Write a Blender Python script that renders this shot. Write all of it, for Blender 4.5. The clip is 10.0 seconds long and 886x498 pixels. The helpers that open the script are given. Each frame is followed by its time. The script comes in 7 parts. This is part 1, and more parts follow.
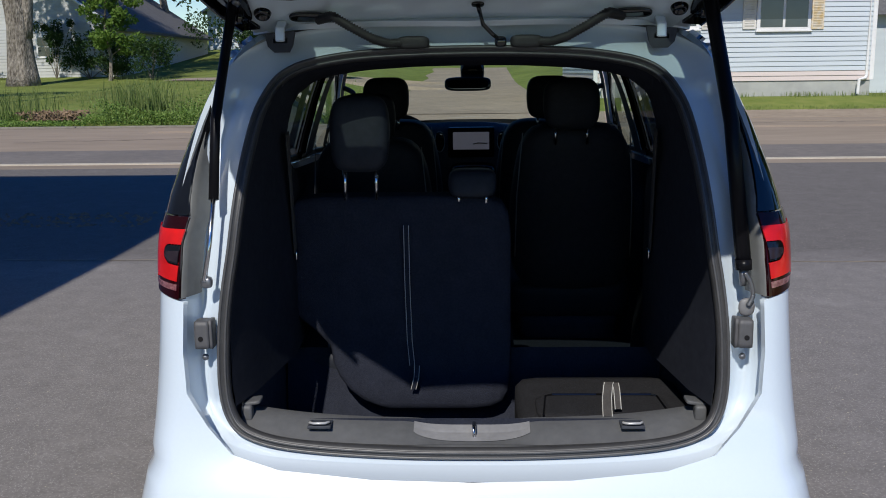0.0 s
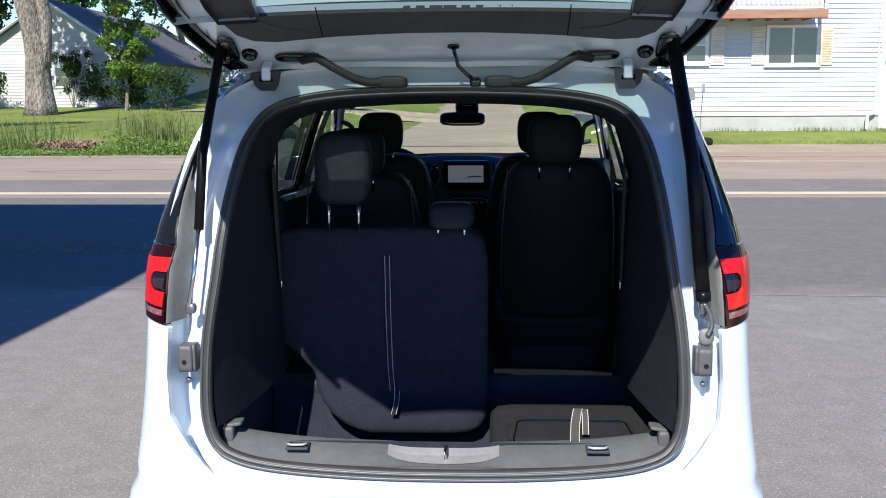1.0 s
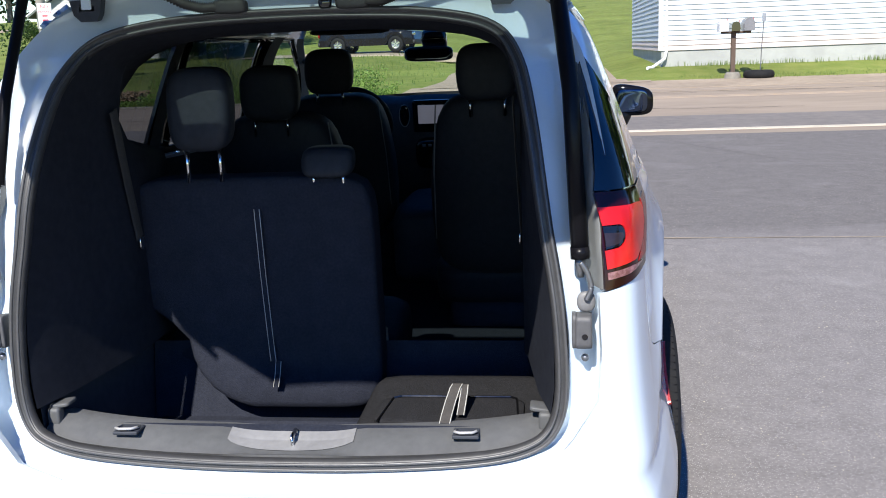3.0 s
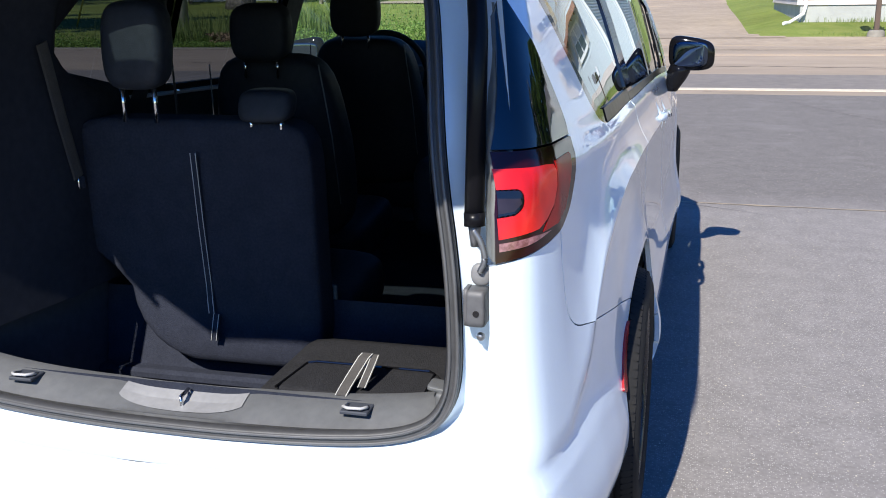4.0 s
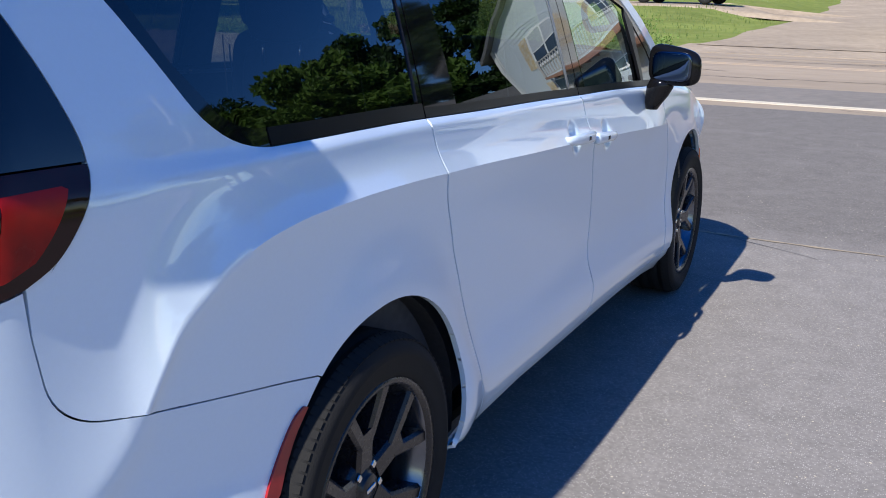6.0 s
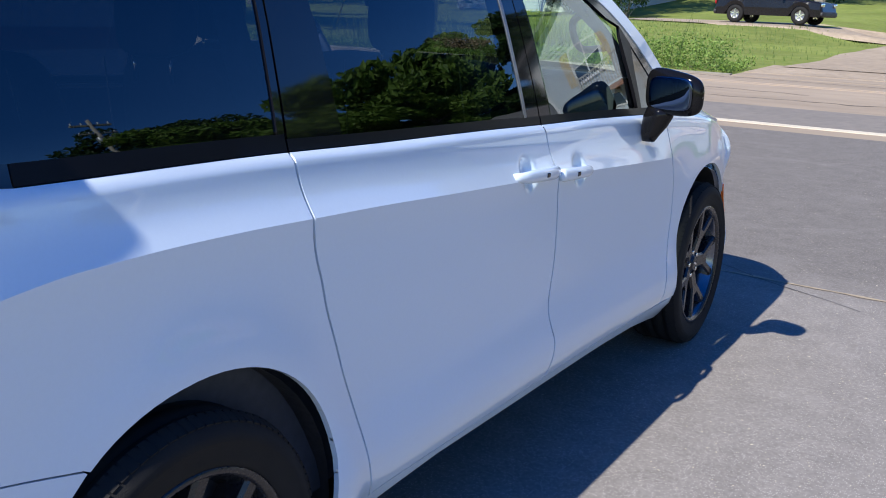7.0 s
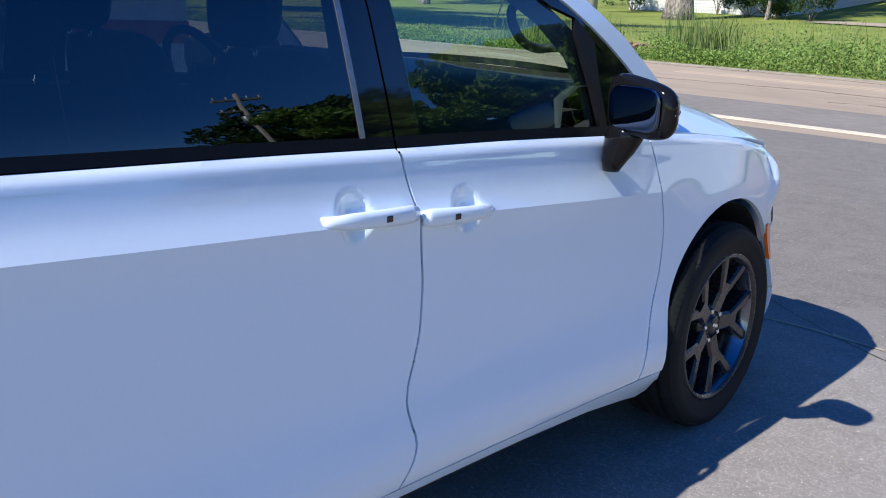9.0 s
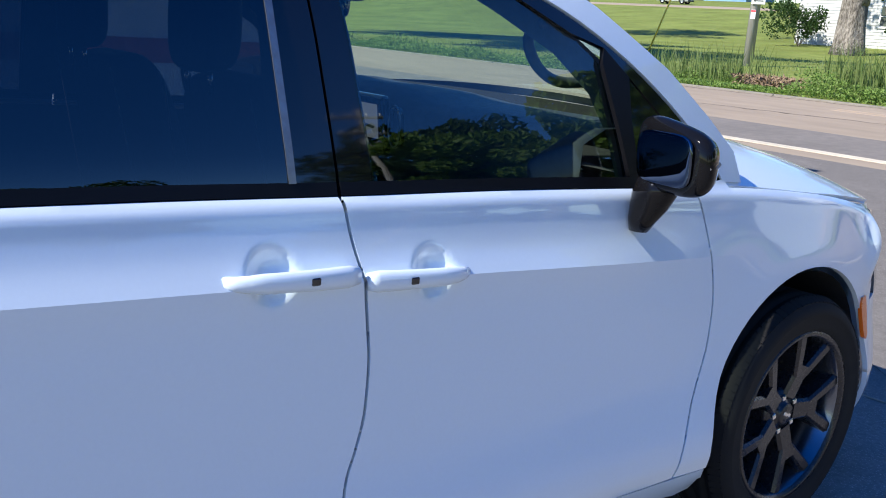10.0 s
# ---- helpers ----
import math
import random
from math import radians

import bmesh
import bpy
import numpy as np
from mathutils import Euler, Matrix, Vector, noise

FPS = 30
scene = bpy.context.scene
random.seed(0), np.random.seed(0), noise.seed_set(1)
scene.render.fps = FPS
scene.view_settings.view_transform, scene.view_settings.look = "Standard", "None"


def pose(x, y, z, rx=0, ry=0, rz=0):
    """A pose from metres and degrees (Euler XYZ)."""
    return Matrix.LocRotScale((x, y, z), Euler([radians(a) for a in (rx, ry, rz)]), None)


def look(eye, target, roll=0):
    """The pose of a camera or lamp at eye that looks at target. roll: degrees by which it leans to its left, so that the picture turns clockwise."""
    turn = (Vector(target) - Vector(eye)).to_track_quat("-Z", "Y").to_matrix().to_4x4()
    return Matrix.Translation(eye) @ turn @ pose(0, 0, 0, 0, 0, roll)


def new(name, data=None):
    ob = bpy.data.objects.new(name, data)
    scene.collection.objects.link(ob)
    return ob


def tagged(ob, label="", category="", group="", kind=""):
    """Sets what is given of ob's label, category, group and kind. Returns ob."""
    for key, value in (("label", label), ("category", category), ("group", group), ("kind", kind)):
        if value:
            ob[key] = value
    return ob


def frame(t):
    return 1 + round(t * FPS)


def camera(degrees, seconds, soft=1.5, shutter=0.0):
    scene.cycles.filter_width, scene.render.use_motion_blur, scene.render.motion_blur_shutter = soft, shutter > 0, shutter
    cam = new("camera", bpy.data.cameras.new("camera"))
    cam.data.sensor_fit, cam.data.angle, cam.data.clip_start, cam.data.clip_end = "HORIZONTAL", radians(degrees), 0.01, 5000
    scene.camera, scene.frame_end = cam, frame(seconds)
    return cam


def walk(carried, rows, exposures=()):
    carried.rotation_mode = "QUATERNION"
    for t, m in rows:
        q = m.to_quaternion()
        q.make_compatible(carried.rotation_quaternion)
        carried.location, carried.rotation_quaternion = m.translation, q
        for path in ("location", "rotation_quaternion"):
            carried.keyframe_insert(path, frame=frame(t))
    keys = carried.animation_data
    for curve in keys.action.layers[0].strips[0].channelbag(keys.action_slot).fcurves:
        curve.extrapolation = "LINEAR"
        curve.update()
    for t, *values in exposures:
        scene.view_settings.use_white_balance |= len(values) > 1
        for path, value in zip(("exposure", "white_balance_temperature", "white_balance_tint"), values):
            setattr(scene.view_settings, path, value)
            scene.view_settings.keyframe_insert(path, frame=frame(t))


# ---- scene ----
cam = camera(50.0, 10.0, soft=1.0)
PATH = [
    (0, (0.013, -3.172, 1.535), (-0.056, -1.207, 1.168), -0.7),
    (0.5, (0.092, -3.255, 1.549), (0.019, -1.284, 1.221), -0.3),
    (1, (0.119, -3.281, 1.551), (0.024, -1.306, 1.249), -0.3),
    (1.5, (0.177, -3.277, 1.554), (0.049, -1.307, 1.235), -0.8),
    (2, (0.274, -3.21, 1.53), (0.11, -1.25, 1.163), -1.5),
    (2.5, (0.427, -3.019, 1.525), (0.241, -1.07, 1.118), -1.9),
    (2.7, (0.497, -2.943, 1.511), (0.303, -0.995, 1.102), -2.1),
    (3.8, (0.993, -2.641, 1.484), (0.519, -0.759, 1.0), -1.0),
    (4, (1.063, -2.562, 1.463), (0.558, -0.695, 0.953), -0.8),
    (4.5, (1.291, -2.374, 1.458), (0.688, -0.548, 0.908), -0.7),
    (5, (1.59, -2.214, 1.459), (0.872, -0.43, 0.911), -0.6),
    (5.5, (1.778, -1.976, 1.415), (0.994, -0.213, 0.89), -0.1),
    (6, (1.911, -1.641, 1.442), (1.063, 0.096, 0.927), 1.3),
    (7.5, (2.204, -0.771, 1.45), (1.111, 0.832, 0.964), 2.3),
    (8, (2.287, -0.482, 1.433), (1.116, 1.061, 0.935), 2.1),
    (8.5, (2.339, -0.231, 1.423), (1.118, 1.27, 0.918), 2.3),
    (9, (2.329, 0.075, 1.437), (1.041, 1.519, 0.932), 2.8),
    (9.5, (2.34, 0.337, 1.407), (0.943, 1.688, 0.935), 2.6),
    (10, (2.326, 0.613, 1.448), (0.817, 1.838, 0.98), 3.9),
]
EXPOSURES = [(0.0, -0.35), (0.5, 0.12), (1.0, 0.6), (3.0, 0.66), (4.5, 0.72), (5.2, 0.68), (6.0, 0.56), (7.5, 0.66), (10.0, 0.72)]
walk(cam, [(t, look(eye, target, roll)) for t, eye, target, roll in PATH], EXPOSURES)

# ---- world, sun ----
world = bpy.data.worlds.new("sky")
scene.world = world
world.use_nodes = True
wn = world.node_tree
wn.nodes.clear()
sky = wn.nodes.new("ShaderNodeTexSky")
sky.sky_type, sky.sun_disc = "NISHITA", False
sky.sun_elevation = radians(42.4)
sky.sun_rotation = radians(190.4)
sky.air_density, sky.dust_density, sky.ozone_density = 1.0, 0.0, 3.0
wbg = wn.nodes.new("ShaderNodeBackground")
wbg.inputs["Strength"].default_value = 0.135
wout = wn.nodes.new("ShaderNodeOutputWorld")
whs = wn.nodes.new("ShaderNodeHueSaturation")
whs.inputs["Hue"].default_value, whs.inputs["Saturation"].default_value, whs.inputs["Value"].default_value = 0.518, 1.39, 0.97
wn.links.new(sky.outputs[0], whs.inputs["Color"])
wn.links.new(whs.outputs[0], wbg.inputs[0])
wn.links.new(wbg.outputs[0], wout.inputs[0])

SUN_WAY = Vector((0.197, 1.077, -1.0)).normalized()
sun = new("sun", bpy.data.lights.new("sun", "SUN"))
sun.data.energy, sun.data.angle, sun.data.color = 5.0, radians(0.53), (1.0, 0.955, 0.88)
sun.rotation_euler = SUN_WAY.to_track_quat("-Z", "Y").to_euler()


# ---- materials ----
def mat(name, c1, c2=None, scale=8.0, rough=0.6, metal=0.0, coat=0.0, bump=0.0, bscale=120.0, wide=0.12, rvar=0.08, spec=0.5, stretch=(1, 1, 1), rand=0.0):
    """A surface with grain and stains at two scales, from object coordinates in metres."""
    m = bpy.data.materials.new(name)
    m.use_nodes = True
    nt = m.node_tree
    b = nt.nodes["Principled BSDF"]
    c2 = c2 or tuple(v * 0.85 for v in c1)
    tc = nt.nodes.new("ShaderNodeTexCoord")
    mp = nt.nodes.new("ShaderNodeMapping")
    mp.inputs["Scale"].default_value = stretch
    nt.links.new(tc.outputs["Object"], mp.inputs["Vector"])
    n1 = nt.nodes.new("ShaderNodeTexNoise")
    n1.inputs["Scale"].default_value, n1.inputs["Detail"].default_value = scale, 6.0
    nt.links.new(mp.outputs[0], n1.inputs["Vector"])
    mix = nt.nodes.new("ShaderNodeMix")
    mix.data_type = "RGBA"
    ramp = nt.nodes.new("ShaderNodeMapRange")
    ramp.inputs["From Min"].default_value, ramp.inputs["From Max"].default_value = 0.3, 0.7
    nt.links.new(n1.outputs["Fac"], ramp.inputs["Value"])
    nt.links.new(ramp.outputs[0], mix.inputs["Factor"])
    mix.inputs["A"].default_value, mix.inputs["B"].default_value = (*c1, 1), (*c2, 1)
    n2 = nt.nodes.new("ShaderNodeTexNoise")
    n2.inputs["Scale"].default_value, n2.inputs["Detail"].default_value = scale * 0.13, 3.0
    nt.links.new(mp.outputs[0], n2.inputs["Vector"])
    val = nt.nodes.new("ShaderNodeMapRange")
    val.inputs["To Min"].default_value, val.inputs["To Max"].default_value = 1.0 - wide, 1.0 + wide
    val.inputs["From Min"].default_value, val.inputs["From Max"].default_value = 0.25, 0.75
    nt.links.new(n2.outputs["Fac"], val.inputs["Value"])
    hsv = nt.nodes.new("ShaderNodeHueSaturation")
    nt.links.new(mix.outputs["Result"], hsv.inputs["Color"])
    last = val.outputs[0]
    if rand:
        oi = nt.nodes.new("ShaderNodeObjectInfo")
        rr = nt.nodes.new("ShaderNodeMapRange")
        rr.inputs["To Min"].default_value, rr.inputs["To Max"].default_value = 1.0 - rand, 1.0 + rand
        nt.links.new(oi.outputs["Random"], rr.inputs["Value"])
        mul = nt.nodes.new("ShaderNodeMath")
        mul.operation = "MULTIPLY"
        nt.links.new(last, mul.inputs[0])
        nt.links.new(rr.outputs[0], mul.inputs[1])
        last = mul.outputs[0]
    nt.links.new(last, hsv.inputs["Value"])
    nt.links.new(hsv.outputs[0], b.inputs["Base Color"])
    rg = nt.nodes.new("ShaderNodeMapRange")
    rg.inputs["To Min"].default_value, rg.inputs["To Max"].default_value = max(rough - rvar, 0.0), min(rough + rvar, 1.0)
    nt.links.new(n1.outputs["Fac"], rg.inputs["Value"])
    nt.links.new(rg.outputs[0], b.inputs["Roughness"])
    b.inputs["Metallic"].default_value = metal
    b.inputs["Coat Weight"].default_value, b.inputs["Coat Roughness"].default_value = coat, 0.03
    b.inputs["Specular IOR Level"].default_value = spec
    if bump:
        n3 = nt.nodes.new("ShaderNodeTexNoise")
        n3.inputs["Scale"].default_value, n3.inputs["Detail"].default_value = bscale, 4.0
        nt.links.new(mp.outputs[0], n3.inputs["Vector"])
        bp = nt.nodes.new("ShaderNodeBump")
        bp.inputs["Strength"].default_value, bp.inputs["Distance"].default_value = 1.0, bump
        nt.links.new(n3.outputs["Fac"], bp.inputs["Height"])
        nt.links.new(bp.outputs[0], b.inputs["Normal"])
    return m


def glass(name, tint, ior=0.095, fall=4.3):
    """A thin pane: it lets tinted light through and mirrors as glass does."""
    m = bpy.data.materials.new(name)
    m.use_nodes = True
    nt = m.node_tree
    nt.nodes.clear()
    out = nt.nodes.new("ShaderNodeOutputMaterial")
    tr = nt.nodes.new("ShaderNodeBsdfTransparent")
    tr.inputs[0].default_value = (*tint, 1)
    gl = nt.nodes.new("ShaderNodeBsdfGlossy")
    gl.inputs["Roughness"].default_value = 0.0
    gl.inputs["Color"].default_value = (0.87, 0.94, 0.97, 1)
    lw = nt.nodes.new("ShaderNodeLayerWeight")
    lw.inputs["Blend"].default_value = 0.5
    pw = nt.nodes.new("ShaderNodeMath")
    pw.operation = "POWER"
    pw.inputs[1].default_value = fall
    nt.links.new(lw.outputs["Facing"], pw.inputs[0])
    fr = nt.nodes.new("ShaderNodeMapRange")
    fr.inputs["To Min"].default_value, fr.inputs["To Max"].default_value = ior, 1.0
    nt.links.new(pw.outputs[0], fr.inputs["Value"])
    mx = nt.nodes.new("ShaderNodeMixShader")
    nt.links.new(fr.outputs[0], mx.inputs[0])
    nt.links.new(tr.outputs[0], mx.inputs[1])
    nt.links.new(gl.outputs[0], mx.inputs[2])
    nt.links.new(mx.outputs[0], out.inputs[0])
    return m


def leafmat(name, c1, c2):
    """Leaves that let some light through; they vary from leaf to leaf."""
    m = bpy.data.materials.new(name)
    m.use_nodes = True
    nt = m.node_tree
    b = nt.nodes["Principled BSDF"]
    geo = nt.nodes.new("ShaderNodeNewGeometry")
    mix = nt.nodes.new("ShaderNodeMix")
    mix.data_type = "RGBA"
    mix.inputs["A"].default_value, mix.inputs["B"].default_value = (*c1, 1), (*c2, 1)
    nt.links.new(geo.outputs["Random Per Island"], mix.inputs["Factor"])
    nt.links.new(mix.outputs["Result"], b.inputs["Base Color"])
    b.inputs["Roughness"].default_value = 0.55
    b.inputs["Specular IOR Level"].default_value = 0.3
    tl = nt.nodes.new("ShaderNodeBsdfTranslucent")
    nt.links.new(mix.outputs["Result"], tl.inputs[0])
    mx = nt.nodes.new("ShaderNodeMixShader")
    mx.inputs[0].default_value = 0.35
    nt.links.new(b.outputs[0], mx.inputs[1])
    nt.links.new(tl.outputs[0], mx.inputs[2])
    nt.links.new(mx.outputs[0], nt.nodes["Material Output"].inputs[0])
    return m


PAINT = mat("white_car_paint", (0.69, 0.785, 0.87), (0.67, 0.765, 0.85), scale=900, rough=0.32, coat=1.0, wide=0.01, rvar=0.03)
PAINT.node_tree.nodes["Principled BSDF"].inputs["Coat IOR"].default_value = 1.7
BLACKGLOSS = mat("gloss_black", (0.006, 0.006, 0.007), scale=40, rough=0.045, coat=0.0, wide=0.1, rvar=0.02, spec=0.85)
TRIM = mat("black_grained_plastic", (0.028, 0.028, 0.03), (0.02, 0.02, 0.022), scale=60, rough=0.55, bump=0.0006, bscale=900)
DARKTRIM = mat("dark_interior_plastic", (0.052, 0.058, 0.072), (0.041, 0.046, 0.058), scale=40, rough=0.65, spec=0.3, bump=0.0004, bscale=700)
SILLTRIM = mat("grey_sill_plastic", (0.115, 0.118, 0.122), (0.095, 0.098, 0.102), scale=50, rough=0.5, bump=0.0005, bscale=900)
GATETRIM = mat("dark_grey_gate_plastic", (0.075, 0.076, 0.08), (0.062, 0.063, 0.066), scale=50, rough=0.5, bump=0.0004, bscale=900)
BLACKCARPET = mat("black_carpet", (0.033, 0.037, 0.052), (0.024, 0.027, 0.040), scale=160, rough=0.95, bump=0.002, bscale=420, spec=0.08)
PILLARTRIM = mat("black_pillar_plastic", (0.024, 0.027, 0.036), (0.018, 0.020, 0.028), scale=40, rough=0.75, spec=0.12, bump=0.0004, bscale=700)
GREYCARPET = mat("grey_carpet", (0.16, 0.155, 0.15), (0.125, 0.12, 0.115), scale=160, rough=0.95, bump=0.002, bscale=420, spec=0.1)
POCKET = mat("grey_pocket_plastic", (0.155, 0.16, 0.158), (0.135, 0.14, 0.138), scale=50, rough=0.5, bump=0.0003, bscale=700)
RIBRUBBER = mat("polished_seal_rib", (0.085, 0.085, 0.088), (0.07, 0.07, 0.072), scale=60, rough=0.35)
ZINC = mat("zinc_plated_steel", (0.52, 0.52, 0.53), (0.44, 0.44, 0.45), scale=60, rough=0.35, metal=0.2)
CUPGREY = mat("pale_grey_plastic", (0.235, 0.235, 0.24), (0.20, 0.20, 0.205), scale=60, rough=0.5)
CARPET = mat("charcoal_carpet", (0.03, 0.03, 0.033), (0.017, 0.017, 0.019), scale=160, rough=0.95, bump=0.003, bscale=420, spec=0.15)
SEATFAB = mat("black_leather", (0.021, 0.024, 0.033), (0.015, 0.018, 0.025), scale=50, rough=0.6, spec=0.3, bump=0.0005, bscale=350)
STITCH = mat("pale_webbing_thread", (0.55, 0.54, 0.5), scale=200, rough=0.8)
STRAP = mat("dark_webbing", (0.07, 0.064, 0.06), (0.05, 0.046, 0.043), scale=300, rough=0.85, bump=0.0006, bscale=1500)
RUBBER = mat("door_seal_rubber", (0.05, 0.05, 0.052), (0.036, 0.036, 0.038), scale=40, rough=0.45, bump=0.0003, bscale=500)
CHROME = mat("bright_steel", (0.72, 0.72, 0.73), (0.66, 0.66, 0.67), scale=80, rough=0.16, metal=1.0, wide=0.03)
STEEL = mat("grey_zinc_steel", (0.34, 0.34, 0.35), (0.27, 0.27, 0.28), scale=60, rough=0.4, metal=0.9)
WEDGEGREY = mat("mid_grey_plastic", (0.10, 0.10, 0.105), (0.08, 0.08, 0.085), scale=60, rough=0.55)
GREYPLASTIC = mat("grey_plastic", (0.2, 0.2, 0.205), (0.16, 0.16, 0.165), scale=60, rough=0.5)
TYRE = mat("tyre_rubber", (0.013, 0.013, 0.014), (0.018, 0.0175, 0.017), scale=25, rough=0.8, spec=0.2, bump=0.0008, bscale=300)
RIM = mat("satin_dark_grey_alloy", (0.015, 0.015, 0.019), (0.011, 0.011, 0.015), scale=60, rough=0.28, metal=0.1, coat=0.15)
DISC = mat("brake_iron", (0.12, 0.115, 0.11), (0.07, 0.06, 0.055), scale=40, rough=0.5, metal=0.7)
REDLENS = mat("red_lamp_lens", (0.85, 0.012, 0.010), (0.38, 0.005, 0.007), scale=9, rough=0.3, coat=0.25)
LAMPRIM = mat("deep_red_lamp_rim", (0.022, 0.002, 0.003), (0.014, 0.001, 0.002), scale=30, rough=0.08, spec=0.4)
SIDELENS = mat("red_outer_lens", (0.42, 0.006, 0.006), (0.22, 0.004, 0.005), scale=14, rough=0.25, spec=0.3)
MIRRORBLACK = mat("black_mirror_shell", (0.006, 0.006, 0.007), scale=40, rough=0.06, wide=0.1, rvar=0.0, spec=0.2)
DARKRED = mat("dark_red_lens", (0.34, 0.014, 0.016), (0.26, 0.011, 0.013), scale=30, rough=0.2, coat=0.25)
LAMPBAR = mat("brown_black_lamp_bar", (0.03, 0.022, 0.026), (0.02, 0.014, 0.018), scale=30, rough=0.12)
CLEARLENS = mat("clear_pink_lens", (0.34, 0.16, 0.17), (0.10, 0.02, 0.024), scale=120, rough=0.25, coat=1.0)
AMBER = mat("amber_marker_lens", (0.95, 0.20, 0.02), (0.85, 0.16, 0.02), scale=60, rough=0.3, coat=0.3)
HEADLAMP = mat("smoked_headlamp_glass", (0.10, 0.105, 0.11), (0.08, 0.085, 0.09), scale=40, rough=0.1, coat=1.0)
BELTBLACK = mat("satin_black_moulding", (0.007, 0.007, 0.009), scale=40, rough=0.3, coat=0.0, wide=0.1, rvar=0.05, spec=0.15)
BARREL = mat("dark_rim_barrel", (0.16, 0.17, 0.20), (0.13, 0.14, 0.17), scale=30, rough=0.2, metal=0.9)
MIRROR = mat("blue_mirror_glass", (0.09, 0.11, 0.15), (0.08, 0.10, 0.14), scale=3, rough=0.02, metal=1.0, wide=0.01, rvar=0.01)
HEADLINER = mat("grey_headliner", (0.06, 0.06, 0.06), (0.05, 0.05, 0.05), scale=200, rough=0.95, spec=0.1)
PRIVACY = glass("privacy_glass", (0.15, 0.163, 0.183))
REARGLASS = glass("tinted_rear_glass", (0.27, 0.34, 0.31))
GREENGLASS = glass("green_glass", (0.72, 0.84, 0.75))
SCREENGLASS = glass("windscreen_glass", (0.84, 0.93, 0.86), 0.05, 6.0)
ASPHALT = mat("driveway_asphalt", (0.222, 0.206, 0.190), (0.168, 0.155, 0.143), scale=55, rough=0.92, bump=0.0005, bscale=420, wide=0.10, spec=0.12)
nt = ASPHALT.node_tree
hs = next(n for n in nt.nodes if n.type == "HUE_SAT")
bsdf = nt.nodes["Principled BSDF"]
tco = next(n for n in nt.nodes if n.type == "TEX_COORD")
# pale stone chips in the binder, and long pale scuffs
chip = nt.nodes.new("ShaderNodeTexVoronoi")
chip.inputs["Scale"].default_value = 150.0
nt.links.new(tco.outputs["Object"], chip.inputs["Vector"])
chr_ = nt.nodes.new("ShaderNodeMapRange")
for k, v in (("From Min", 0.22), ("From Max", 0.42), ("To Min", 0.75), ("To Max", 0.0)):
    chr_.inputs[k].default_value = v
nt.links.new(chip.outputs["Distance"], chr_.inputs["Value"])
pick = nt.nodes.new("ShaderNodeMath")
pick.operation = "GREATER_THAN"
pick.inputs[1].default_value = 0.62
sep = nt.nodes.new("ShaderNodeSeparateColor")
nt.links.new(chip.outputs["Color"], sep.inputs[0])
nt.links.new(sep.outputs[0], pick.inputs[0])
amt = nt.nodes.new("ShaderNodeMath")
amt.operation = "MULTIPLY"
nt.links.new(chr_.outputs[0], amt.inputs[0])
nt.links.new(pick.outputs[0], amt.inputs[1])
chips = nt.nodes.new("ShaderNodeMix")
chips.data_type = "RGBA"
chips.inputs["B"].default_value = (0.42, 0.395, 0.37, 1)
nt.links.new(hs.outputs[0], chips.inputs["A"])
nt.links.new(amt.outputs[0], chips.inputs["Factor"])
smp = nt.nodes.new("ShaderNodeMapping")
smp.inputs["Rotation"].default_value, smp.inputs["Scale"].default_value = (0, 0, 0.6), (0.9, 1.2, 1.0)
nt.links.new(tco.outputs["Object"], smp.inputs["Vector"])
scf = nt.nodes.new("ShaderNodeTexNoise")
scf.inputs["Scale"].default_value, scf.inputs["Detail"].default_value = 1.6, 9.0
nt.links.new(smp.outputs[0], scf.inputs["Vector"])
scr_ = nt.nodes.new("ShaderNodeMapRange")
for k, v in (("From Min", 0.56), ("From Max", 0.80), ("To Min", 0.0), ("To Max", 0.35)):
    scr_.inputs[k].default_value = v
nt.links.new(scf.outputs["Fac"], scr_.inputs["Value"])
scuff = nt.nodes.new("ShaderNodeMix")
scuff.data_type = "RGBA"
scuff.inputs["B"].default_value = (0.33, 0.31, 0.29, 1)
nt.links.new(chips.outputs["Result"], scuff.inputs["A"])
nt.links.new(scr_.outputs[0], scuff.inputs["Factor"])
# the sealed, darker part of the drive beyond the seam
sxyz = nt.nodes.new("ShaderNodeSeparateXYZ")
nt.links.new(tco.outputs["Object"], sxyz.inputs[0])
seal_ = nt.nodes.new("ShaderNodeMapRange")
for k, v in (("From Min", 4.2), ("From Max", 4.9), ("To Min", 1.13), ("To Max", 0.80)):
    seal_.inputs[k].default_value = v
nt.links.new(sxyz.outputs["Y"], seal_.inputs["Value"])
dark = nt.nodes.new("ShaderNodeHueSaturation")
nt.links.new(seal_.outputs[0], dark.inputs["Value"])
nt.links.new(scuff.outputs["Result"], dark.inputs["Color"])
nt.links.new(dark.outputs[0], bsdf.inputs["Base Color"])
ROADGREY = mat("road_asphalt", (0.205, 0.18, 0.155), (0.165, 0.148, 0.13), scale=6, rough=0.9, bump=0.003, bscale=120)
ROADTAN = mat("worn_tan_road", (0.33, 0.262, 0.19), (0.27, 0.215, 0.157), scale=3, rough=0.92, bump=0.003, bscale=90, wide=0.15, stretch=(0.3, 1, 1))
GRAVEL = mat("tan_gravel_drive", (0.38, 0.30, 0.215), (0.29, 0.23, 0.165), scale=5, rough=0.95, bump=0.01, bscale=60, wide=0.18)
LINEWHITE = mat("white_road_paint", (0.62, 0.55, 0.42), (0.50, 0.44, 0.34), scale=20, rough=0.8)
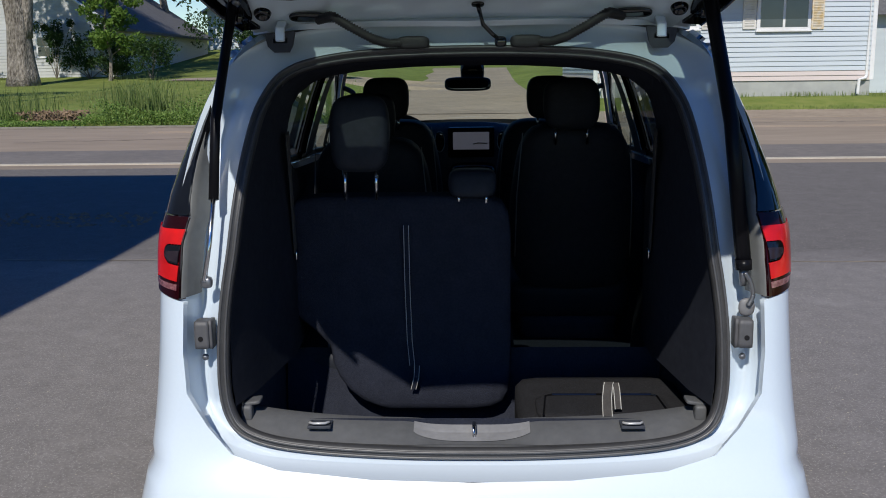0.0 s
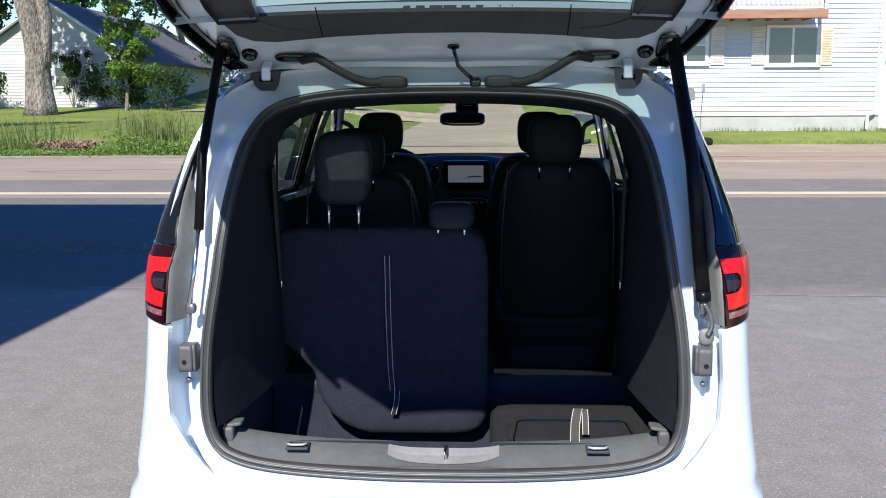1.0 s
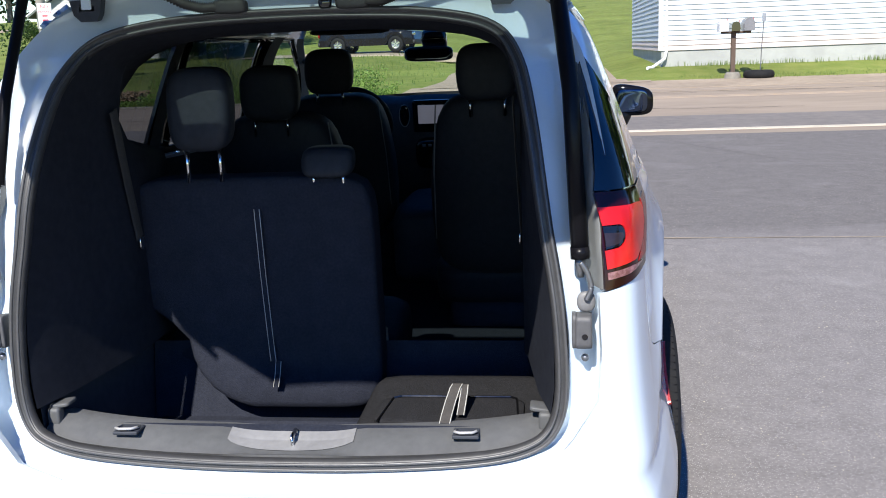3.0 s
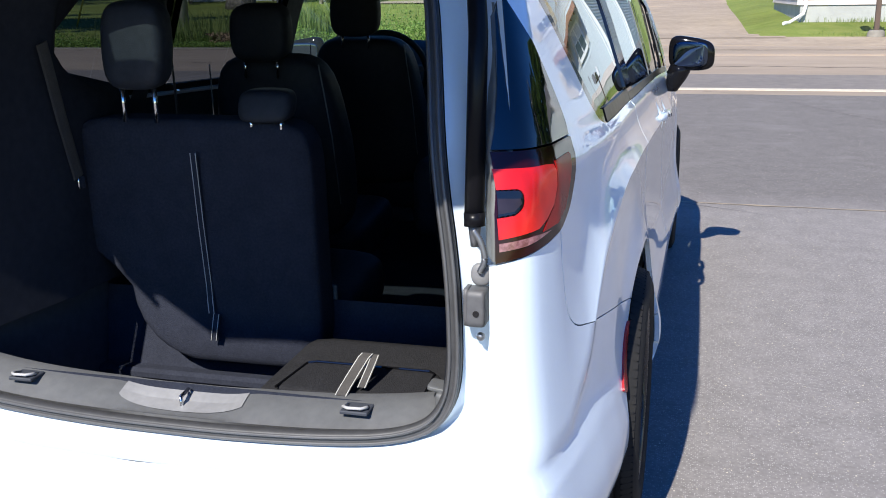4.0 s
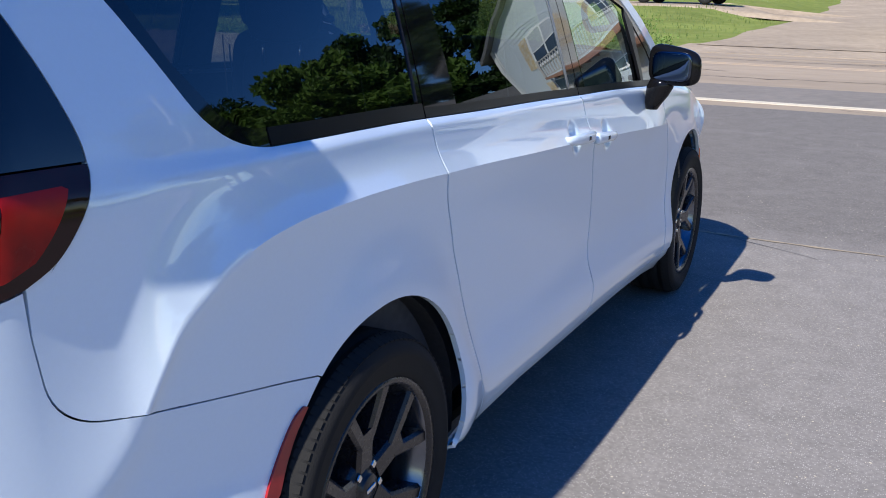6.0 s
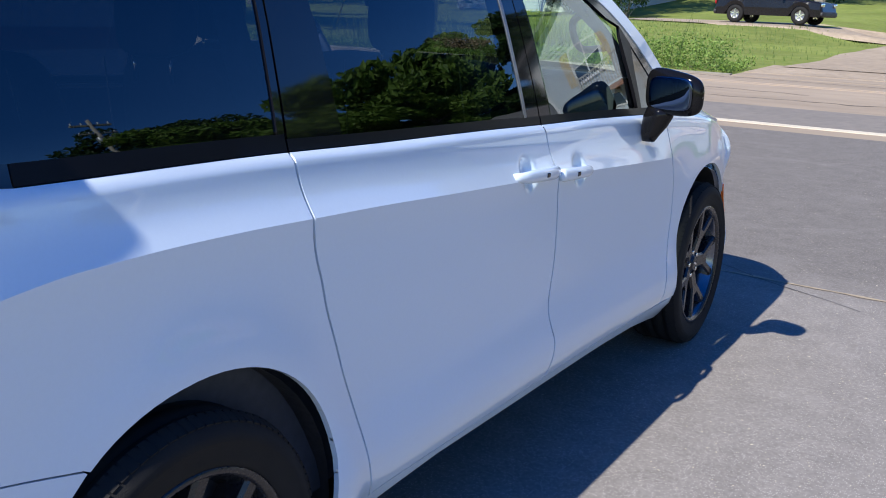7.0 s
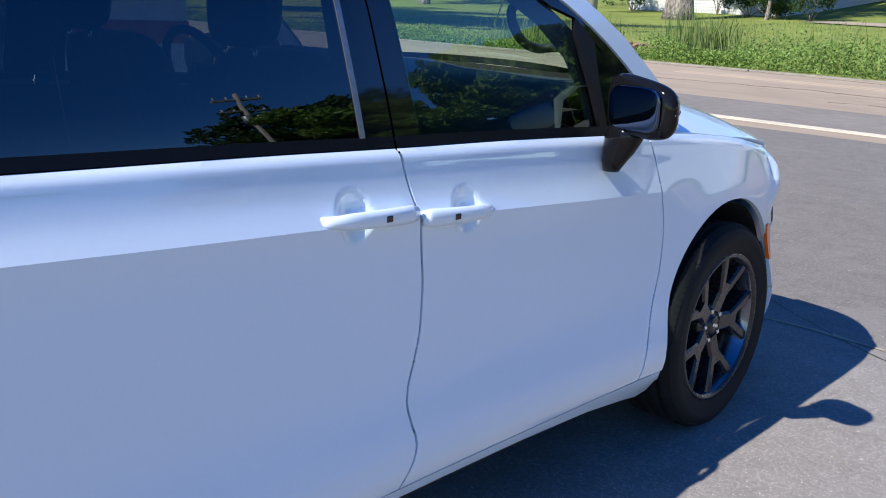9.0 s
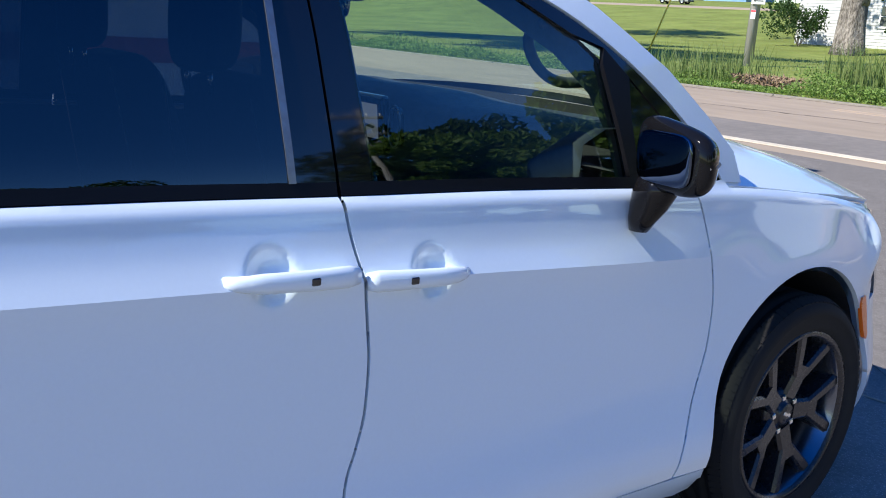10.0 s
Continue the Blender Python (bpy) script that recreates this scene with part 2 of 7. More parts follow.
LINEYELLOW = mat("faded_yellow_road_paint", (0.42, 0.31, 0.21), (0.35, 0.28, 0.21), scale=12, rough=0.85)
CRACK = mat("sandy_crack_fill", (0.38, 0.31, 0.22), (0.26, 0.21, 0.15), scale=30, rough=0.95)
# dark fill of the cracks, also the colour of a painted wire shadow
CRACKSHADE = mat("dark_crack", (0.06, 0.055, 0.05), scale=30, rough=0.95)
GRASS = mat("lawn_grass", (0.135, 0.185, 0.036), (0.21, 0.235, 0.062), scale=2.5, rough=0.95, bump=0.05, bscale=9, wide=0.25, spec=0.15)
KERB = mat("old_concrete_kerb", (0.24, 0.22, 0.18), (0.18, 0.165, 0.135), scale=8, rough=0.9, bump=0.003, bscale=80)
SIDING = mat("white_vinyl_siding", (0.55, 0.605, 0.635), (0.50, 0.555, 0.585), scale=1.5, rough=0.5, bump=0.001, bscale=60, stretch=(0.3, 1, 3))
SIDINGOLD = mat("greyed_clapboard", (0.52, 0.53, 0.51), (0.44, 0.45, 0.44), scale=1.5, rough=0.6, bump=0.001, bscale=60, stretch=(0.3, 1, 3))
SIDINGDIRTY = mat("pinkish_stained_siding", (0.66, 0.58, 0.54), (0.58, 0.50, 0.46), scale=1.5, rough=0.6, stretch=(0.3, 1, 3))
FOUNDATION = mat("painted_block_foundation", (0.42, 0.43, 0.40), (0.35, 0.355, 0.335), scale=3, rough=0.85, bump=0.004, bscale=40)
SHUTTER = mat("weathered_white_shutter", (0.66, 0.64, 0.60), (0.55, 0.53, 0.48), scale=6, rough=0.7)
SHUTTERTAN = mat("peeling_tan_shutter", (0.60, 0.45, 0.22), (0.66, 0.62, 0.55), scale=9, rough=0.8)
DECKWOOD = mat("red_brown_deck_timber", (0.36, 0.19, 0.12), (0.28, 0.14, 0.09), scale=9, rough=0.75, bump=0.002, bscale=60, stretch=(0.2, 1, 1))
RAILWOOD = mat("grey_deck_rail", (0.55, 0.52, 0.47), (0.45, 0.42, 0.38), scale=10, rough=0.8)
TRIMWHITE = mat("white_trim_paint", (0.78, 0.78, 0.77), (0.72, 0.72, 0.71), scale=10, rough=0.5)
ROOFGREY = mat("grey_asphalt_shingle", (0.15, 0.15, 0.155), (0.10, 0.10, 0.105), scale=9, rough=0.9, bump=0.01, bscale=30, stretch=(1, 1, 1), rand=0.2)
WINDOWGLASS = mat("house_window_glass", (0.03, 0.04, 0.05), (0.05, 0.06, 0.07), scale=1, rough=0.05, coat=1.0, wide=0.3)
CURTAIN = mat("pale_blind", (0.5, 0.53, 0.56), (0.42, 0.45, 0.48), scale=20, rough=0.8, stretch=(1, 1, 12))
POSTBROWN = mat("dark_brown_post", (0.11, 0.075, 0.055), (0.08, 0.055, 0.042), scale=14, rough=0.85, bump=0.002, bscale=60, stretch=(1, 1, 0.2))
BARK = mat("ridged_grey_bark", (0.36, 0.32, 0.27), (0.085, 0.072, 0.058), scale=11, rough=0.95, bump=0.10, bscale=16, stretch=(1, 1, 0.38), spec=0.1, wide=0.3)
POLEWOOD = mat("grey_weathered_pole", (0.40, 0.37, 0.33), (0.30, 0.28, 0.25), scale=12, rough=0.9, bump=0.004, bscale=40, stretch=(1, 1, 0.1))
LEAF = leafmat("maple_leaf", (0.075, 0.15, 0.02), (0.17, 0.27, 0.05))
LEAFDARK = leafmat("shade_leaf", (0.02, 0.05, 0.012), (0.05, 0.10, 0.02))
REED = leafmat("tall_grass_blade", (0.10, 0.17, 0.04), (0.22, 0.27, 0.09))
WEED = leafmat("verge_weed_leaf", (0.11, 0.20, 0.035), (0.25, 0.36, 0.09))
DEADLEAF = mat("dry_brush", (0.30, 0.21, 0.13), (0.2, 0.14, 0.09), scale=20, rough=0.95)
REDPAINT = mat("faded_red_band", (0.35, 0.06, 0.05), (0.28, 0.05, 0.04), scale=4, rough=0.6)
SIGNWHITE = mat("white_sign_sheet", (0.78, 0.78, 0.79), (0.74, 0.74, 0.75), scale=8, rough=0.4)
SIGNRED = mat("red_sign_ink", (0.55, 0.05, 0.06), scale=20, rough=0.5)
GALV = mat("galvanised_mailbox", (0.40, 0.41, 0.42), (0.32, 0.33, 0.34), scale=12, rough=0.4, metal=0.6)
SCREEN = bpy.data.materials.new("lit_touch_screen")
SCREEN.use_nodes = True
sb = SCREEN.node_tree.nodes["Principled BSDF"]
sb.inputs["Base Color"].default_value = (0.30, 0.31, 0.37, 1)
sb.inputs["Emission Color"].default_value, sb.inputs["Emission Strength"].default_value = (0.55, 0.56, 0.70, 1), 0.10


# ---- mesh tools ----
def smoothed(pts):
    """A smooth curve through (t, value) pairs, held flat beyond its ends."""
    t = np.array([p[0] for p in pts], float)
    v = np.array([p[1] for p in pts], float)
    d = np.diff(v) / np.diff(t)
    s = np.zeros(len(t))
    for i in range(1, len(t) - 1):
        if d[i - 1] * d[i] > 0:
            s[i] = 2 * d[i - 1] * d[i] / (d[i - 1] + d[i])
    s[0], s[-1] = d[0], d[-1]

    def at(q):
        if q <= t[0]:
            return float(v[0])
        if q >= t[-1]:
            return float(v[-1])
        i = int(np.searchsorted(t, q)) - 1
        h = t[i + 1] - t[i]
        u = (q - t[i]) / h
        return float((2 * u**3 - 3 * u**2 + 1) * v[i] + (u**3 - 2 * u**2 + u) * h * s[i] + (3 * u**2 - 2 * u**3) * v[i + 1] + (u**3 - u**2) * h * s[i + 1])

    return at


def part(name, bm, material, parent=None, label="", smooth=False, at=None):
    """Links a bmesh (or verts and faces) as one mesh object under a thing or a part."""
    me = bpy.data.meshes.new(name)
    if isinstance(bm, tuple):
        me.from_pydata([tuple(v) for v in bm[0]], [], bm[1])
    else:
        bm.to_mesh(me)
        bm.free()
    me.materials.append(material)
    if smooth:
        me.shade_smooth()
    ob = new(name, me)
    if at is not None:
        ob.matrix_basis = at
    if parent:
        ob.parent = parent
    if label:
        tagged(ob, label)
    return ob


def empty(name, label, category, at=None, group="", kind=""):
    ob = new(name)
    ob.empty_display_size = 0.1
    if at is not None:
        ob.matrix_basis = at
    return tagged(ob, label, category, group, kind)


def box_bm(x0, x1, y0, y1, z0, z1, bevel=0.0, seg=2, m=None):
    bm = bmesh.new()
    bmesh.ops.create_cube(bm, size=1.0)
    for v in bm.verts:
        v.co = Vector((x0 + (v.co.x + 0.5) * (x1 - x0), y0 + (v.co.y + 0.5) * (y1 - y0), z0 + (v.co.z + 0.5) * (z1 - z0)))
    if bevel:
        bmesh.ops.bevel(bm, geom=bm.edges[:], offset=bevel, segments=seg, affect="EDGES", profile=0.5)
    if m is not None:
        bmesh.ops.transform(bm, matrix=m, verts=bm.verts)
    return bm


def joined(*bms):
    """One bmesh out of several."""
    out = bmesh.new()
    for b in bms:
        me = bpy.data.meshes.new("tmp")
        b.to_mesh(me)
        b.free()
        out.from_mesh(me)
        bpy.data.meshes.remove(me)
    return out


def loft(rows, close_u=False, close_v=False, caps=False):
    """Verts and faces of a grid of points: rows of equal length."""
    n, k = len(rows), len(rows[0])
    verts = [tuple(p) for r in rows for p in r]
    faces = []
    for i in range(n if close_v else n - 1):
        for j in range(k if close_u else k - 1):
            a, b = i * k + j, i * k + (j + 1) % k
            c, d = ((i + 1) % n) * k + (j + 1) % k, ((i + 1) % n) * k + j
            faces.append((a, b, c, d))
    if caps:
        faces.append(tuple(range(k))[::-1])
        faces.append(tuple((n - 1) * k + j for j in range(k)))
    return verts, faces


def tube(path, radius, sides=8, closed=False, flat=None, up=Vector((0, 0, 1))):
    """A tube along points; radius a number or one per point; flat=(a, b): an elliptic section."""
    path = [Vector(p) for p in path]
    rows, n = [], len(path)
    for i, p in enumerate(path):
        a = path[(i - 1) % n] if (i or closed) else p
        b = path[(i + 1) % n] if (i < n - 1 or closed) else p
        d = (b - a).normalized()
        s = d.cross(up)
        if s.length < 1e-4:
            s = d.cross(Vector((1, 0, 0)))
        s.normalize()
        w = s.cross(d)
        r = radius[i] if isinstance(radius, (list, tuple)) else radius
        ra, rb = (flat[0], flat[1]) if flat else (r, r)
        rows.append([p + s * ra * math.cos(q) + w * rb * math.sin(q) for q in (2 * math.pi * k / sides for k in range(sides))])
    return loft(rows, close_u=True, close_v=closed, caps=not closed)


def softbox(sx, sy, sz, power=5.0, n=8, m=None, shape=None):
    """A cushion-like box with rounded edges; shape(v) may bend it."""
    bm = bmesh.new()
    bmesh.ops.create_cube(bm, size=2.0)
    bmesh.ops.subdivide_edges(bm, edges=bm.edges[:], cuts=n, use_grid_fill=True)
    for v in bm.verts:
        c = v.co
        k = (abs(c.x) ** power + abs(c.y) ** power + abs(c.z) ** power) ** (1 / power)
        c = c / k
        v.co = Vector((c.x * sx / 2, c.y * sy / 2, c.z * sz / 2))
        if shape:
            v.co = shape(v.co)
    if m is not None:
        bmesh.ops.transform(bm, matrix=m, verts=bm.verts)
    return bm


def lathe(profile, sides=48, axis="x", closed=False):
    """Turns (radius, along) pairs round an axis through the origin."""
    rows = []
    for k in range(sides):
        q = 2 * math.pi * k / sides
        c, s = math.cos(q), math.sin(q)
        rows.append([Vector((a, r * c, r * s)) if axis == "x" else Vector((r * c, r * s, a)) for r, a in profile])
    return loft(rows, close_v=True, close_u=closed)


def clip_half(poly, axis, value, keep_more):
    out = []
    n = len(poly)
    for i in range(n):
        a, b = poly[i], poly[(i + 1) % n]
        ia = (a[axis] >= value) == keep_more or a[axis] == value
        ib = (b[axis] >= value) == keep_more or b[axis] == value
        if ia:
            out.append(a)
        if ia != ib:
            u = (value - a[axis]) / (b[axis] - a[axis])
            out.append((a[0] + u * (b[0] - a[0]), a[1] + u * (b[1] - a[1])))
    return out


def panel(outline, place, cell=0.03, lip=0.012, side=1, fold=None):
    """A shell over a flat outline (u, v), laid on a surface by place(u, v), with its edges turned in by lip.
    side: 1 for the surface as given, -1 for its mirror image across the middle of the car. fold: a line v = fold(u) that stays sharp."""
    bm = bmesh.new()
    if fold:
        dense = []
        for a, b in zip(outline, outline[1:] + outline[:1]):
            n = max(1, math.ceil(math.hypot(b[0] - a[0], b[1] - a[1]) / 0.02))
            dense += [(a[0] + (b[0] - a[0]) * i / n, a[1] + (b[1] - a[1]) * i / n) for i in range(n)]
        outline = [(p[0], p[1] - fold(p[0])) for p in dense]
        flat = place
        place = lambda u, v: flat(u, v + fold(u))
    seen = {}

    def vert(p):
        key = (round(p[0], 5), round(p[1], 5))
        if key not in seen:
            seen[key] = bm.verts.new(place(*p))
        return seen[key]

    us = [p[0] for p in outline]
    vs = [p[1] for p in outline]
    u = math.floor(min(us) / cell) * cell
    while u < max(us):
        col = clip_half(clip_half(outline, 0, u, True), 0, u + cell, False)
        if len(col) > 2:
            v = math.floor(min(p[1] for p in col) / cell) * cell
            top = max(p[1] for p in col)
            while v < top:
                cellpoly = clip_half(clip_half(col, 1, v, True), 1, v + cell, False)
                ring = []
                for p in cellpoly:
                    w = vert(p)
                    if w not in ring:
                        ring.append(w)
                if len(ring) > 2:
                    area = sum(cellpoly[i][0] * cellpoly[(i + 1) % len(cellpoly)][1] - cellpoly[(i + 1) % len(cellpoly)][0] * cellpoly[i][1] for i in range(len(cellpoly)))
                    if abs(area) > 1e-8:
                        try:
                            bm.faces.new(ring)
                        except ValueError:
                            pass
                v += cell
        u += cell
    ridge = {w for key, w in seen.items() if abs(key[1]) < 1e-6 and key[0] > -0.35} if fold else set()
    loose = [v for v in bm.verts if not v.link_faces]
    bmesh.ops.delete(bm, geom=loose, context="VERTS")
    if side < 0:
        for v in bm.verts:
            v.co.x = -v.co.x
    bmesh.ops.recalc_face_normals(bm, faces=bm.faces[:])
    # normals point away from the middle of the cabin
    flip = 0.0
    for f in bm.faces:
        flip += f.normal.dot(f.calc_center_median() - Vector((0, 1.2, 0.85))) * f.calc_area()
    if flip < 0:
        bmesh.ops.reverse_faces(bm, faces=bm.faces[:])
    bm.normal_update()
    for f in bm.faces:
        f.smooth = True
    for e in bm.edges:
        if e.verts[0] in ridge and e.verts[1] in ridge:
            e.smooth = False
    if lip:
        rim = [e for e in bm.edges if len(e.link_faces) == 1]
        for e in rim:
            e.smooth = False
        keep = {}
        for e in rim:
            for v in e.verts:
                keep[v] = v.normal.copy()
        geo = bmesh.ops.extrude_edge_only(bm, edges=rim)["geom"]
        for v in [g for g in geo if isinstance(g, bmesh.types.BMVert)]:
            best = min((o for o in v.link_edges), key=lambda e: e.calc_length())
            o = best.other_vert(v)
            v.co -= keep.get(o, v.normal) * lip
    return bm


def leaves(points, size, rng, droop=0.3, aspect=0.55):
    """Verts and faces of one leaf (two triangles, folded) at each point."""
    n = len(points)
    a = rng.normal(size=(n, 3))
    a[:, 2] -= droop
    a /= np.linalg.norm(a, axis=1)[:, None]
    b = np.cross(a, rng.normal(size=(n, 3)))
    b /= np.linalg.norm(b, axis=1)[:, None]
    c = np.cross(a, b)
    s = size * rng.uniform(0.6, 1.3, (n, 1))
    p = np.asarray(points)
    v0, v2 = p - a * s * 0.5, p + a * s * 0.5
    v1, v3 = p + b * s * aspect * 0.5 + c * s * 0.12, p - b * s * aspect * 0.5 + c * s * 0.12
    verts = np.stack([v0, v1, v2, v3], 1).reshape(-1, 3)
    i = np.arange(n)[:, None] * 4
    faces = np.concatenate([i + [0, 1, 2], i + [0, 2, 3]]).tolist()
    return verts.tolist(), faces


# ---- the minivan: shape of the shell ----
crease = smoothed([(-0.85, 0.55), (-0.62, 0.72), (-0.555, 0.82), (-0.50, 0.90), (-0.44, 0.945), (-0.38, 0.982), (-0.265, 1.016), (-0.13, 1.031), (0.05, 1.035), (0.2, 1.033), (0.42, 1.025), (0.65, 1.016), (0.95, 1.0), (1.3, 0.983), (1.88, 0.952), (2.4, 0.922), (2.6, 0.911), (3.3, 0.87), (4.0, 0.80)])
belt = smoothed([(-0.8, 1.178), (-0.25, 1.163), (0.25, 1.158), (0.7, 1.144), (1.2, 1.131), (1.54, 1.119), (1.94, 1.108), (2.34, 1.092), (2.7, 1.076), (3.1, 1.038), (3.4, 0.988), (3.7, 0.915), (4.0, 0.83)])
low_x = smoothed([(0.12, 0.82), (0.2, 0.885), (0.25, 0.912), (0.30, 0.940), (0.345, 0.956), (0.39, 0.964), (0.43, 0.9625), (0.47, 0.9555), (0.51, 0.946), (0.55, 0.937), (0.59, 0.930), (0.64, 0.9255), (0.70, 0.9225), (0.78, 0.9205), (0.85, 0.9205), (0.89, 0.9225), (0.93, 0.9275)])
high_x = smoothed([(0.93, 0.9275), (0.95, 0.9185), (0.97, 0.910), (0.99, 0.9025), (1.01, 0.8965), (1.03, 0.8915), (1.05, 0.8875), (1.07, 0.8845), (1.08, 0.8825), (1.09, 0.8775), (1.10, 0.867), (1.16, 0.852), (1.30, 0.812), (1.45, 0.765), (1.55, 0.72), (1.62, 0.655), (1.67, 0.56), (1.70, 0.42)])
along = smoothed([(-0.8, 0.908), (-0.5, 0.95), (-0.3, 0.972), (0.0, 0.985), (0.4, 0.99), (1.0, 0.995), (1.7, 1.0), (2.3, 1.012), (2.6, 1.022), (3.1, 1.028), (3.4, 1.0), (3.6, 0.95), (3.8, 0.85), (3.95, 0.68), (4.05, 0.4)])
# the hubs, and the centres and radii of the wheel arches
REAR_Y, WB, HUB = 0.038, 3.115, 0.37
ARCHES = ((0.10, 0.425, 0.365, True), (3.095, 0.385, 0.448, False))


CUPS = ((1.385, 0.994), (1.735, 0.965))


def flank(y, z):
    """Half the width of the plain side, before arches and cups."""
    zc, zb = crease(y), belt(y)
    if z <= zc:
        return low_x(z if z < 0.55 else 0.55 + (z - 0.55) / (zc - 0.55) * 0.38 if zc > 0.6 else min(z, 0.93))
    if z <= zb:
        return high_x(0.93 + (z - zc) / (zb - zc) * 0.17)
    return high_x(1.10 + (z - zb) / (1.45 - zb) * 0.35) if z < 1.45 else high_x(z)


def half_width(y, z):
    x = flank(y, z)
    # towards the front wing the crease melts into a round shoulder
    k = min(max((y - 2.15) / 0.65, 0.0), 1.0)
    z0, z1 = crease(y) - 0.16, crease(y) + 0.10
    if k > 0 and z0 < z < z1:
        k, u, d = k * k * (3 - 2 * k), (z - z0) / (z1 - z0), 0.26
        m0, m1 = (flank(y, z0) - flank(y, z0 - 0.02)) / 0.02 * d, (flank(y, z1 + 0.01) - flank(y, z1)) / 0.01 * d
        soft = (2 * u**3 - 3 * u**2 + 1) * flank(y, z0) + (u**3 - 2 * u**2 + u) * m0 + (3 * u**2 - 2 * u**3) * flank(y, z1) + (u**3 - u**2) * m1
        x += (soft - x) * k
    for ya, za, ra, rear in ARCHES:
        r = math.hypot(y - ya, z - za)
        if z > 0.3:
            x += 0.026 * math.exp(-(((r - ra) / (0.095 if rear else 0.085)) ** 2)) * ((0.25 + 0.75 * min(max((y + 0.25) / 0.30, 0.0), 1.0)) if rear else 0.26)
    if y < -0.33 and z < 0.64:
        k = min((-0.33 - y) / 0.12, 1.0)
        k *= min(max((y + 0.80) / 0.2, 0.0), 1.0)
        x += 0.009 * k * min(max((0.56 + 0.14 * (-0.33 - y) - z) / 0.03, 0.0), 1.0)
    for yc, zc in CUPS:
        r = ((y - yc) / 0.05) ** 2 + ((z - zc) / 0.05) ** 2
        if r < 1.0:
            x -= 0.022 * (1.0 - r) ** 0.9
    return x * along(y)


rear_y = smoothed([(0.12, -0.99), (0.22, -1.05), (0.3, -1.085), (0.4, -1.09), (0.48, -1.078), (0.54, -1.052), (0.58, -1.028), (0.62, -1.005), (0.7, -0.978), (0.8, -0.962), (0.9, -0.95), (1.05, -0.926), (1.19, -0.878), (1.4, -0.775), (1.6, -0.61), (1.69, -0.53), (1.75, -0.46)])
turn_y = smoothed([(0.1, -0.77), (1.02, -0.77), (1.2, -0.75), (1.4, -0.65), (1.6, -0.48), (1.7, -0.39)])
round_x = smoothed([(0.0, 1.0), (0.10, 0.955), (0.20, 0.87), (0.33, 0.72), (0.57, 0.42), (0.92, 0.0)])
round_w = smoothed([(0.0, 0.0), (0.05, 0.36), (0.10, 0.63), (0.20, 0.90), (0.33, 0.96), (0.57, 0.985), (0.92, 1.0)])


def shell(u, z):
    """A place on the right-hand shell. u is the distance along the car; behind the rear corner it runs on round the back."""
    b = turn_y(z)
    if u >= b:
        return Vector((half_width(u, z), u, z))
    d = min(b - u, 0.92)
    return Vector((half_width(b, z) * round_x(d), b + (rear_y(z) - b) * round_w(d), z))


def off(depth):
    """The same shell, moved out (or, below zero, in) by depth."""

    def place(u, z):
        p = shell(u, z)
        a = shell(u + 0.012, z) - shell(u - 0.012, z)
        b = shell(u, z + 0.012) - shell(u, z - 0.012)
        n = a.cross(b)
        n = n.normalized() if n.length > 1e-9 else Vector((1, 0, 0))
        return p + n * (depth if n.x * p.x + n.y * min(p.y + 0.5, 0.0) * 2.0 > 0 else -depth)

    return place


def pane(u, z):
    """The door glass: the shell drawn in a little, and bowed outward along the car."""
    p = off(-0.006)(u, z)
    line = along(0.58) + (along(2.345) - along(0.58)) * (u - 0.58) / 1.765
    return p + Vector(((line - along(u)) * 0.85 + 0.003 - (u - 1.45) ** 2 / 56.0, 0, 0))


def arc(y, z, r, a0, a1, n=18):
    return [(y + r * math.cos(radians(a0 + (a1 - a0) * i / n)), z + r * math.sin(radians(a0 + (a1 - a0) * i / n))) for i in range(n + 1)]


def oval(y, z, ry, rz, a0, a1, n=18):
    return [(y + ry * math.cos(radians(a0 + (a1 - a0) * i / n)), z + rz * math.sin(radians(a0 + (a1 - a0) * i / n))) for i in range(n + 1)]


def bezier(p0, p1, p2, n=6):
    return [tuple((1 - t) ** 2 * p0[k] + 2 * t * (1 - t) * p1[k] + t * t * p2[k] for k in (0, 1)) for t in (i / n for i in range(n + 1))]


def curve(pts, n=5):
    """An open outline drawn smoothly through its points."""
    out, m = [], len(pts)
    for i in range(m - 1):
        a, b, c, d = (np.array(pts[min(max(i + j, 0), m - 1)], float) for j in (-1, 0, 1, 2))
        for q in (j / n for j in range(n)):
            out.append(tuple(0.5 * (2 * b + (c - a) * q + (2 * a - 5 * b + 4 * c - d) * q**2 + (3 * b - a - 3 * c + d) * q**3)))
    return [tuple(float(v) for v in p) for p in out] + [tuple(pts[-1])]


def run(f, y0, y1, n, dz=0.0):
    return [(y0 + (y1 - y0) * i / n, f(y0 + (y1 - y0) * i / n) + dz) for i in range(n + 1)]


car = empty("minivan", "white minivan with raised tailgate parked on the asphalt driveway", "minivan")

GAP = 0.0036
ROOF_Z = 1.575
rear_seam = [(0.414, 1.02), (0.427, 0.95), (0.447, 0.89), (0.466, 0.815), (0.49, 0.74), (0.512, 0.655), (0.537, 0.575), (0.553, 0.505), (0.565, 0.43), (0.578, 0.345)]
mid_seam = [(1.545, belt(1.545)), (1.560, 1.03), (1.572, 0.965), (1.584, 0.885), (1.592, 0.80), (1.587, 0.71), (1.568, 0.635), (1.545, 0.575), (1.537, 0.535), (1.545, 0.485), (1.553, 0.45), (1.547, 0.415), (1.530, 0.385), (1.505, 0.342)]
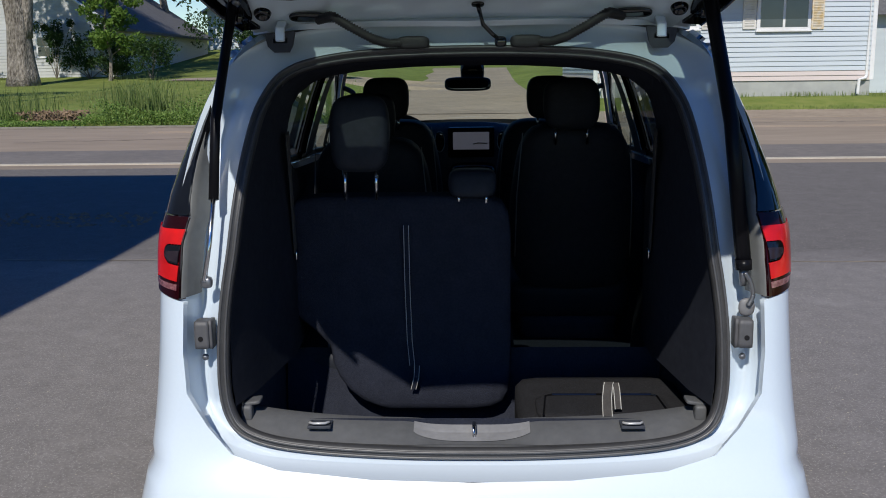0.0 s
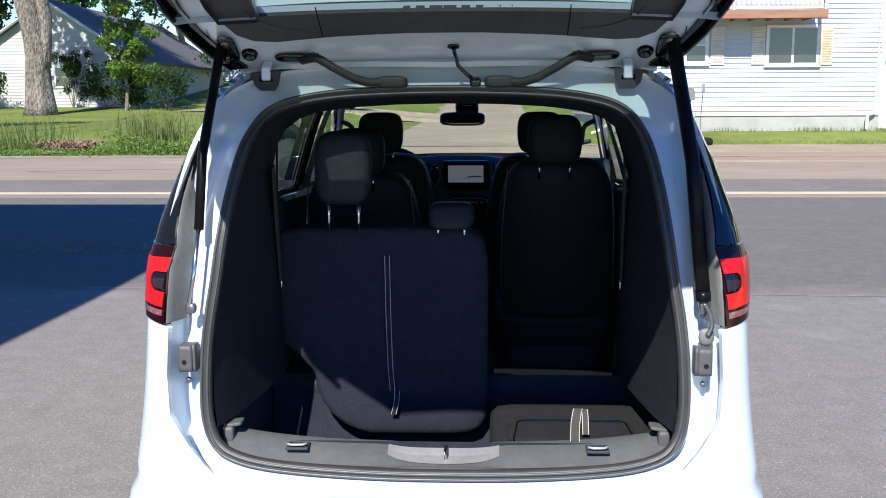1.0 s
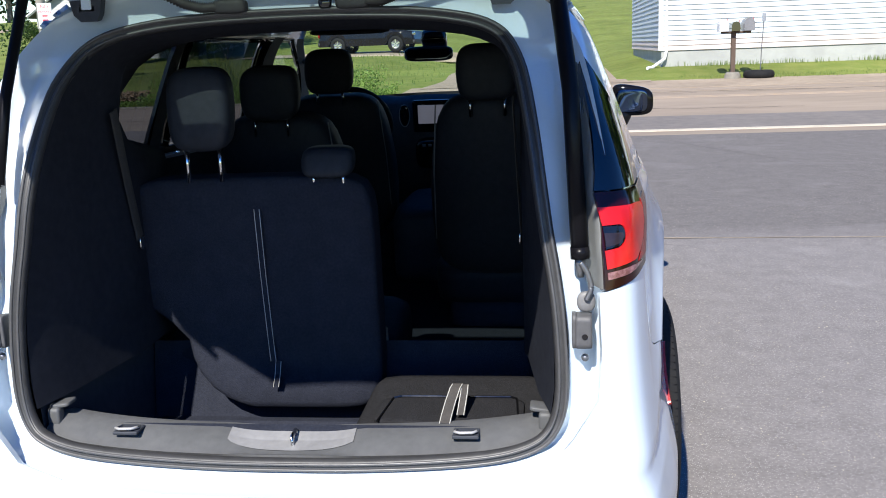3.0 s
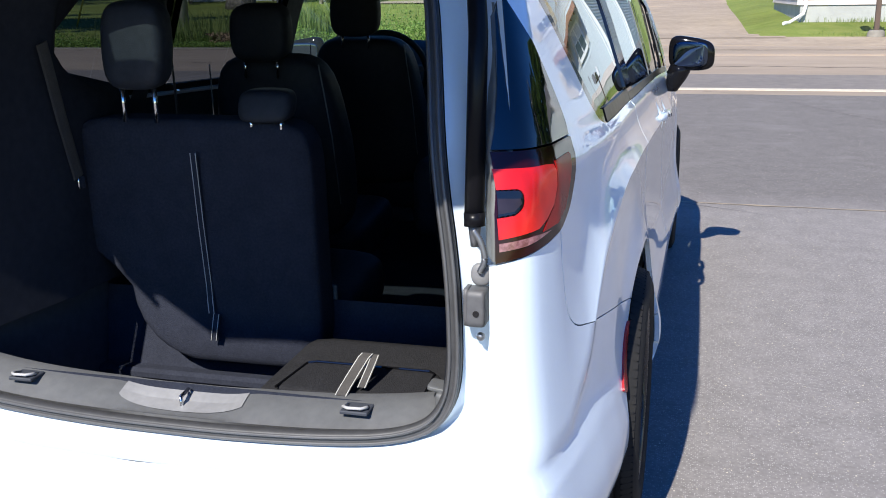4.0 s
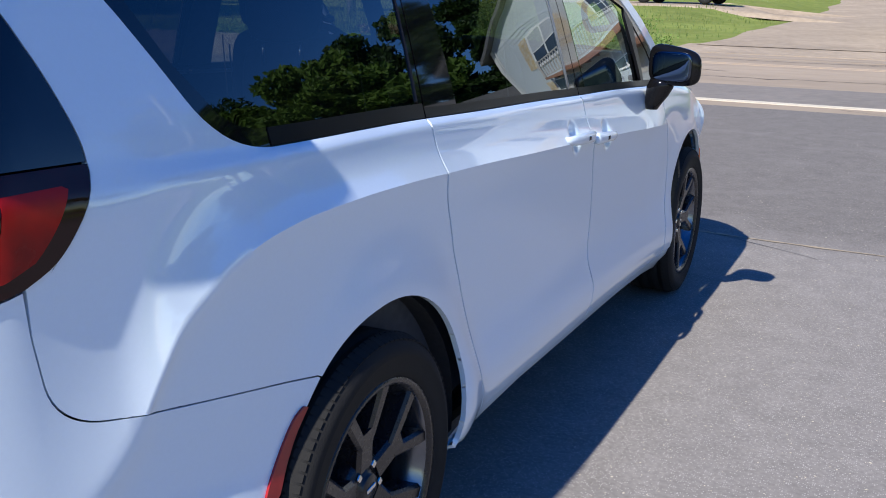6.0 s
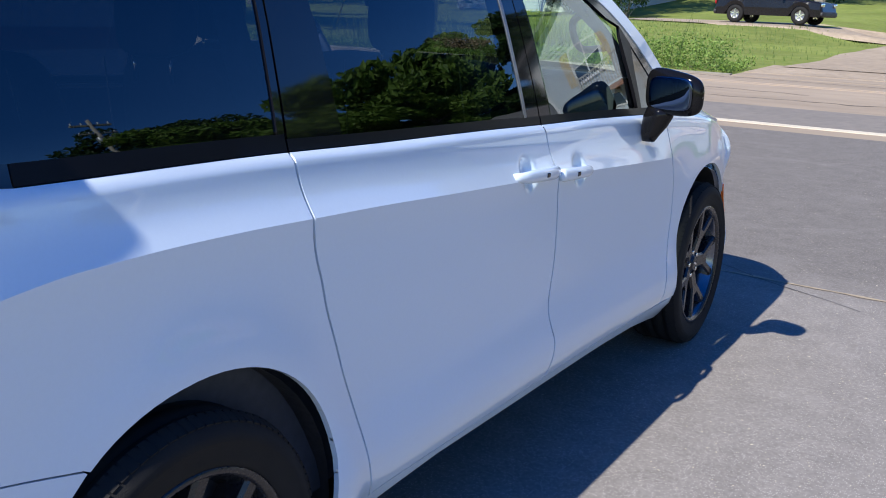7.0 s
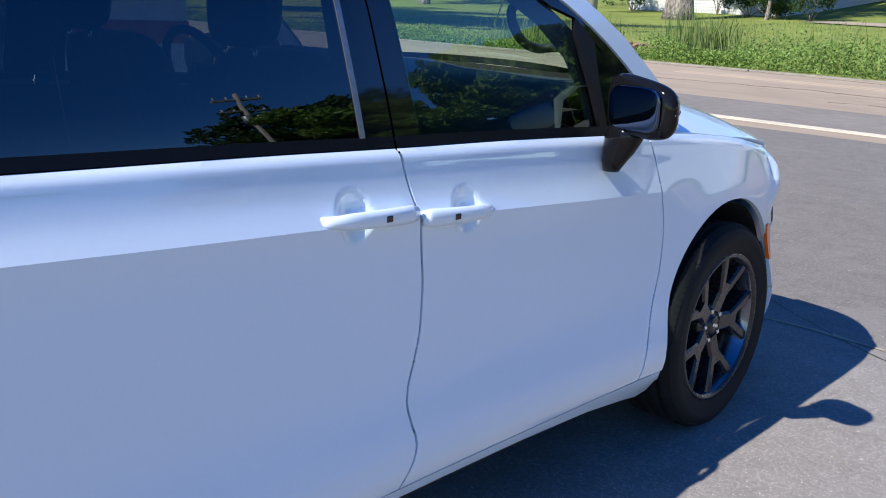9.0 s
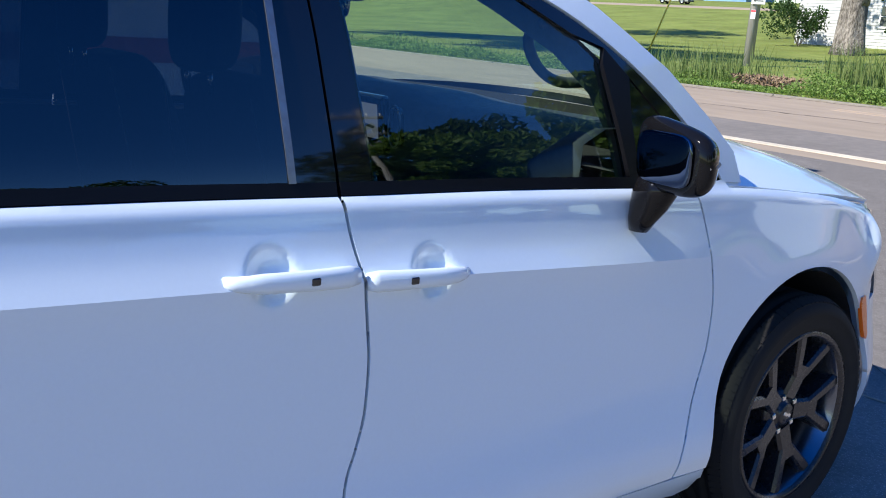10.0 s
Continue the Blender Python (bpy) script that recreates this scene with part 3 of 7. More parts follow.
fore_seam = [(2.56, belt(2.56)), (2.588, 1.04), (2.613, 0.945), (2.632, 0.86), (2.642, 0.78), (2.636, 0.69), (2.612, 0.61), (2.575, 0.53), (2.545, 0.45), (2.52, 0.342)]
mid_curve = smoothed(sorted((z, y) for y, z in mid_seam))
mid_seam = [(mid_curve(z), z) for z in np.linspace(belt(1.545), 0.342, 40)]
rear_curve = smoothed(sorted((z, y) for y, z in rear_seam))
rear_seam = [(rear_curve(z), z) for z in np.linspace(1.02, 0.345, 22)]
fore_curve = smoothed(sorted((z, y) for y, z in fore_seam))
fore_seam = [(fore_curve(z), z) for z in np.linspace(belt(2.56), 0.342, 24)]
A_OUT = curve([(2.70, 1.090), (2.588, 1.218), (2.428, 1.350), (2.238, 1.464), (2.06, 1.538), (1.95, ROOF_Z)], 4)
LAMP_EDGE = curve([(-0.691, 1.47), (-0.664, 1.39), (-0.636, 1.32), (-0.612, 1.24), (-0.606, 1.19), (-0.611, 1.160), (-0.638, 1.108), (-0.686, 1.054), (-0.742, 1.025)], 4)
DLO_REAR = [(-0.575, ROOF_Z), (-0.525, 1.48), (-0.47, 1.40), (-0.428, 1.335), (-0.385, 1.265)] + bezier((-0.385, 1.265), (-0.328, 1.170), (-0.20, belt(-0.20)), 9)[1:]


def shifted(pts, d):
    return [(y + d, z) for y, z in pts]


for side in (1, -1):
    # quarter panel with the pillar behind the rear window
    arch_r = oval(0.10, 0.50, 0.342, 0.288, 136.5, 0, 26)
    q_out = run(belt, 0.405 - GAP, -0.20, 8)
    q_out += DLO_REAR[::-1][1:]
    q_out += [(-0.50, 1.64), (-0.66, 1.55)] + LAMP_EDGE
    q_out += [(-0.742, 0.95), (-0.733, 0.875)] + bezier((-0.733, 0.875), (-0.722, 0.806), (-0.64, 0.790), 9)[1:] + [(-0.5, 0.764), (-0.35, 0.738), (-0.160, 0.7045)]
    q_out += arch_r
    q_out += [(0.434, 0.44), (0.424, 0.36), (0.412, 0.255), (0.45, 0.25), (0.56, 0.342)] + shifted(rear_seam[::-1], -GAP)
    part("quarter_panel", panel(q_out, shell, 0.0125, 0.015, side, crease), PAINT, car)
    # sliding door
    s_out = run(belt, 0.405 + GAP, 1.545 - GAP, 14) + shifted(mid_seam[1:], -GAP) + run(lambda y: 0.347 - 0.003 * y, 1.50, 0.585, 10)[1:-1] + shifted(rear_seam[::-1], GAP)
    sliding = part("sliding_door", panel(s_out, shell, 0.01, 0.015, side, crease), PAINT, car)
    # front door
    f_out = run(belt, 1.545 + GAP, 2.56 - GAP, 14) + shifted(fore_seam[1:], -GAP) + run(lambda y: 0.347 - 0.003 * y, 2.515, 1.515, 10)[1:-1] + shifted(mid_seam[::-1][:-1], GAP)
    front = part("front_door", panel(f_out, shell, 0.01, 0.015, side, crease), PAINT, car)
    # rocker under the doors
    r_out = run(lambda y: 0.338 - 0.003 * y, 0.575, 2.53, 12) + [(2.648, 0.335), (2.662, 0.29), (2.655, 0.255), (2.60, 0.245), (2.5, 0.262), (2.3, 0.288), (2.0, 0.301), (1.4, 0.306), (0.9, 0.315), (0.65, 0.30), (0.50, 0.255)]
    part("rocker_panel", panel(r_out, off(-0.004), 0.03, 0.02, side), PAINT, car)
    under = [(0.44, 0.266), (2.66, 0.282), (2.66, 0.19), (0.44, 0.18)]
    part("sill_cladding", panel(under, off(-0.05), 0.05, 0.02, side), TRIM, car)
    # front wing
    arch_f = arc(3.095, 0.385, 0.448, 184, 6, 30)
    w_out = [(2.70, 1.097)] + run(belt, 2.72, 3.45, 8) + [(3.56, 0.968), (3.60, 0.80), (3.575, 0.66), (3.542, 0.44)]
    w_out += arch_f[::-1] + [(2.648, 0.342), (2.52 + GAP, 0.342)] + shifted(fore_seam[::-1], GAP)
    part("front_wing", panel(w_out, shell, 0.0135, 0.015, side, crease), PAINT, car)
    # front bumper corner
    fb_out = [(3.542, 0.436), (3.577, 0.655), (3.62, 0.66), (3.75, 0.70), (4.045, 0.70), (4.045, 0.24), (3.6, 0.22), (3.545, 0.24)]
    part("front_bumper", panel(fb_out, shell, 0.03, 0.015, side), PAINT, car)
    hl_out = [(3.603, 0.80), (3.566, 0.95), (3.6, 0.945), (3.9, 0.87), (4.04, 0.81), (4.04, 0.71), (3.75, 0.705), (3.63, 0.668)]
    part("headlight", panel(hl_out, off(0.002), 0.015, 0.02, side), HEADLAMP, car, "clear headlight at the front corner")
    mk = [(3.497, 0.555), (3.48, 0.60), (3.447, 0.665), (3.452, 0.69), (3.49, 0.69), (3.525, 0.62), (3.535, 0.56), (3.515, 0.545)]
    part("side_marker", panel(mk, off(0.006), 0.02, 0.012, side), AMBER, car, "amber front side marker lens")
    # rear bumper: from the rear arch round to the middle
    b_out = [(-0.748, 1.02), (-0.745, 0.95), (-0.736, 0.873)] + bezier((-0.736, 0.873), (-0.725, 0.803), (-0.64, 0.787), 9)[1:] + [(-0.5, 0.761), (-0.35, 0.735), (-0.158, 0.7005)]
    b_out += curve([(-0.154, 0.6965), (-0.188, 0.662), (-0.233, 0.613), (-0.272, 0.563), (-0.312, 0.505), (-0.338, 0.43), (-0.35, 0.34)], 3) + [(-0.357, 0.27), (-0.40, 0.235), (-1.65, 0.215), (-1.692, 0.215), (-1.692, 0.566), (-1.45, 0.57), (-1.23, 0.588), (-1.12, 0.62), (-1.055, 0.68), (-0.99, 0.76), (-0.972, 0.86), (-0.968, 0.985), (-0.88, 0.998), (-0.80, 1.008)]
    part("rear_bumper", panel(b_out, shell, 0.022, 0.02, side), PAINT, car)
    rm = curve([(-0.200, 0.652), (-0.212, 0.6555), (-0.245, 0.636), (-0.292, 0.586), (-0.335, 0.535), (-0.346, 0.520)], 3) + curve([(-0.331, 0.509), (-0.310, 0.514), (-0.274, 0.565), (-0.235, 0.615)], 3)
    part("rear_side_marker", panel(rm, off(0.006), 0.02, 0.012, side), DARKRED, car, "red rear side marker reflector")
    # black corner glass over the tail lamp
    d_out = [(y - 0.004, z) for y, z in LAMP_EDGE if z > 1.195][::-1]
    d_out = [(d_out[0][0], 1.1895)] + d_out + [(-0.712, 1.47), (-0.76, 1.43), (-0.83, 1.34), (-0.90, 1.25), (-0.937, 1.192), (-0.80, 1.1905)]
    part("corner_glass", panel(d_out, off(0.002), 0.03, 0.02, side), BLACKGLOSS, car, "gloss black glass over the tail lamp")
    # tail lamp
    t_out = [(y - 0.004, z) for y, z in LAMP_EDGE if z < 1.183]
    t_out = [(t_out[0][0], 1.1855)] + t_out + [(-0.80, 1.013), (-0.87, 1.003), (-0.955, 0.991), (-0.955, 1.08), (-0.94, 1.188), (-0.80, 1.187)]
    lamp = part("tail_lamp", panel(t_out, off(0.004), 0.012, 0.03, side), LAMPRIM, car, "red tail lamp with a deep red rim")
    red = [(-0.948, 1.158), (-0.80, 1.156), (-0.772, 1.153), (-0.766, 1.14), (-0.772, 1.112), (-0.788, 1.08), (-0.815, 1.058), (-0.845, 1.045), (-0.948, 1.034), (-0.95, 1.072)] + bezier((-0.91, 1.076), (-0.888, 1.084), (-0.886, 1.10), 7) + bezier((-0.886, 1.108), (-0.888, 1.121), (-0.905, 1.122), 6) + [(-0.948, 1.122)]
    part("red_lens", panel(red, off(0.0062), 0.012, 0.004, side), REDLENS, lamp, "red lens in the shape of a letter C")
    edge = [(-0.763, 1.158), (-0.665, 1.160)] + [(y - 0.040, z + 0.006) for y, z in LAMP_EDGE if 1.05 < z < 1.152] + [(-0.775, 1.040), (-0.83, 1.036), (-0.817, 1.051), (-0.79, 1.075), (-0.769, 1.112), (-0.7625, 1.142)]
    part("side_lens", panel(edge, off(0.0055), 0.012, 0.003, side), SIDELENS, lamp, "red outer lens")
    clear = [(-0.947, 1.027), (-0.86, 1.034), (-0.80, 1.033), (-0.85, 1.024), (-0.885, 1.018), (-0.947, 1.012)]
    part("reversing_lens", panel(clear, off(0.0058), 0.012, 0.003, side), CLEARLENS, lamp, "clear reversing lens")
    cup = [(-0.948, 1.120)] + bezier((-0.905, 1.119), (-0.891, 1.118), (-0.889, 1.107), 6) + bezier((-0.889, 1.10), (-0.891, 1.087), (-0.912, 1.079), 6) + [(-0.948, 1.075)]
    part("lamp_insert", panel(cup, off(0.0074), 0.012, 0.002, side), BLACKGLOSS, lamp)
    part("insert_bar", panel([(-0.947, 1.107), (-0.897, 1.105), (-0.894, 1.096), (-0.912, 1.083), (-0.947, 1.079)], off(0.0086), 0.01, 0.002, side), LAMPBAR, lamp, "brown-black bar in the lamp insert")

    # parking sensors in the rear bumper
    for uu in (-1.33, -0.92):
        c0 = off(0.001)(uu, 0.44)
        n0 = (off(0.05)(uu, 0.44) - c0).normalized()
        if side < 0:
            c0.x, n0.x = -c0.x, -n0.x
        part("parking_sensor", lathe([(0.0, 0.002), (0.009, 0.002), (0.0105, 0.0005), (0.0125, 0.0025), (0.0135, 0.0)], 20, "z"), PAINT, car, "white parking sensor", smooth=True, at=Matrix.Translation(c0) @ n0.to_track_quat("Z", "Y").to_matrix().to_4x4())

    # windows and their black borders
    top = 0.024
    qg = run(belt, 0.398, -0.20, 8, top + 0.010) + [(-0.245, 1.196), (-0.285, 1.206), (-0.322, 1.229), (-0.395, 1.32), (-0.445, 1.41), (-0.478, 1.48), (-0.515, 1.555), (0.45, 1.56), (0.428, 1.40)]
    part("quarter_window", panel(qg, off(-0.006), 0.04, 0.004, side), PRIVACY, car, "dark privacy glass behind the sliding door")
    sg = run(belt, 0.578, 1.446, 10, top) + [(1.441, 1.40), (1.441, 1.56), (0.565, 1.56), (0.578, 1.40)]
    part("window", panel(sg, pane, 0.03, 0.004, side), PRIVACY, sliding, "dark privacy glass")
    fg = run(belt, 1.622, 2.345, 8, top) + [(2.325, 1.22), (2.29, 1.375), (2.20, 1.44), (2.02, 1.525), (1.90, 1.56), (1.585, 1.56), (1.603, 1.40)]
    part("window", panel(fg, pane, 0.03, 0.004, side), GREENGLASS, front, "green-tinted front door glass")
    vg = run(belt, 2.375, 2.60, 4, 0.012) + [(2.50, 1.235), (2.375, 1.345), (2.365, 1.25)]
    part("sail_window", panel(vg, off(-0.004), 0.04, 0.004, side), BLACKGLOSS, front, "black mirror sail behind the windscreen pillar")
    # belt moulding in gloss black, one to each door
    for nm, y0, y1, own in (("belt_moulding", -0.20, 0.402, car), ("belt_moulding", 0.408, 1.541, sliding), ("belt_moulding", 1.549, 2.62, front)):
        bmz = run(belt, y0, y1, 10, 0.002) + run(belt, y1, y0, 10, top + (0.012 if own is car else 0.002))
        part(nm, panel(bmz, off(0.001), 0.04, 0.012, side), BELTBLACK, own)
    # frame of the windows: rear edge, pillars, top
    fr = DLO_REAR + [(-0.20, belt(-0.20) + 0.036), (-0.240, 1.200), (-0.280, 1.210), (-0.317, 1.233), (-0.39, 1.323), (-0.44, 1.412), (-0.473, 1.482), (-0.51, 1.555), (-0.51, ROOF_Z)]
    part("window_frame", panel(fr, off(-0.001), 0.03, 0.012, side), BLACKGLOSS, car)
    pc = [(0.385, belt(0.4) + top + 0.011), (0.405, belt(0.4) + top + 0.011), (0.434, 1.40), (0.456, 1.56), (0.436, 1.56), (0.414, 1.40)]
    ps_ = [(0.411, belt(0.42) + top), (0.588, belt(0.58) + top), (0.588, 1.40), (0.575, 1.56), (0.462, 1.56), (0.440, 1.40)]
    part("door_pillar", panel(ps_, off(-0.001), 0.04, 0.012, side), BLACKGLOSS, sliding)
    part("centre_pillar", panel(pc, off(-0.001), 0.04, 0.012, side), BLACKGLOSS, car)
    pb = [(1.456, belt(1.5) + top), (1.5425, belt(1.5) + top), (1.531, 1.40), (1.52, 1.56), (1.451, 1.56), (1.451, 1.40)]
    part("door_pillar", panel(pb, off(-0.001), 0.04, 0.012, side), BLACKGLOSS, sliding)
    pf = [(1.549, belt(1.55) + top), (1.627, belt(1.55) + top), (1.608, 1.40), (1.59, 1.56), (1.526, 1.56), (1.537, 1.40)]
    part("door_pillar", panel(pf, off(-0.001), 0.04, 0.012, side), BLACKGLOSS, front)
    strip = [(1.442, belt(1.44) + top), (1.457, belt(1.44) + top), (1.452, 1.40), (1.452, 1.56), (1.437, 1.56), (1.437, 1.40)]
    part("pillar_strip", panel(strip, off(0.003), 0.04, 0.006, side), STEEL, sliding, "satin grey trim strip")
    vf = [(2.345, belt(2.35) + top), (2.378, belt(2.35) + 0.012), (2.368, 1.25), (2.375, 1.345), (2.30, 1.41), (2.29, 1.375), (2.325, 1.22)]
    part("window_divider", panel(vf, off(0.0), 0.03, 0.012, side), BELTBLACK, front)
    ft = [(2.30, 1.41), (2.375, 1.345), (2.50, 1.235), (2.60, belt(2.6) + 0.012), (2.69, 1.092)] + [(y - 0.009, z - 0.004) for y, z in A_OUT[3:-2]] + [(1.94, ROOF_Z), (-0.53, ROOF_Z), (-0.53, 1.552), (1.90, 1.556), (2.02, 1.522), (2.20, 1.438)]
    part("upper_frame", panel(ft, off(-0.001), 0.04, 0.012, side), BLACKGLOSS, car)
    # white windscreen pillar and roof rail
    ap = A_OUT + [(-0.57, ROOF_Z), (-0.50, 1.645), (-0.40, 1.665), (1.9, 1.665), (2.08, 1.60), (2.30, 1.50), (2.52, 1.365), (2.66, 1.25), (2.75, 1.165), (2.775, 1.085)]
    part("roof_side", panel(ap, shell, 0.04, 0.015, side), PAINT, car)
    # inner linings
    lin = [(-0.80, 0.42), (2.55, 0.30), (2.55, 1.10), (1.5, 1.135), (0.3, 1.175), (-0.24, 1.18), (-0.31, 1.23), (-0.44, 1.40), (-0.56, 1.58), (-0.62, 1.57), (-0.70, 1.45), (-0.80, 1.25), (-0.84, 1.1), (-0.85, 0.65)]
    part("side_lining", panel(lin, off(-0.09), 0.06, 0.0, side), DARKTRIM, car)
    for y0, w in ((0.33, 0.10), (1.43, 0.2)):
        pl = [(y0, 1.15), (y0 + w, 1.15), (y0 + w * 0.9, 1.6), (y0 + w * 0.1, 1.6)]
        part("pillar_lining", panel(pl, off(-0.045), 0.06, 0.0, side), DARKTRIM, car)
    al = [(2.35, 1.11), (2.62, 1.09), (2.52, 1.26), (2.22, 1.48), (1.95, 1.60), (1.82, 1.60), (2.04, 1.485), (2.185, 1.405), (2.285, 1.315), (2.33, 1.22)]
    part("pillar_lining", panel(al, off(-0.05), 0.06, 0.0, side), DARKTRIM, car)

    # door mirror: a shaped housing on a blade foot, glass facing back
    def house(v):
        s = v.copy()
        k = 1.0 - 0.30 * max(0.0, s.y / 0.065)
        s.x, s.z = s.x * k, s.z * k - 0.10 * (s.x / 0.14) * 0.12
        if s.y < 0:
            s.y *= 0.55
        s.z *= 1.0 - 0.14 * (s.x / 0.14)
        return s

    mx = side * 1.015
    mir = part("door_mirror", softbox(0.22, 0.135, 0.16, 3.6, 8, pose(mx, 2.325, 1.185, 0, 0, -6 * side) @ Matrix.Diagonal((side, 1, 1, 1)), house), MIRRORBLACK, car, "gloss black door mirror", smooth=True)
    part("mirror_glass", softbox(0.165, 0.012, 0.118, 4.5, 6, pose(mx - 0.006 * side, 2.286, 1.185, 3, 0, -6 * side)), MIRROR, mir, smooth=True)
    rows = []
    for i, (x, y, z, a, b) in enumerate(((0.930, 2.325, 1.003, 0.024, 0.020), (0.935, 2.328, 1.03, 0.036, 0.030), (0.945, 2.333, 1.06, 0.048, 0.037), (0.955, 2.336, 1.095, 0.056, 0.043), (0.965, 2.336, 1.13, 0.052, 0.046))):
        rows.append([Vector((side * (x + a * math.cos(q)), y + b * math.sin(q), z)) for q in (2 * math.pi * k / 14 for k in range(14))])
    part("mirror_foot", loft(rows, close_u=True, caps=True), MIRRORBLACK, mir, smooth=True)
    part("mirror_repeater", tube([(side * 1.118, 2.30, 1.178), (side * 1.114, 2.33, 1.180), (side * 1.10, 2.36, 1.183)], 0.006, 6), GREYPLASTIC, mir, smooth=True)

    # door handles with their cups
    for own, y0, y1, zc, flip in ((sliding, 1.29, 1.555, 0.985, 1), (front, 1.575, 1.825, 0.972, -1)):
        yo, yi = (y0, y1) if flip > 0 else (y1, y0)
        pts, rad = [], []
        for i in range(13):
            t = i / 12
            y = yo + (yi - yo) * t
            z = zc - (y - 1.5) * 0.045
            out = 0.03 * (1 - (2 * t - 1) ** 4) if t < 0.5 else 0.03 * (1 - 0.35 * ((t - 0.5) * 2) ** 2)
            pts.append(Vector((side * (half_width(y, z + 0.06) * 0.5 + half_width(y, z - 0.06) * 0.5 + out * 0.8 + 0.003), y, z)))
            rad.append(0.012 + 0.008 * min(1, 4 * t) * (0.7 + 0.5 * t) if t < 0.97 else 0.017)
        rows = []
        for p, r in zip(pts, rad):
            rows.append([p + Vector((side * 0.012 * math.cos(q), 0, r * math.sin(q))) for q in (2 * math.pi * k / 12 for k in range(12))])
        h = part("door_handle", loft(rows, close_u=True, caps=True), PAINT, own, "white pull handle", smooth=True)
        yk = yo + (yi - yo) * 0.62
        zk = zc - (yk - 1.5) * 0.045
        part("keyless_button", box_bm(-0.003, 0.003, -0.009, 0.009, -0.007, 0.007, 0.002, 1, pose(side * (half_width(yk, zk + 0.06) * 0.5 + half_width(yk, zk - 0.06) * 0.5 + 0.038), yk, zk)), BLACKGLOSS, h)

# ---- roof, bonnet, windscreen, front ----
roof_mid = smoothed([(-0.62, 1.655), (-0.5, 1.69), (-0.2, 1.715), (0.5, 1.74), (1.3, 1.735), (1.8, 1.70), (1.95, 1.665)])


def roof_place(x, y):
    edge = 0.60
    k = min(abs(x) / edge, 1.0)
    return Vector((x, y, roof_mid(y) - (roof_mid(y) - 1.655) * k**2.6))


ro = [(-0.6, -0.50), (-0.45, -0.56), (0.0, -0.585), (0.45, -0.56), (0.6, -0.50), (0.6, 1.93), (0.3, 2.0), (0.0, 2.02), (-0.3, 2.0), (-0.6, 1.93)]
part("roof", panel(ro, roof_place, 0.06, 0.015), PAINT, car)


def screen_place(x, v):
    k = abs(x) / 0.78
    y = 1.98 + v * (2.93 - 1.98) - 0.17 * k**2
    z = 1.67 + v * (1.215 - 1.67) - 0.035 * k**2 + 0.05 * math.sin(math.pi * v)
    return Vector((x * (0.80 + 0.2 * v), y, z))


ws = [(-0.78, 0.0), (0.0, 0.0), (0.78, 0.0), (0.80, 0.5), (0.82, 1.0), (0.0, 1.0), (-0.82, 1.0), (-0.80, 0.5)]
part("windscreen", panel(ws, screen_place, 0.07, 0.0), SCREENGLASS, car, "green-tinted windscreen")
frit = [(-0.818, 0.945), (0.0, 0.955), (0.818, 0.945), (0.82, 1.0), (0.0, 1.0), (-0.82, 1.0)]
part("windscreen_border", panel(frit, lambda x, v: screen_place(x, v) - Vector((0, 0.004, 0.004)), 0.07, 0.0), TRIM, car, "black border along the foot of the windscreen")


def bonnet_place(x, y):
    k = min(abs(x) / 0.892, 1.0)
    mid = smoothed_bonnet(y)
    return Vector((x, y, mid - (mid - belt(y) - 0.0) * k**5.2 - 0.002))


smoothed_bonnet = smoothed([(2.7, 1.240), (2.95, 1.200), (3.3, 1.126), (3.6, 1.030), (3.85, 0.935), (4.0, 0.85)])
bo = [(-0.884, 2.70), (-0.4, 2.90), (0.4, 2.90), (0.884, 2.70), (0.887, 3.0), (0.886, 3.15), (0.864, 3.4), (0.834, 3.55), (0.6, 3.85), (0.3, 3.96), (-0.3, 3.96), (-0.6, 3.85), (-0.834, 3.55), (-0.864, 3.4), (-0.886, 3.15), (-0.887, 3.0)]
part("bonnet", panel(bo, bonnet_place, 0.06, 0.015), PAINT, car)
rows = [[Vector((x, 4.02 - 0.22 * abs(x / 0.7) ** 3 - 0.05 * abs(z - 0.5), z)) for x in np.linspace(-0.7, 0.7, 17)] for z in np.linspace(0.2, 0.83, 8)]
part("nose", loft(rows), PAINT, car, smooth=True)
rows = [[Vector((x, 2.86 - 0.16 * abs(x / 0.8) ** 2, z)) for x in np.linspace(-0.8, 0.8, 13)] for z in (1.04, 1.215)]
part("cowl_panel", loft(rows), TRIM, car)

# ---- underbody, floor, firewall ----
part("underbody", box_bm(-0.80, 0.80, -0.9, 3.8, 0.2, 0.3, 0.03, 2), TRIM, car)
part("cabin_floor", box_bm(-0.84, 0.84, -0.30, 2.62, 0.40, 0.435, 0.01, 1), BLACKCARPET, car)
part("firewall", box_bm(-0.84, 0.84, 2.62, 2.68, 0.3, 1.06, 0.01, 1), DARKTRIM, car)
part("headliner", panel([(-0.585, -0.46), (0.585, -0.46), (0.59, 1.9), (-0.59, 1.9)], lambda x, y: roof_place(x, y) - Vector((0, 0, 0.045 + 0.012 * abs(x))), 0.08, 0.0), HEADLINER, car)
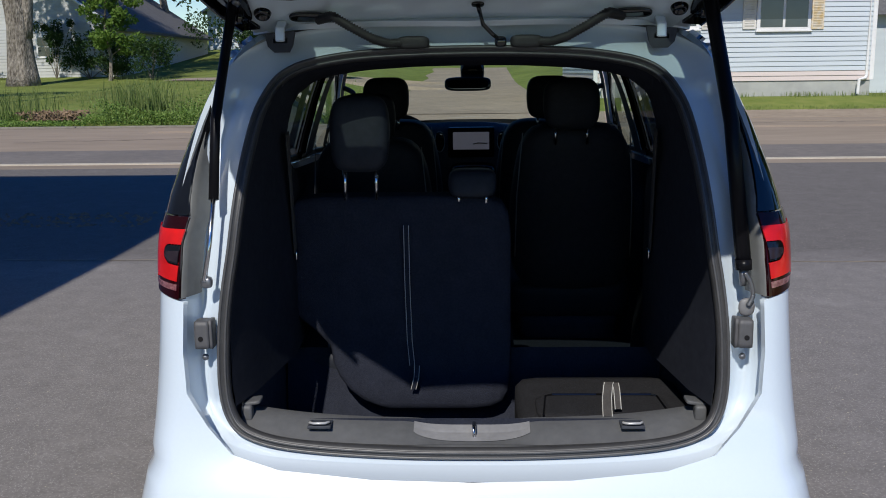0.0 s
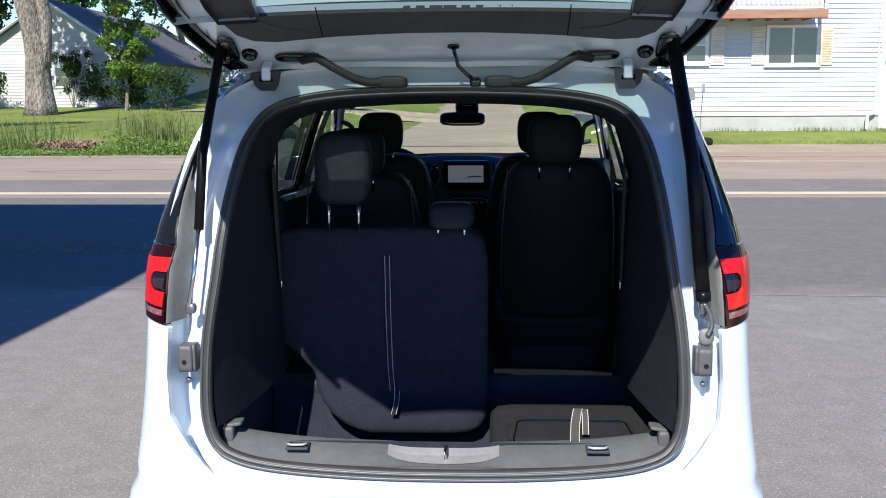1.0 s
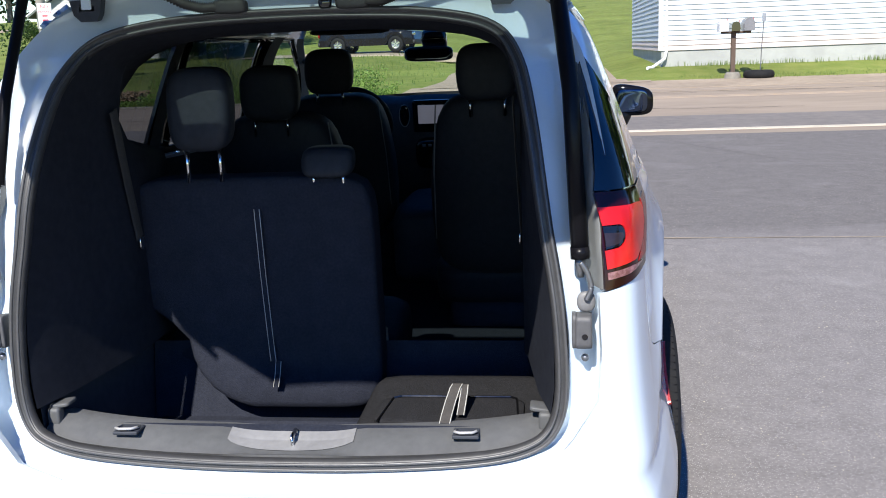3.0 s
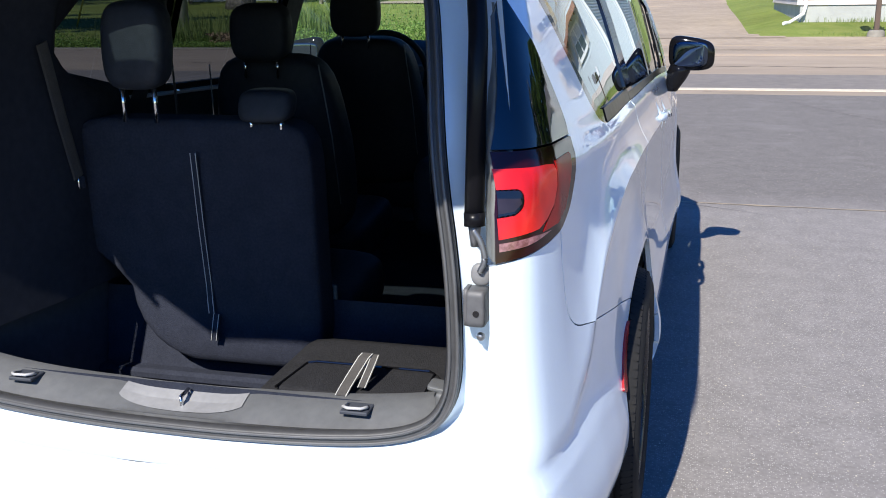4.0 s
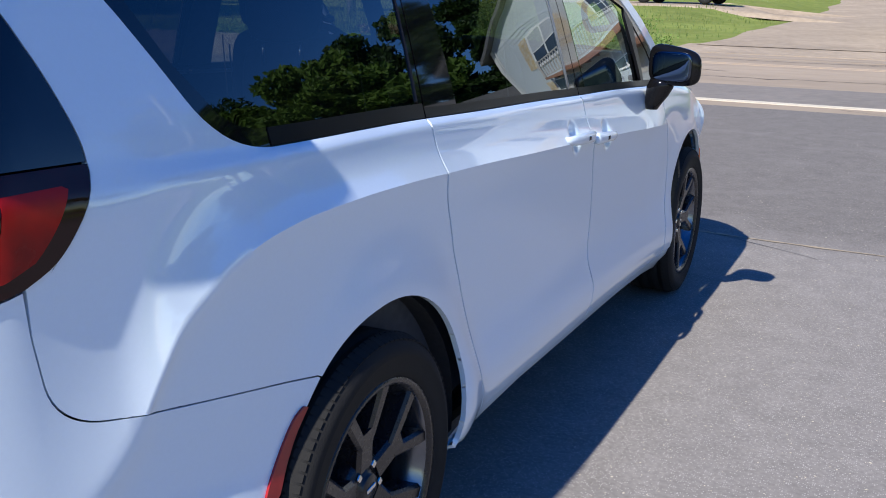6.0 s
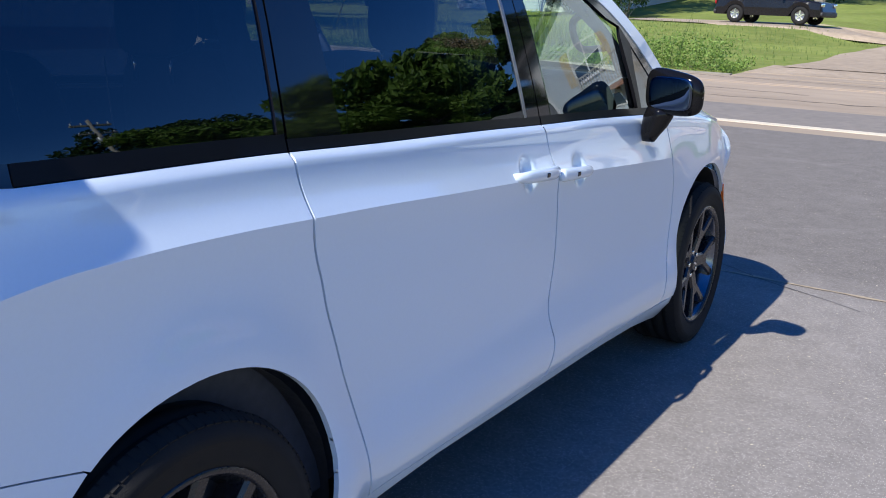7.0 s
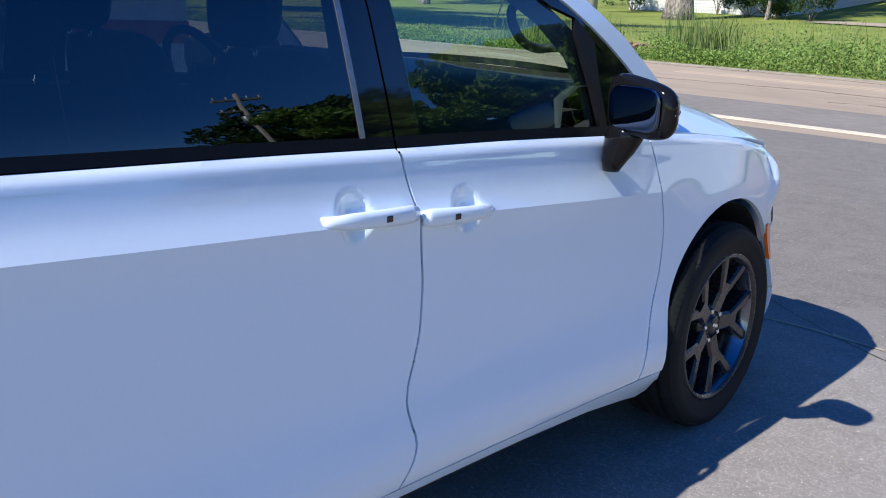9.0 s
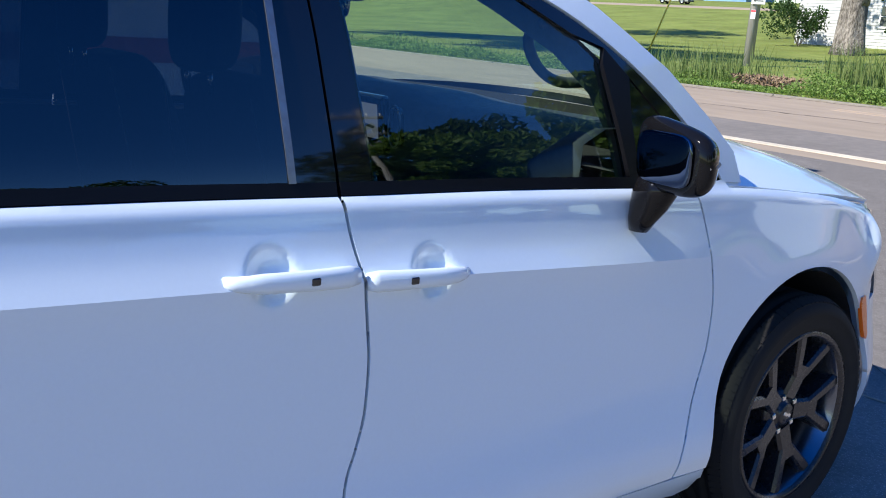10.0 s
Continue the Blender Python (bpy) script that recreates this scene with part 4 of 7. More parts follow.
for s in (1, -1):
    for hy in (REAR_Y, WB):
        rows = [[], []]
        for q in np.linspace(radians(-25), radians(205), 26):
            yq, zq = hy + 0.44 * math.cos(q), HUB + 0.44 * math.sin(q)
            for row, xx in zip(rows, (0.62, min(0.915, half_width(yq, zq) - 0.035))):
                row.append(Vector((s * xx, yq, zq)))
        part("wheel_arch_liner", loft(rows), TRIM, car, smooth=True)
        rows = [[Vector((s * 0.62, hy + r * math.cos(q), HUB + r * math.sin(q))) for q in np.linspace(radians(-25), radians(205), 26)] for r in (0.05, 0.44)]
        part("inner_wing", loft(rows), TRIM, car)

# ---- wheels ----
R_T, R_R = 0.368, 0.262


def spoke_bm(a, da, w0, w1, r0=0.055, r1=R_R - 0.006):
    """One flat-faced spoke from the hub out to the rim, in the wheel's plane."""
    bm = bmesh.new()
    b = a + da
    p0 = Vector((0, r0 * math.cos(a), r0 * math.sin(a)))
    p1 = Vector((0, r1 * math.cos(b), r1 * math.sin(b)))
    t = (p1 - p0).normalized()
    n = Vector((0, -t.z, t.y))
    rows = []
    for k in range(7):
        u = k / 6
        c = p0.lerp(p1, u)
        w = w0 + (w1 - w0) * u
        front_x = 0.096 - 0.022 * (1 - (r0 + (r1 - r0) * u) / R_R) ** 1.2 * 1.4
        back_x = 0.010 + 0.02 * u
        ch = min(0.009, w * 0.4)
        rows.append([c + n * w + Vector((back_x, 0, 0)), c + n * w + Vector((front_x - ch, 0, 0)), c + n * (w - ch) + Vector((front_x, 0, 0)), c - n * (w - ch) + Vector((front_x, 0, 0)), c - n * w + Vector((front_x - ch, 0, 0)), c - n * w + Vector((back_x, 0, 0))])
    v, f = loft(rows, close_u=True, caps=True)
    vs = [bm.verts.new(p) for p in v]
    for q in f:
        bm.faces.new([vs[i] for i in q])
    return bm


def wheel_parts(own, s, y, spin, size=1.0):
    base = pose(s * 0.845, y, HUB * size, 0, 0, 0 if s > 0 else 180) @ pose(0, 0, 0, spin) @ Matrix.Scale(size, 4)
    prof = [(R_R - 0.004, -0.115), (R_R + 0.03, -0.122), (R_T - 0.035, -0.122), (R_T - 0.008, -0.106), (R_T, -0.085), (R_T, -0.062), (R_T - 0.007, -0.058), (R_T - 0.007, -0.050), (R_T, -0.046), (R_T, -0.006), (R_T - 0.007, -0.003), (R_T - 0.007, 0.006), (R_T, 0.010), (R_T, 0.046), (R_T - 0.007, 0.050), (R_T - 0.007, 0.058), (R_T, 0.062), (R_T, 0.082), (R_T - 0.008, 0.100), (R_T - 0.028, 0.114), (R_R + 0.06, 0.120), (R_R + 0.058, 0.1185), (R_R + 0.025, 0.117), (R_R + 0.008, 0.108), (R_R - 0.004, 0.098)]
    wheel = part("wheel", lathe(prof, 72, closed=True), TYRE, own, "black tyre on a dark grey alloy wheel", smooth=True, at=base)
    blocks = []
    for k in range(100):
        q = 2 * math.pi * (k + 0.5) / 100
        for s2 in (-1, 1):
            blocks.append(box_bm(-0.018, 0.016, -0.0086, 0.0086, -0.004, 0.0022, 0, 1, Matrix.Rotation(q, 4, "X") @ pose(s2 * 0.091, 0, R_T - 0.0062, 0, s2 * 24, 0)))
    tagged(part("tread_shoulder", joined(*blocks), TYRE, wheel), kind="stuff")
    barrel = lathe([(R_R + 0.006, 0.103), (R_R + 0.002, 0.108), (R_R - 0.008, 0.106), (R_R - 0.016, 0.09), (R_R - 0.03, 0.05), (R_R - 0.04, -0.02), (R_R - 0.03, -0.1)], 64)
    part("rim", barrel, BARREL, wheel, smooth=True)
    part("rim_lip", lathe([(R_R + 0.007, 0.1025), (R_R + 0.004, 0.1095), (R_R - 0.007, 0.1085), (R_R - 0.014, 0.098)], 64), RIM, wheel, smooth=True)
    for k in range(5):
        a = 2 * math.pi * k / 5 + math.pi / 2
        part("spoke", joined(spoke_bm(a, 0.0, 0.034, 0.031, 0.05, 0.155), spoke_bm(a - 0.10, -0.23, 0.017, 0.021, 0.12), spoke_bm(a + 0.10, 0.23, 0.017, 0.021, 0.12)), RIM, wheel)
    part("hub_centre", lathe([(0.0, 0.080), (0.03, 0.080), (0.034, 0.077), (0.036, 0.07), (0.075, 0.064), (0.082, 0.05), (0.082, 0.0)], 32), RIM, wheel, smooth=True)
    part("cap_badge", box_bm(0.080, 0.083, -0.02, 0.02, -0.006, 0.006, 0.002, 1), CHROME, wheel)
    for k in range(5):
        q = 2 * math.pi * k / 5 + math.pi / 2 + math.pi / 5
        part("wheel_nut", box_bm(0.05, 0.076, -0.009, 0.009, -0.009, 0.009, 0.004, 2, pose(0, 0.055 * math.cos(q), 0.055 * math.sin(q), 30)), CHROME, wheel)
    part("brake_disc", lathe([(0.06, 0.01), (0.16, 0.01), (0.165, 0.006), (0.165, -0.016), (0.06, -0.016)], 40), DISC, wheel, smooth=True)
    part("brake_backing", lathe([(0.03, -0.02), (0.225, -0.03), (0.228, -0.06)], 40), TRIM, wheel, smooth=True)
    part("brake_caliper", softbox(0.05, 0.075, 0.16, 4, 4, pose(0.0, 0.125 * s, 0.03)), STEEL, wheel, smooth=True)
    return wheel


for s in (1, -1):
    wheel_parts(car, s, REAR_Y, 8, 0.972)
    wheel_parts(car, s, WB, -20)


# ---- tailgate opening ----
OPEN_X = [(0.0, 0.578), (0.14, 0.579), (0.28, 0.584), (0.40, 0.592), (0.49, 0.603), (0.555, 0.62), (0.60, 0.645), (0.628, 0.685), (0.641, 0.74), (0.643, 0.82), (0.637, 0.93), (0.626, 1.02), (0.613, 1.10), (0.600, 1.20), (0.585, 1.312), (0.564, 1.426), (0.543, 1.485), (0.512, 1.532), (0.465, 1.562), (0.40, 1.58), (0.30, 1.594), (0.15, 1.602)]
open_y = smoothed([(0.55, -0.928), (0.62, -0.905), (0.7, -0.886), (0.9, -0.872), (1.1, -0.846), (1.19, -0.83), (1.4, -0.738), (1.55, -0.62), (1.605, -0.575), (1.7, -0.50)])
full = [(x, z) for x, z in OPEN_X] + [(0.0, 1.604)] + [(-x, z) for x, z in OPEN_X[:0:-1]]


def finer(pts, n=3):
    """A closed outline with n smooth steps to each of its sides."""
    out, m = [], len(pts)
    for i in range(m):
        a, b, c, d = (np.array(pts[(i + j) % m], float) for j in (-1, 0, 1, 2))
        for q in (j / n for j in range(n)):
            out.append(tuple(0.5 * (2 * b + (c - a) * q + (2 * a - 5 * b + 4 * c - d) * q**2 + (3 * b - a - 3 * c + d) * q**3)))
    return out


loop = [Vector((x, open_y(z), z)) for x, z in finer(full)]


def about(p, k):
    """A point of the opening's loop moved outward by k in its own plane."""
    i = loop.index(p)
    d = (loop[(i + 1) % len(loop)] - loop[i - 1]).normalized()
    n = d.cross(Vector((0, -1, -0.25)).normalized())
    return p + n.normalized() * k


mid = Vector((0, -0.8, 1.05))
sgn = 1 if (about(loop[30], 0.1) - mid).length > (loop[30] - mid).length else -1
seal_rows = []
for p in loop:
    ring = []
    for k, d in ((0.0, 0.004), (0.004, -0.010), (0.011, -0.014), (0.017, -0.008), (0.020, -0.012), (0.027, -0.012), (0.032, -0.004), (0.030, 0.012), (0.004, 0.014)):
        q = about(p, sgn * (k - 0.032))
        ring.append(q + Vector((0, d, 0)))
    seal_rows.append(ring)
seal = part("tailgate_seal", loft(seal_rows, close_u=True, close_v=True), RUBBER, car, "dark rubber seal round the tailgate opening", smooth=True)
for k, r in ((-0.022, 0.0035), (-0.006, 0.004)):
    part("seal_rib", tube([about(p, sgn * k) + Vector((0, -0.0125, 0)) for p in loop], r, 6, closed=True), RIBRUBBER, seal, smooth=True)

# painted channel between the seal and the outer skin
OUT_X = [(0.0, 0.568), (0.14, 0.569), (0.28, 0.573), (0.42, 0.58), (0.53, 0.592), (0.62, 0.62), (0.68, 0.66), (0.712, 0.71), (0.722, 0.77), (0.722, 0.85), (0.722, 0.95), (0.72, 1.03), (0.718, 1.11), (0.712, 1.20), (0.695, 1.312), (0.672, 1.432), (0.65, 1.50), (0.61, 1.565), (0.555, 1.61), (0.46, 1.643), (0.33, 1.658), (0.16, 1.668)]
ofull = OUT_X + [(0.0, 1.67)] + [(-x, z) for x, z in OUT_X[:0:-1]]
rows = []
for p, (x, z) in zip(loop, finer(ofull)):
    yo = open_y(min(z, 1.7)) + 0.012 if z < 1.2 else open_y(z) + 0.006
    if z < 0.63:
        yo = open_y(z) - 0.02
    o = Vector((x, yo, z))
    a, b = p.lerp(o, 0.55), p.lerp(o, 0.85)
    low = 0.0 if z < 0.63 else 0.045 * min(1.0, (z - 0.63) / 0.08) * (1.0 if z < 1.5 else 0.3)
    tuck = [Vector((x * 1.01, -1.034 + 0.06 * abs(x / 0.72) ** 3, z - 0.0015))] if z < 0.63 else [o + Vector((0.02 if x > 0 else -0.02, 0.004 - (0.05 if z < 1.15 else 0.02), 0))]
    rows.append([p + Vector((0, 0.012, 0)), p.lerp(o, 0.3) + Vector((0, 0.012 + low * 0.5, 0) if low else (0, 0, 0)), a + Vector((0, low, 0)), p.lerp(o, 0.72) + Vector((0, low * 0.9, 0)), b + Vector((0, low * 0.35, 0)), o] + tuck)
part("tailgate_channel", loft(rows, close_v=True), PAINT, car, smooth=True)
# lamp pocket edges facing the channel
for s in (1, -1):
    rows = []
    for z in np.linspace(0.992, 1.455, 16):
        edge_u = float(np.interp(z, [1.08, 1.188, 1.25, 1.34, 1.455], [-0.955, -0.94, -0.90, -0.83, -0.735]))
        p = shell(edge_u, z)
        rows.append([Vector((s * (p.x - a), p.y + b, z)) for a, b in ((0.001, 0.005), (0.006, 0.006), (0.014, 0.026), (0.028, 0.058), (0.034, 0.078))])
    part("lamp_pocket", loft(rows), POCKET, car, smooth=True)
    # latch wedge, bolt and strut grommet
    g = part("gate_wedge", softbox(0.036, 0.05, 0.072, 16, 5, pose(s * 0.674, -0.875, 0.893)), WEDGEGREY, car, "grey gate stop wedge", smooth=True)
    part("wedge_hole", tube([(s * 0.676, -0.9015, 0.885), (s * 0.676, -0.899, 0.885)], 0.0065, 10), BLACKGLOSS, g)
    part("wedge_rib", softbox(0.010, 0.04, 0.076, 12, 4, pose(s * 0.654, -0.872, 0.893)), WEDGEGREY, g, smooth=True)
    part("body_bolt", lathe([(0.0, 0.008), (0.006, 0.008), (0.008, 0.005), (0.009, 0.0)], 12, "z"), STEEL, car, smooth=True, at=pose(s * 0.677, -0.862, 0.827, 90))

# wedge: power strut on the one side, gas strut on the other
ps = part("power_strut", tube([(0.668, -0.872, 1.05), (0.667, -0.87, 1.075)], 0.0205, 14), BELTBLACK, car, "black power strut holding up the tailgate", smooth=True)
part("strut_tube", tube([(0.667, -0.87, 1.07), (0.652, -0.765, 1.40), (0.612, -0.650, 1.725)], 0.019, 14), BELTBLACK, ps, smooth=True)
part("strut_end", tube([(0.668, -0.872, 1.01), (0.668, -0.872, 1.055)], [0.008, 0.013], 10), STEEL, ps, smooth=True)
wl = smoothed([(0, 0.668), (1, 0.682), (2, 0.690), (3, 0.680)])
wv = smoothed([(0, 1.045), (1, 1.022), (2, 0.99), (3, 0.962)])
part("wire_sleeve", tube([(wl(q), -0.884, wv(q)) for q in np.linspace(0, 3, 41)], [0.0072 if i % 2 else 0.0052 for i in range(41)], 8), STEEL, ps, "corrugated steel wire sleeve", smooth=True)
part("wire_grommet", softbox(0.040, 0.018, 0.046, 2.4, 4, pose(0.68, -0.870, 0.955)), GREYPLASTIC, ps, "grey rubber grommet", smooth=True)
gs = part("gas_strut", tube([(-0.66, -0.895, 1.03), (-0.648, -0.872, 1.12), (-0.637, -0.85, 1.235)], 0.006, 10), CHROME, car, "gas strut holding up the tailgate", smooth=True)
part("strut_tube", tube([(-0.637, -0.85, 1.23), (-0.645, -0.765, 1.42), (-0.612, -0.650, 1.725)], 0.013, 12), BELTBLACK, gs, smooth=True)
part("strut_ball", softbox(0.03, 0.025, 0.03, 3, 4, pose(-0.657, -0.884, 1.027)), STEEL, gs, smooth=True)

# dark trim under the front of the opening's upper edge
rows = []
for x in np.linspace(-0.56, 0.56, 29):
    zt = float(np.interp(abs(x), [0.0, 0.15, 0.30, 0.40, 0.465, 0.512, 0.543, 0.564], [1.604, 1.602, 1.594, 1.58, 1.562, 1.532, 1.485, 1.426]))
    y0 = open_y(zt) + 0.01
    rows.append([Vector((x, y0, zt - 0.028)), Vector((x * 0.99, y0 + 0.06, zt - 0.040)), Vector((x * 0.98, y0 + 0.16, zt - 0.052)), Vector((x * 0.98, y0 + 0.30, zt - 0.045)), Vector((x * 0.98, y0 + 0.34, zt - 0.01))])
part("header_trim", loft(rows), PILLARTRIM, car, smooth=True)

# ---- sill trim ----
def sill_place(x, v):
    # v: 0 at the seal, 1 at the front edge over the well
    yb = open_y(0.62) - 0.012 + 0.03 * (abs(x) / 0.6) ** 3
    y = yb + 0.022 + v * 0.105
    z = 0.603 + 0.028 * (abs(x) / 0.6) ** 3 + 0.035 * math.sin(min(v, 1) * math.pi * 0.55)
    cup = max(0.0, 1 - ((x - 0.0) / 0.16) ** 4) * max(0.0, 1 - abs(v - 0.52) / 0.5) ** 0.5
    return Vector((x, y, z - 0.018 * cup))


so = [(-0.6, 0.0), (0.6, 0.0), (0.6, 0.6), (0.57, 1.0), (-0.57, 1.0), (-0.6, 0.6)]
sill = part("sill_trim", panel(so, sill_place, 0.025, 0.03), SILLTRIM, car, "grey plastic sill trim with a striker cup")
co = [(0.15 * max(-1, min(1, 1.25 * math.cos(q))), 0.62 + (0.30 if math.sin(q) > 0 else 0.45) * math.sin(q)) for q in np.linspace(0, 2 * math.pi, 40)[:-1]]
part("striker_cup", panel(co, lambda x, v: sill_place(x, v) + Vector((0, 0, 0.003)), 0.02, 0.0), CUPGREY, sill, "smooth pale grey striker cup")
part("striker", tube([(0.006, -0.858, 0.60), (0.006, -0.858, 0.632), (0.006, -0.826, 0.636), (0.006, -0.822, 0.60)], 0.005, 8), CHROME, sill, "bright steel striker loop", smooth=True)
for s in (1, -1):
    hk = part("tie_down", box_bm(-0.03, 0.03, -0.034, 0.016, -0.004, 0.004, 0.002, 1, pose(s * 0.392 if s < 0 else 0.41, -0.84, 0.641)), DARKTRIM, sill, "bright cargo tie-down in a black recess")
    xh = s * 0.392 if s < 0 else 0.41
    part("tie_loop", tube([(xh - 0.022, -0.838, 0.644), (xh - 0.024, -0.866, 0.652), (xh - 0.012, -0.874, 0.653), (xh + 0.016, -0.872, 0.653), (xh + 0.024, -0.862, 0.652), (xh + 0.022, -0.838, 0.644)], 0.0034, 8), ZINC, hk, smooth=True)
    part("corner_trim", softbox(0.050, 0.05, 0.010, 8, 4, pose(s * 0.578, -0.80, 0.688, 0, s * 8, 0)), SILLTRIM, sill, smooth=True)
    part("corner_foot", softbox(0.03, 0.03, 0.045, 6, 4, pose(s * 0.588, -0.82, 0.663)), SILLTRIM, sill, smooth=True)

# ---- the well behind the third row, and its carpet ----
part("well_front", box_bm(-0.468, 0.12, -0.215, -0.20, 0.32, 0.70, 0.004, 1), GREYCARPET, car, "grey carpeted front wall of the cargo well")
well = part("cargo_well", loft([[Vector((x, -0.815, 0.645)) for x in (-0.62, 0.62)], [Vector((x, -0.80, 0.32)) for x in (-0.60, 0.60)], [Vector((x, -0.28, 0.32)) for x in (-0.60, 0.60)], [Vector((x, -0.215, 0.66)) for x in (-0.60, 0.60)]]), BLACKCARPET, car, "black carpeted cargo well")
for s in (1, -1):
    rows = []
    for y in np.linspace(-0.84, -0.2, 10):
        rows.append([Vector((s * 0.60, y, 0.32)), Vector((s * 0.61, y, 0.62)), Vector((s * 0.615, y + 0.0, 0.72)), Vector((s * 0.66, y + 0.02, 0.80)), Vector((s * 0.68, y + 0.03, 1.0)), Vector((s * 0.685, min(y + 0.06, 0), 1.15))])
    part("cargo_side_trim", loft(rows), DARKTRIM, car, smooth=True)

# ---- third row: the wide part upright, the narrow one folded into the well ----
def lean(pts, y0, z0, a):
    c, s_ = math.cos(radians(a)), math.sin(radians(a))
    return [Vector((x, y0 + d * c + h * s_, z0 + h * c - d * s_)) for x, d, h in pts]


def seat_corner(v):
    """The backrest narrows towards its foot on the outer side."""
    v = v.copy()
    k = min(max((0.02 - v.z) / 0.16, 0.0), 1.0)
    if v.x < 0:
        edge = 0.35 - 0.14 * k * k * (3 - 2 * k)
        d = min(max(-0.14 - v.z, 0.0), 0.195)
        if d > 0:
            edge = 0.01 + math.sqrt(0.2**2 - d * d)
        v.x *= edge / 0.35
    return v


back3 = part("third_row_backrest", softbox(0.70, 0.13, 0.68, 9, 12, pose(-0.23, -0.285, 0.83, 2), seat_corner), BLACKCARPET, car, "upright third-row backrest with a black carpeted back", smooth=True)
bolster = part("backrest_wing", softbox(0.44, 0.14, 0.16, 5, 6, pose(-0.34, -0.285, 1.085, 4)), SEATFAB, back3, smooth=True)
part("third_row_cushion", softbox(0.74, 0.46, 0.16, 6, 8, pose(-0.23, 0.0, 0.60, 6)), SEATFAB, car, "black leather third-row cushion", smooth=True)


def headrest(own, x, y, z, w, h, d, tilt, post, gap, matl=None, half=0.06):
    def taper(v):
        v = v.copy()
        v.x *= 1.0 - 0.10 * max(0, -v.z / h) - 0.06 * max(0, v.z / h)
        v.y += 0.03 * (v.z / h)
        return v

    hr = part("headrest", softbox(w, d, h, 4.0, 8, pose(x, y, z, tilt), taper), matl or SEATFAB, own, "black leather headrest", smooth=True)
    for k in (-1, 1):
        part("headrest_post", tube([(x + k * half, y - 0.015, z - h / 2 + 0.01), (x + k * half, y - 0.005 - gap * 0.1, z - h / 2 - gap)], 0.0065, 8), CHROME, own, "bright headrest post", smooth=True)
    return hr


headrest(back3, -0.325, -0.38, 1.36, 0.175, 0.22, 0.10, 4, True, 0.085, half=0.046)
headrest(back3, 0.004, -0.335, 1.207, 0.145, 0.08, 0.08, 4, True, 0.035, half=0.041)
# webbing straps with pale edges
def strap(own, pts, w, thread=True):
    pts = [Vector(p) for p in pts]
    rows = [[p + Vector((-w / 2, 0, 0)), p + Vector((w / 2, 0, 0)), p + Vector((w / 2, 0.003, 0)), p + Vector((-w / 2, 0.003, 0))] for p in pts]
    st = part("pull_strap", loft(rows, close_u=True, caps=True), BLACKCARPET if own is back3 else STRAP, own, "dark pull strap with pale stitched edges")
    for k in (-1, 1):
        part("strap_edge", tube([p + Vector((k * (w / 2 - 0.002), -0.0015, 0)) for p in pts], 0.0011, 6), STITCH, st, "pale stitched edge")
    return st


strap(back3, [(-0.195, -0.375, 1.085), (-0.195, -0.362, 0.9), (-0.192, -0.35, 0.72), (-0.188, -0.357, 0.68), (-0.185, -0.36, 0.645)], 0.019)
strap(back3, [(-0.17, -0.362, 0.645), (-0.172, -0.372, 0.61), (-0.182, -0.365, 0.57)], 0.019)
strap(back3, [(-0.56, -0.345, 1.095), (-0.563, -0.36, 1.08), (-0.566, -0.368, 1.06)], 0.018)

folded = part("folded_third_seat", softbox(0.48, 0.40, 0.18, 10, 8, pose(0.365, -0.605, 0.538, 1), None), CARPET, car, "third-row seat folded flat into the well, carpeted back", smooth=True)
part("seat_back_panel", softbox(0.36, 0.16, 0.02, 7, 6, pose(0.355, -0.69, 0.628, 1)), CARPET, folded, smooth=True)
part("panel_groove", tube([(0.19, -0.77, 0.637), (0.205, -0.625, 0.639), (0.225, -0.612, 0.639), (0.50, -0.612, 0.639), (0.515, -0.625, 0.639), (0.525, -0.77, 0.637)], 0.003, 6), BLACKGLOSS, folded)
pts = [(0.355, -0.80, 0.645), (0.357, -0.775, 0.655), (0.362, -0.73, 0.672), (0.37, -0.69, 0.692), (0.374, -0.675, 0.696)]
strap(folded, pts, 0.028)
strap(folded, [(0.392, -0.675, 0.694), (0.392, -0.70, 0.682), (0.388, -0.76, 0.650)], 0.02)

# ---- second and first rows ----
def seat(x, y, z0, name, label, w=0.50):
    def bend(v):
        v = v.copy()
        v.x *= 1.0 - 0.16 * max(0.0, v.z / 0.34)
        v.y += 0.04 * (abs(v.x) / 0.25) ** 2
        return v

    st = part(name, softbox(w, 0.15, 0.68, 5, 10, pose(x, y, z0 + 0.495, 10), bend), SEATFAB, car, label, smooth=True)
    part("seat_cushion", softbox(w + 0.02, 0.52, 0.17, 6, 8, pose(x, y + 0.30, z0 + 0.12, 6)), SEATFAB, st, smooth=True)
    part("seat_base", softbox(w - 0.08, 0.46, 0.16, 7, 4, pose(x, y + 0.28, z0 - 0.03)), DARKTRIM, st, smooth=True)
    for k in (-1, 1):
        part("seat_piping", tube([(x + k * (w / 2 - 0.045), y - 0.12, z0 + 0.80), (x + k * (w / 2 - 0.025), y - 0.075, z0 + 0.55), (x + k * (w / 2 - 0.02), y - 0.03, z0 + 0.3)], 0.0025, 6), GREYPLASTIC, st, smooth=True)
    return st


for x in (-0.40, 0.40):
    up = 0.0 if x < 0 else 0.05
    st = seat(x, 0.62, 0.45 + up, "captain_chair", "black leather second-row captain chair", 0.50)
    headrest(st, x if x < 0 else x - 0.02, 0.50, 1.36 + up, 0.215, 0.19, 0.10, 8, True, 0.06)
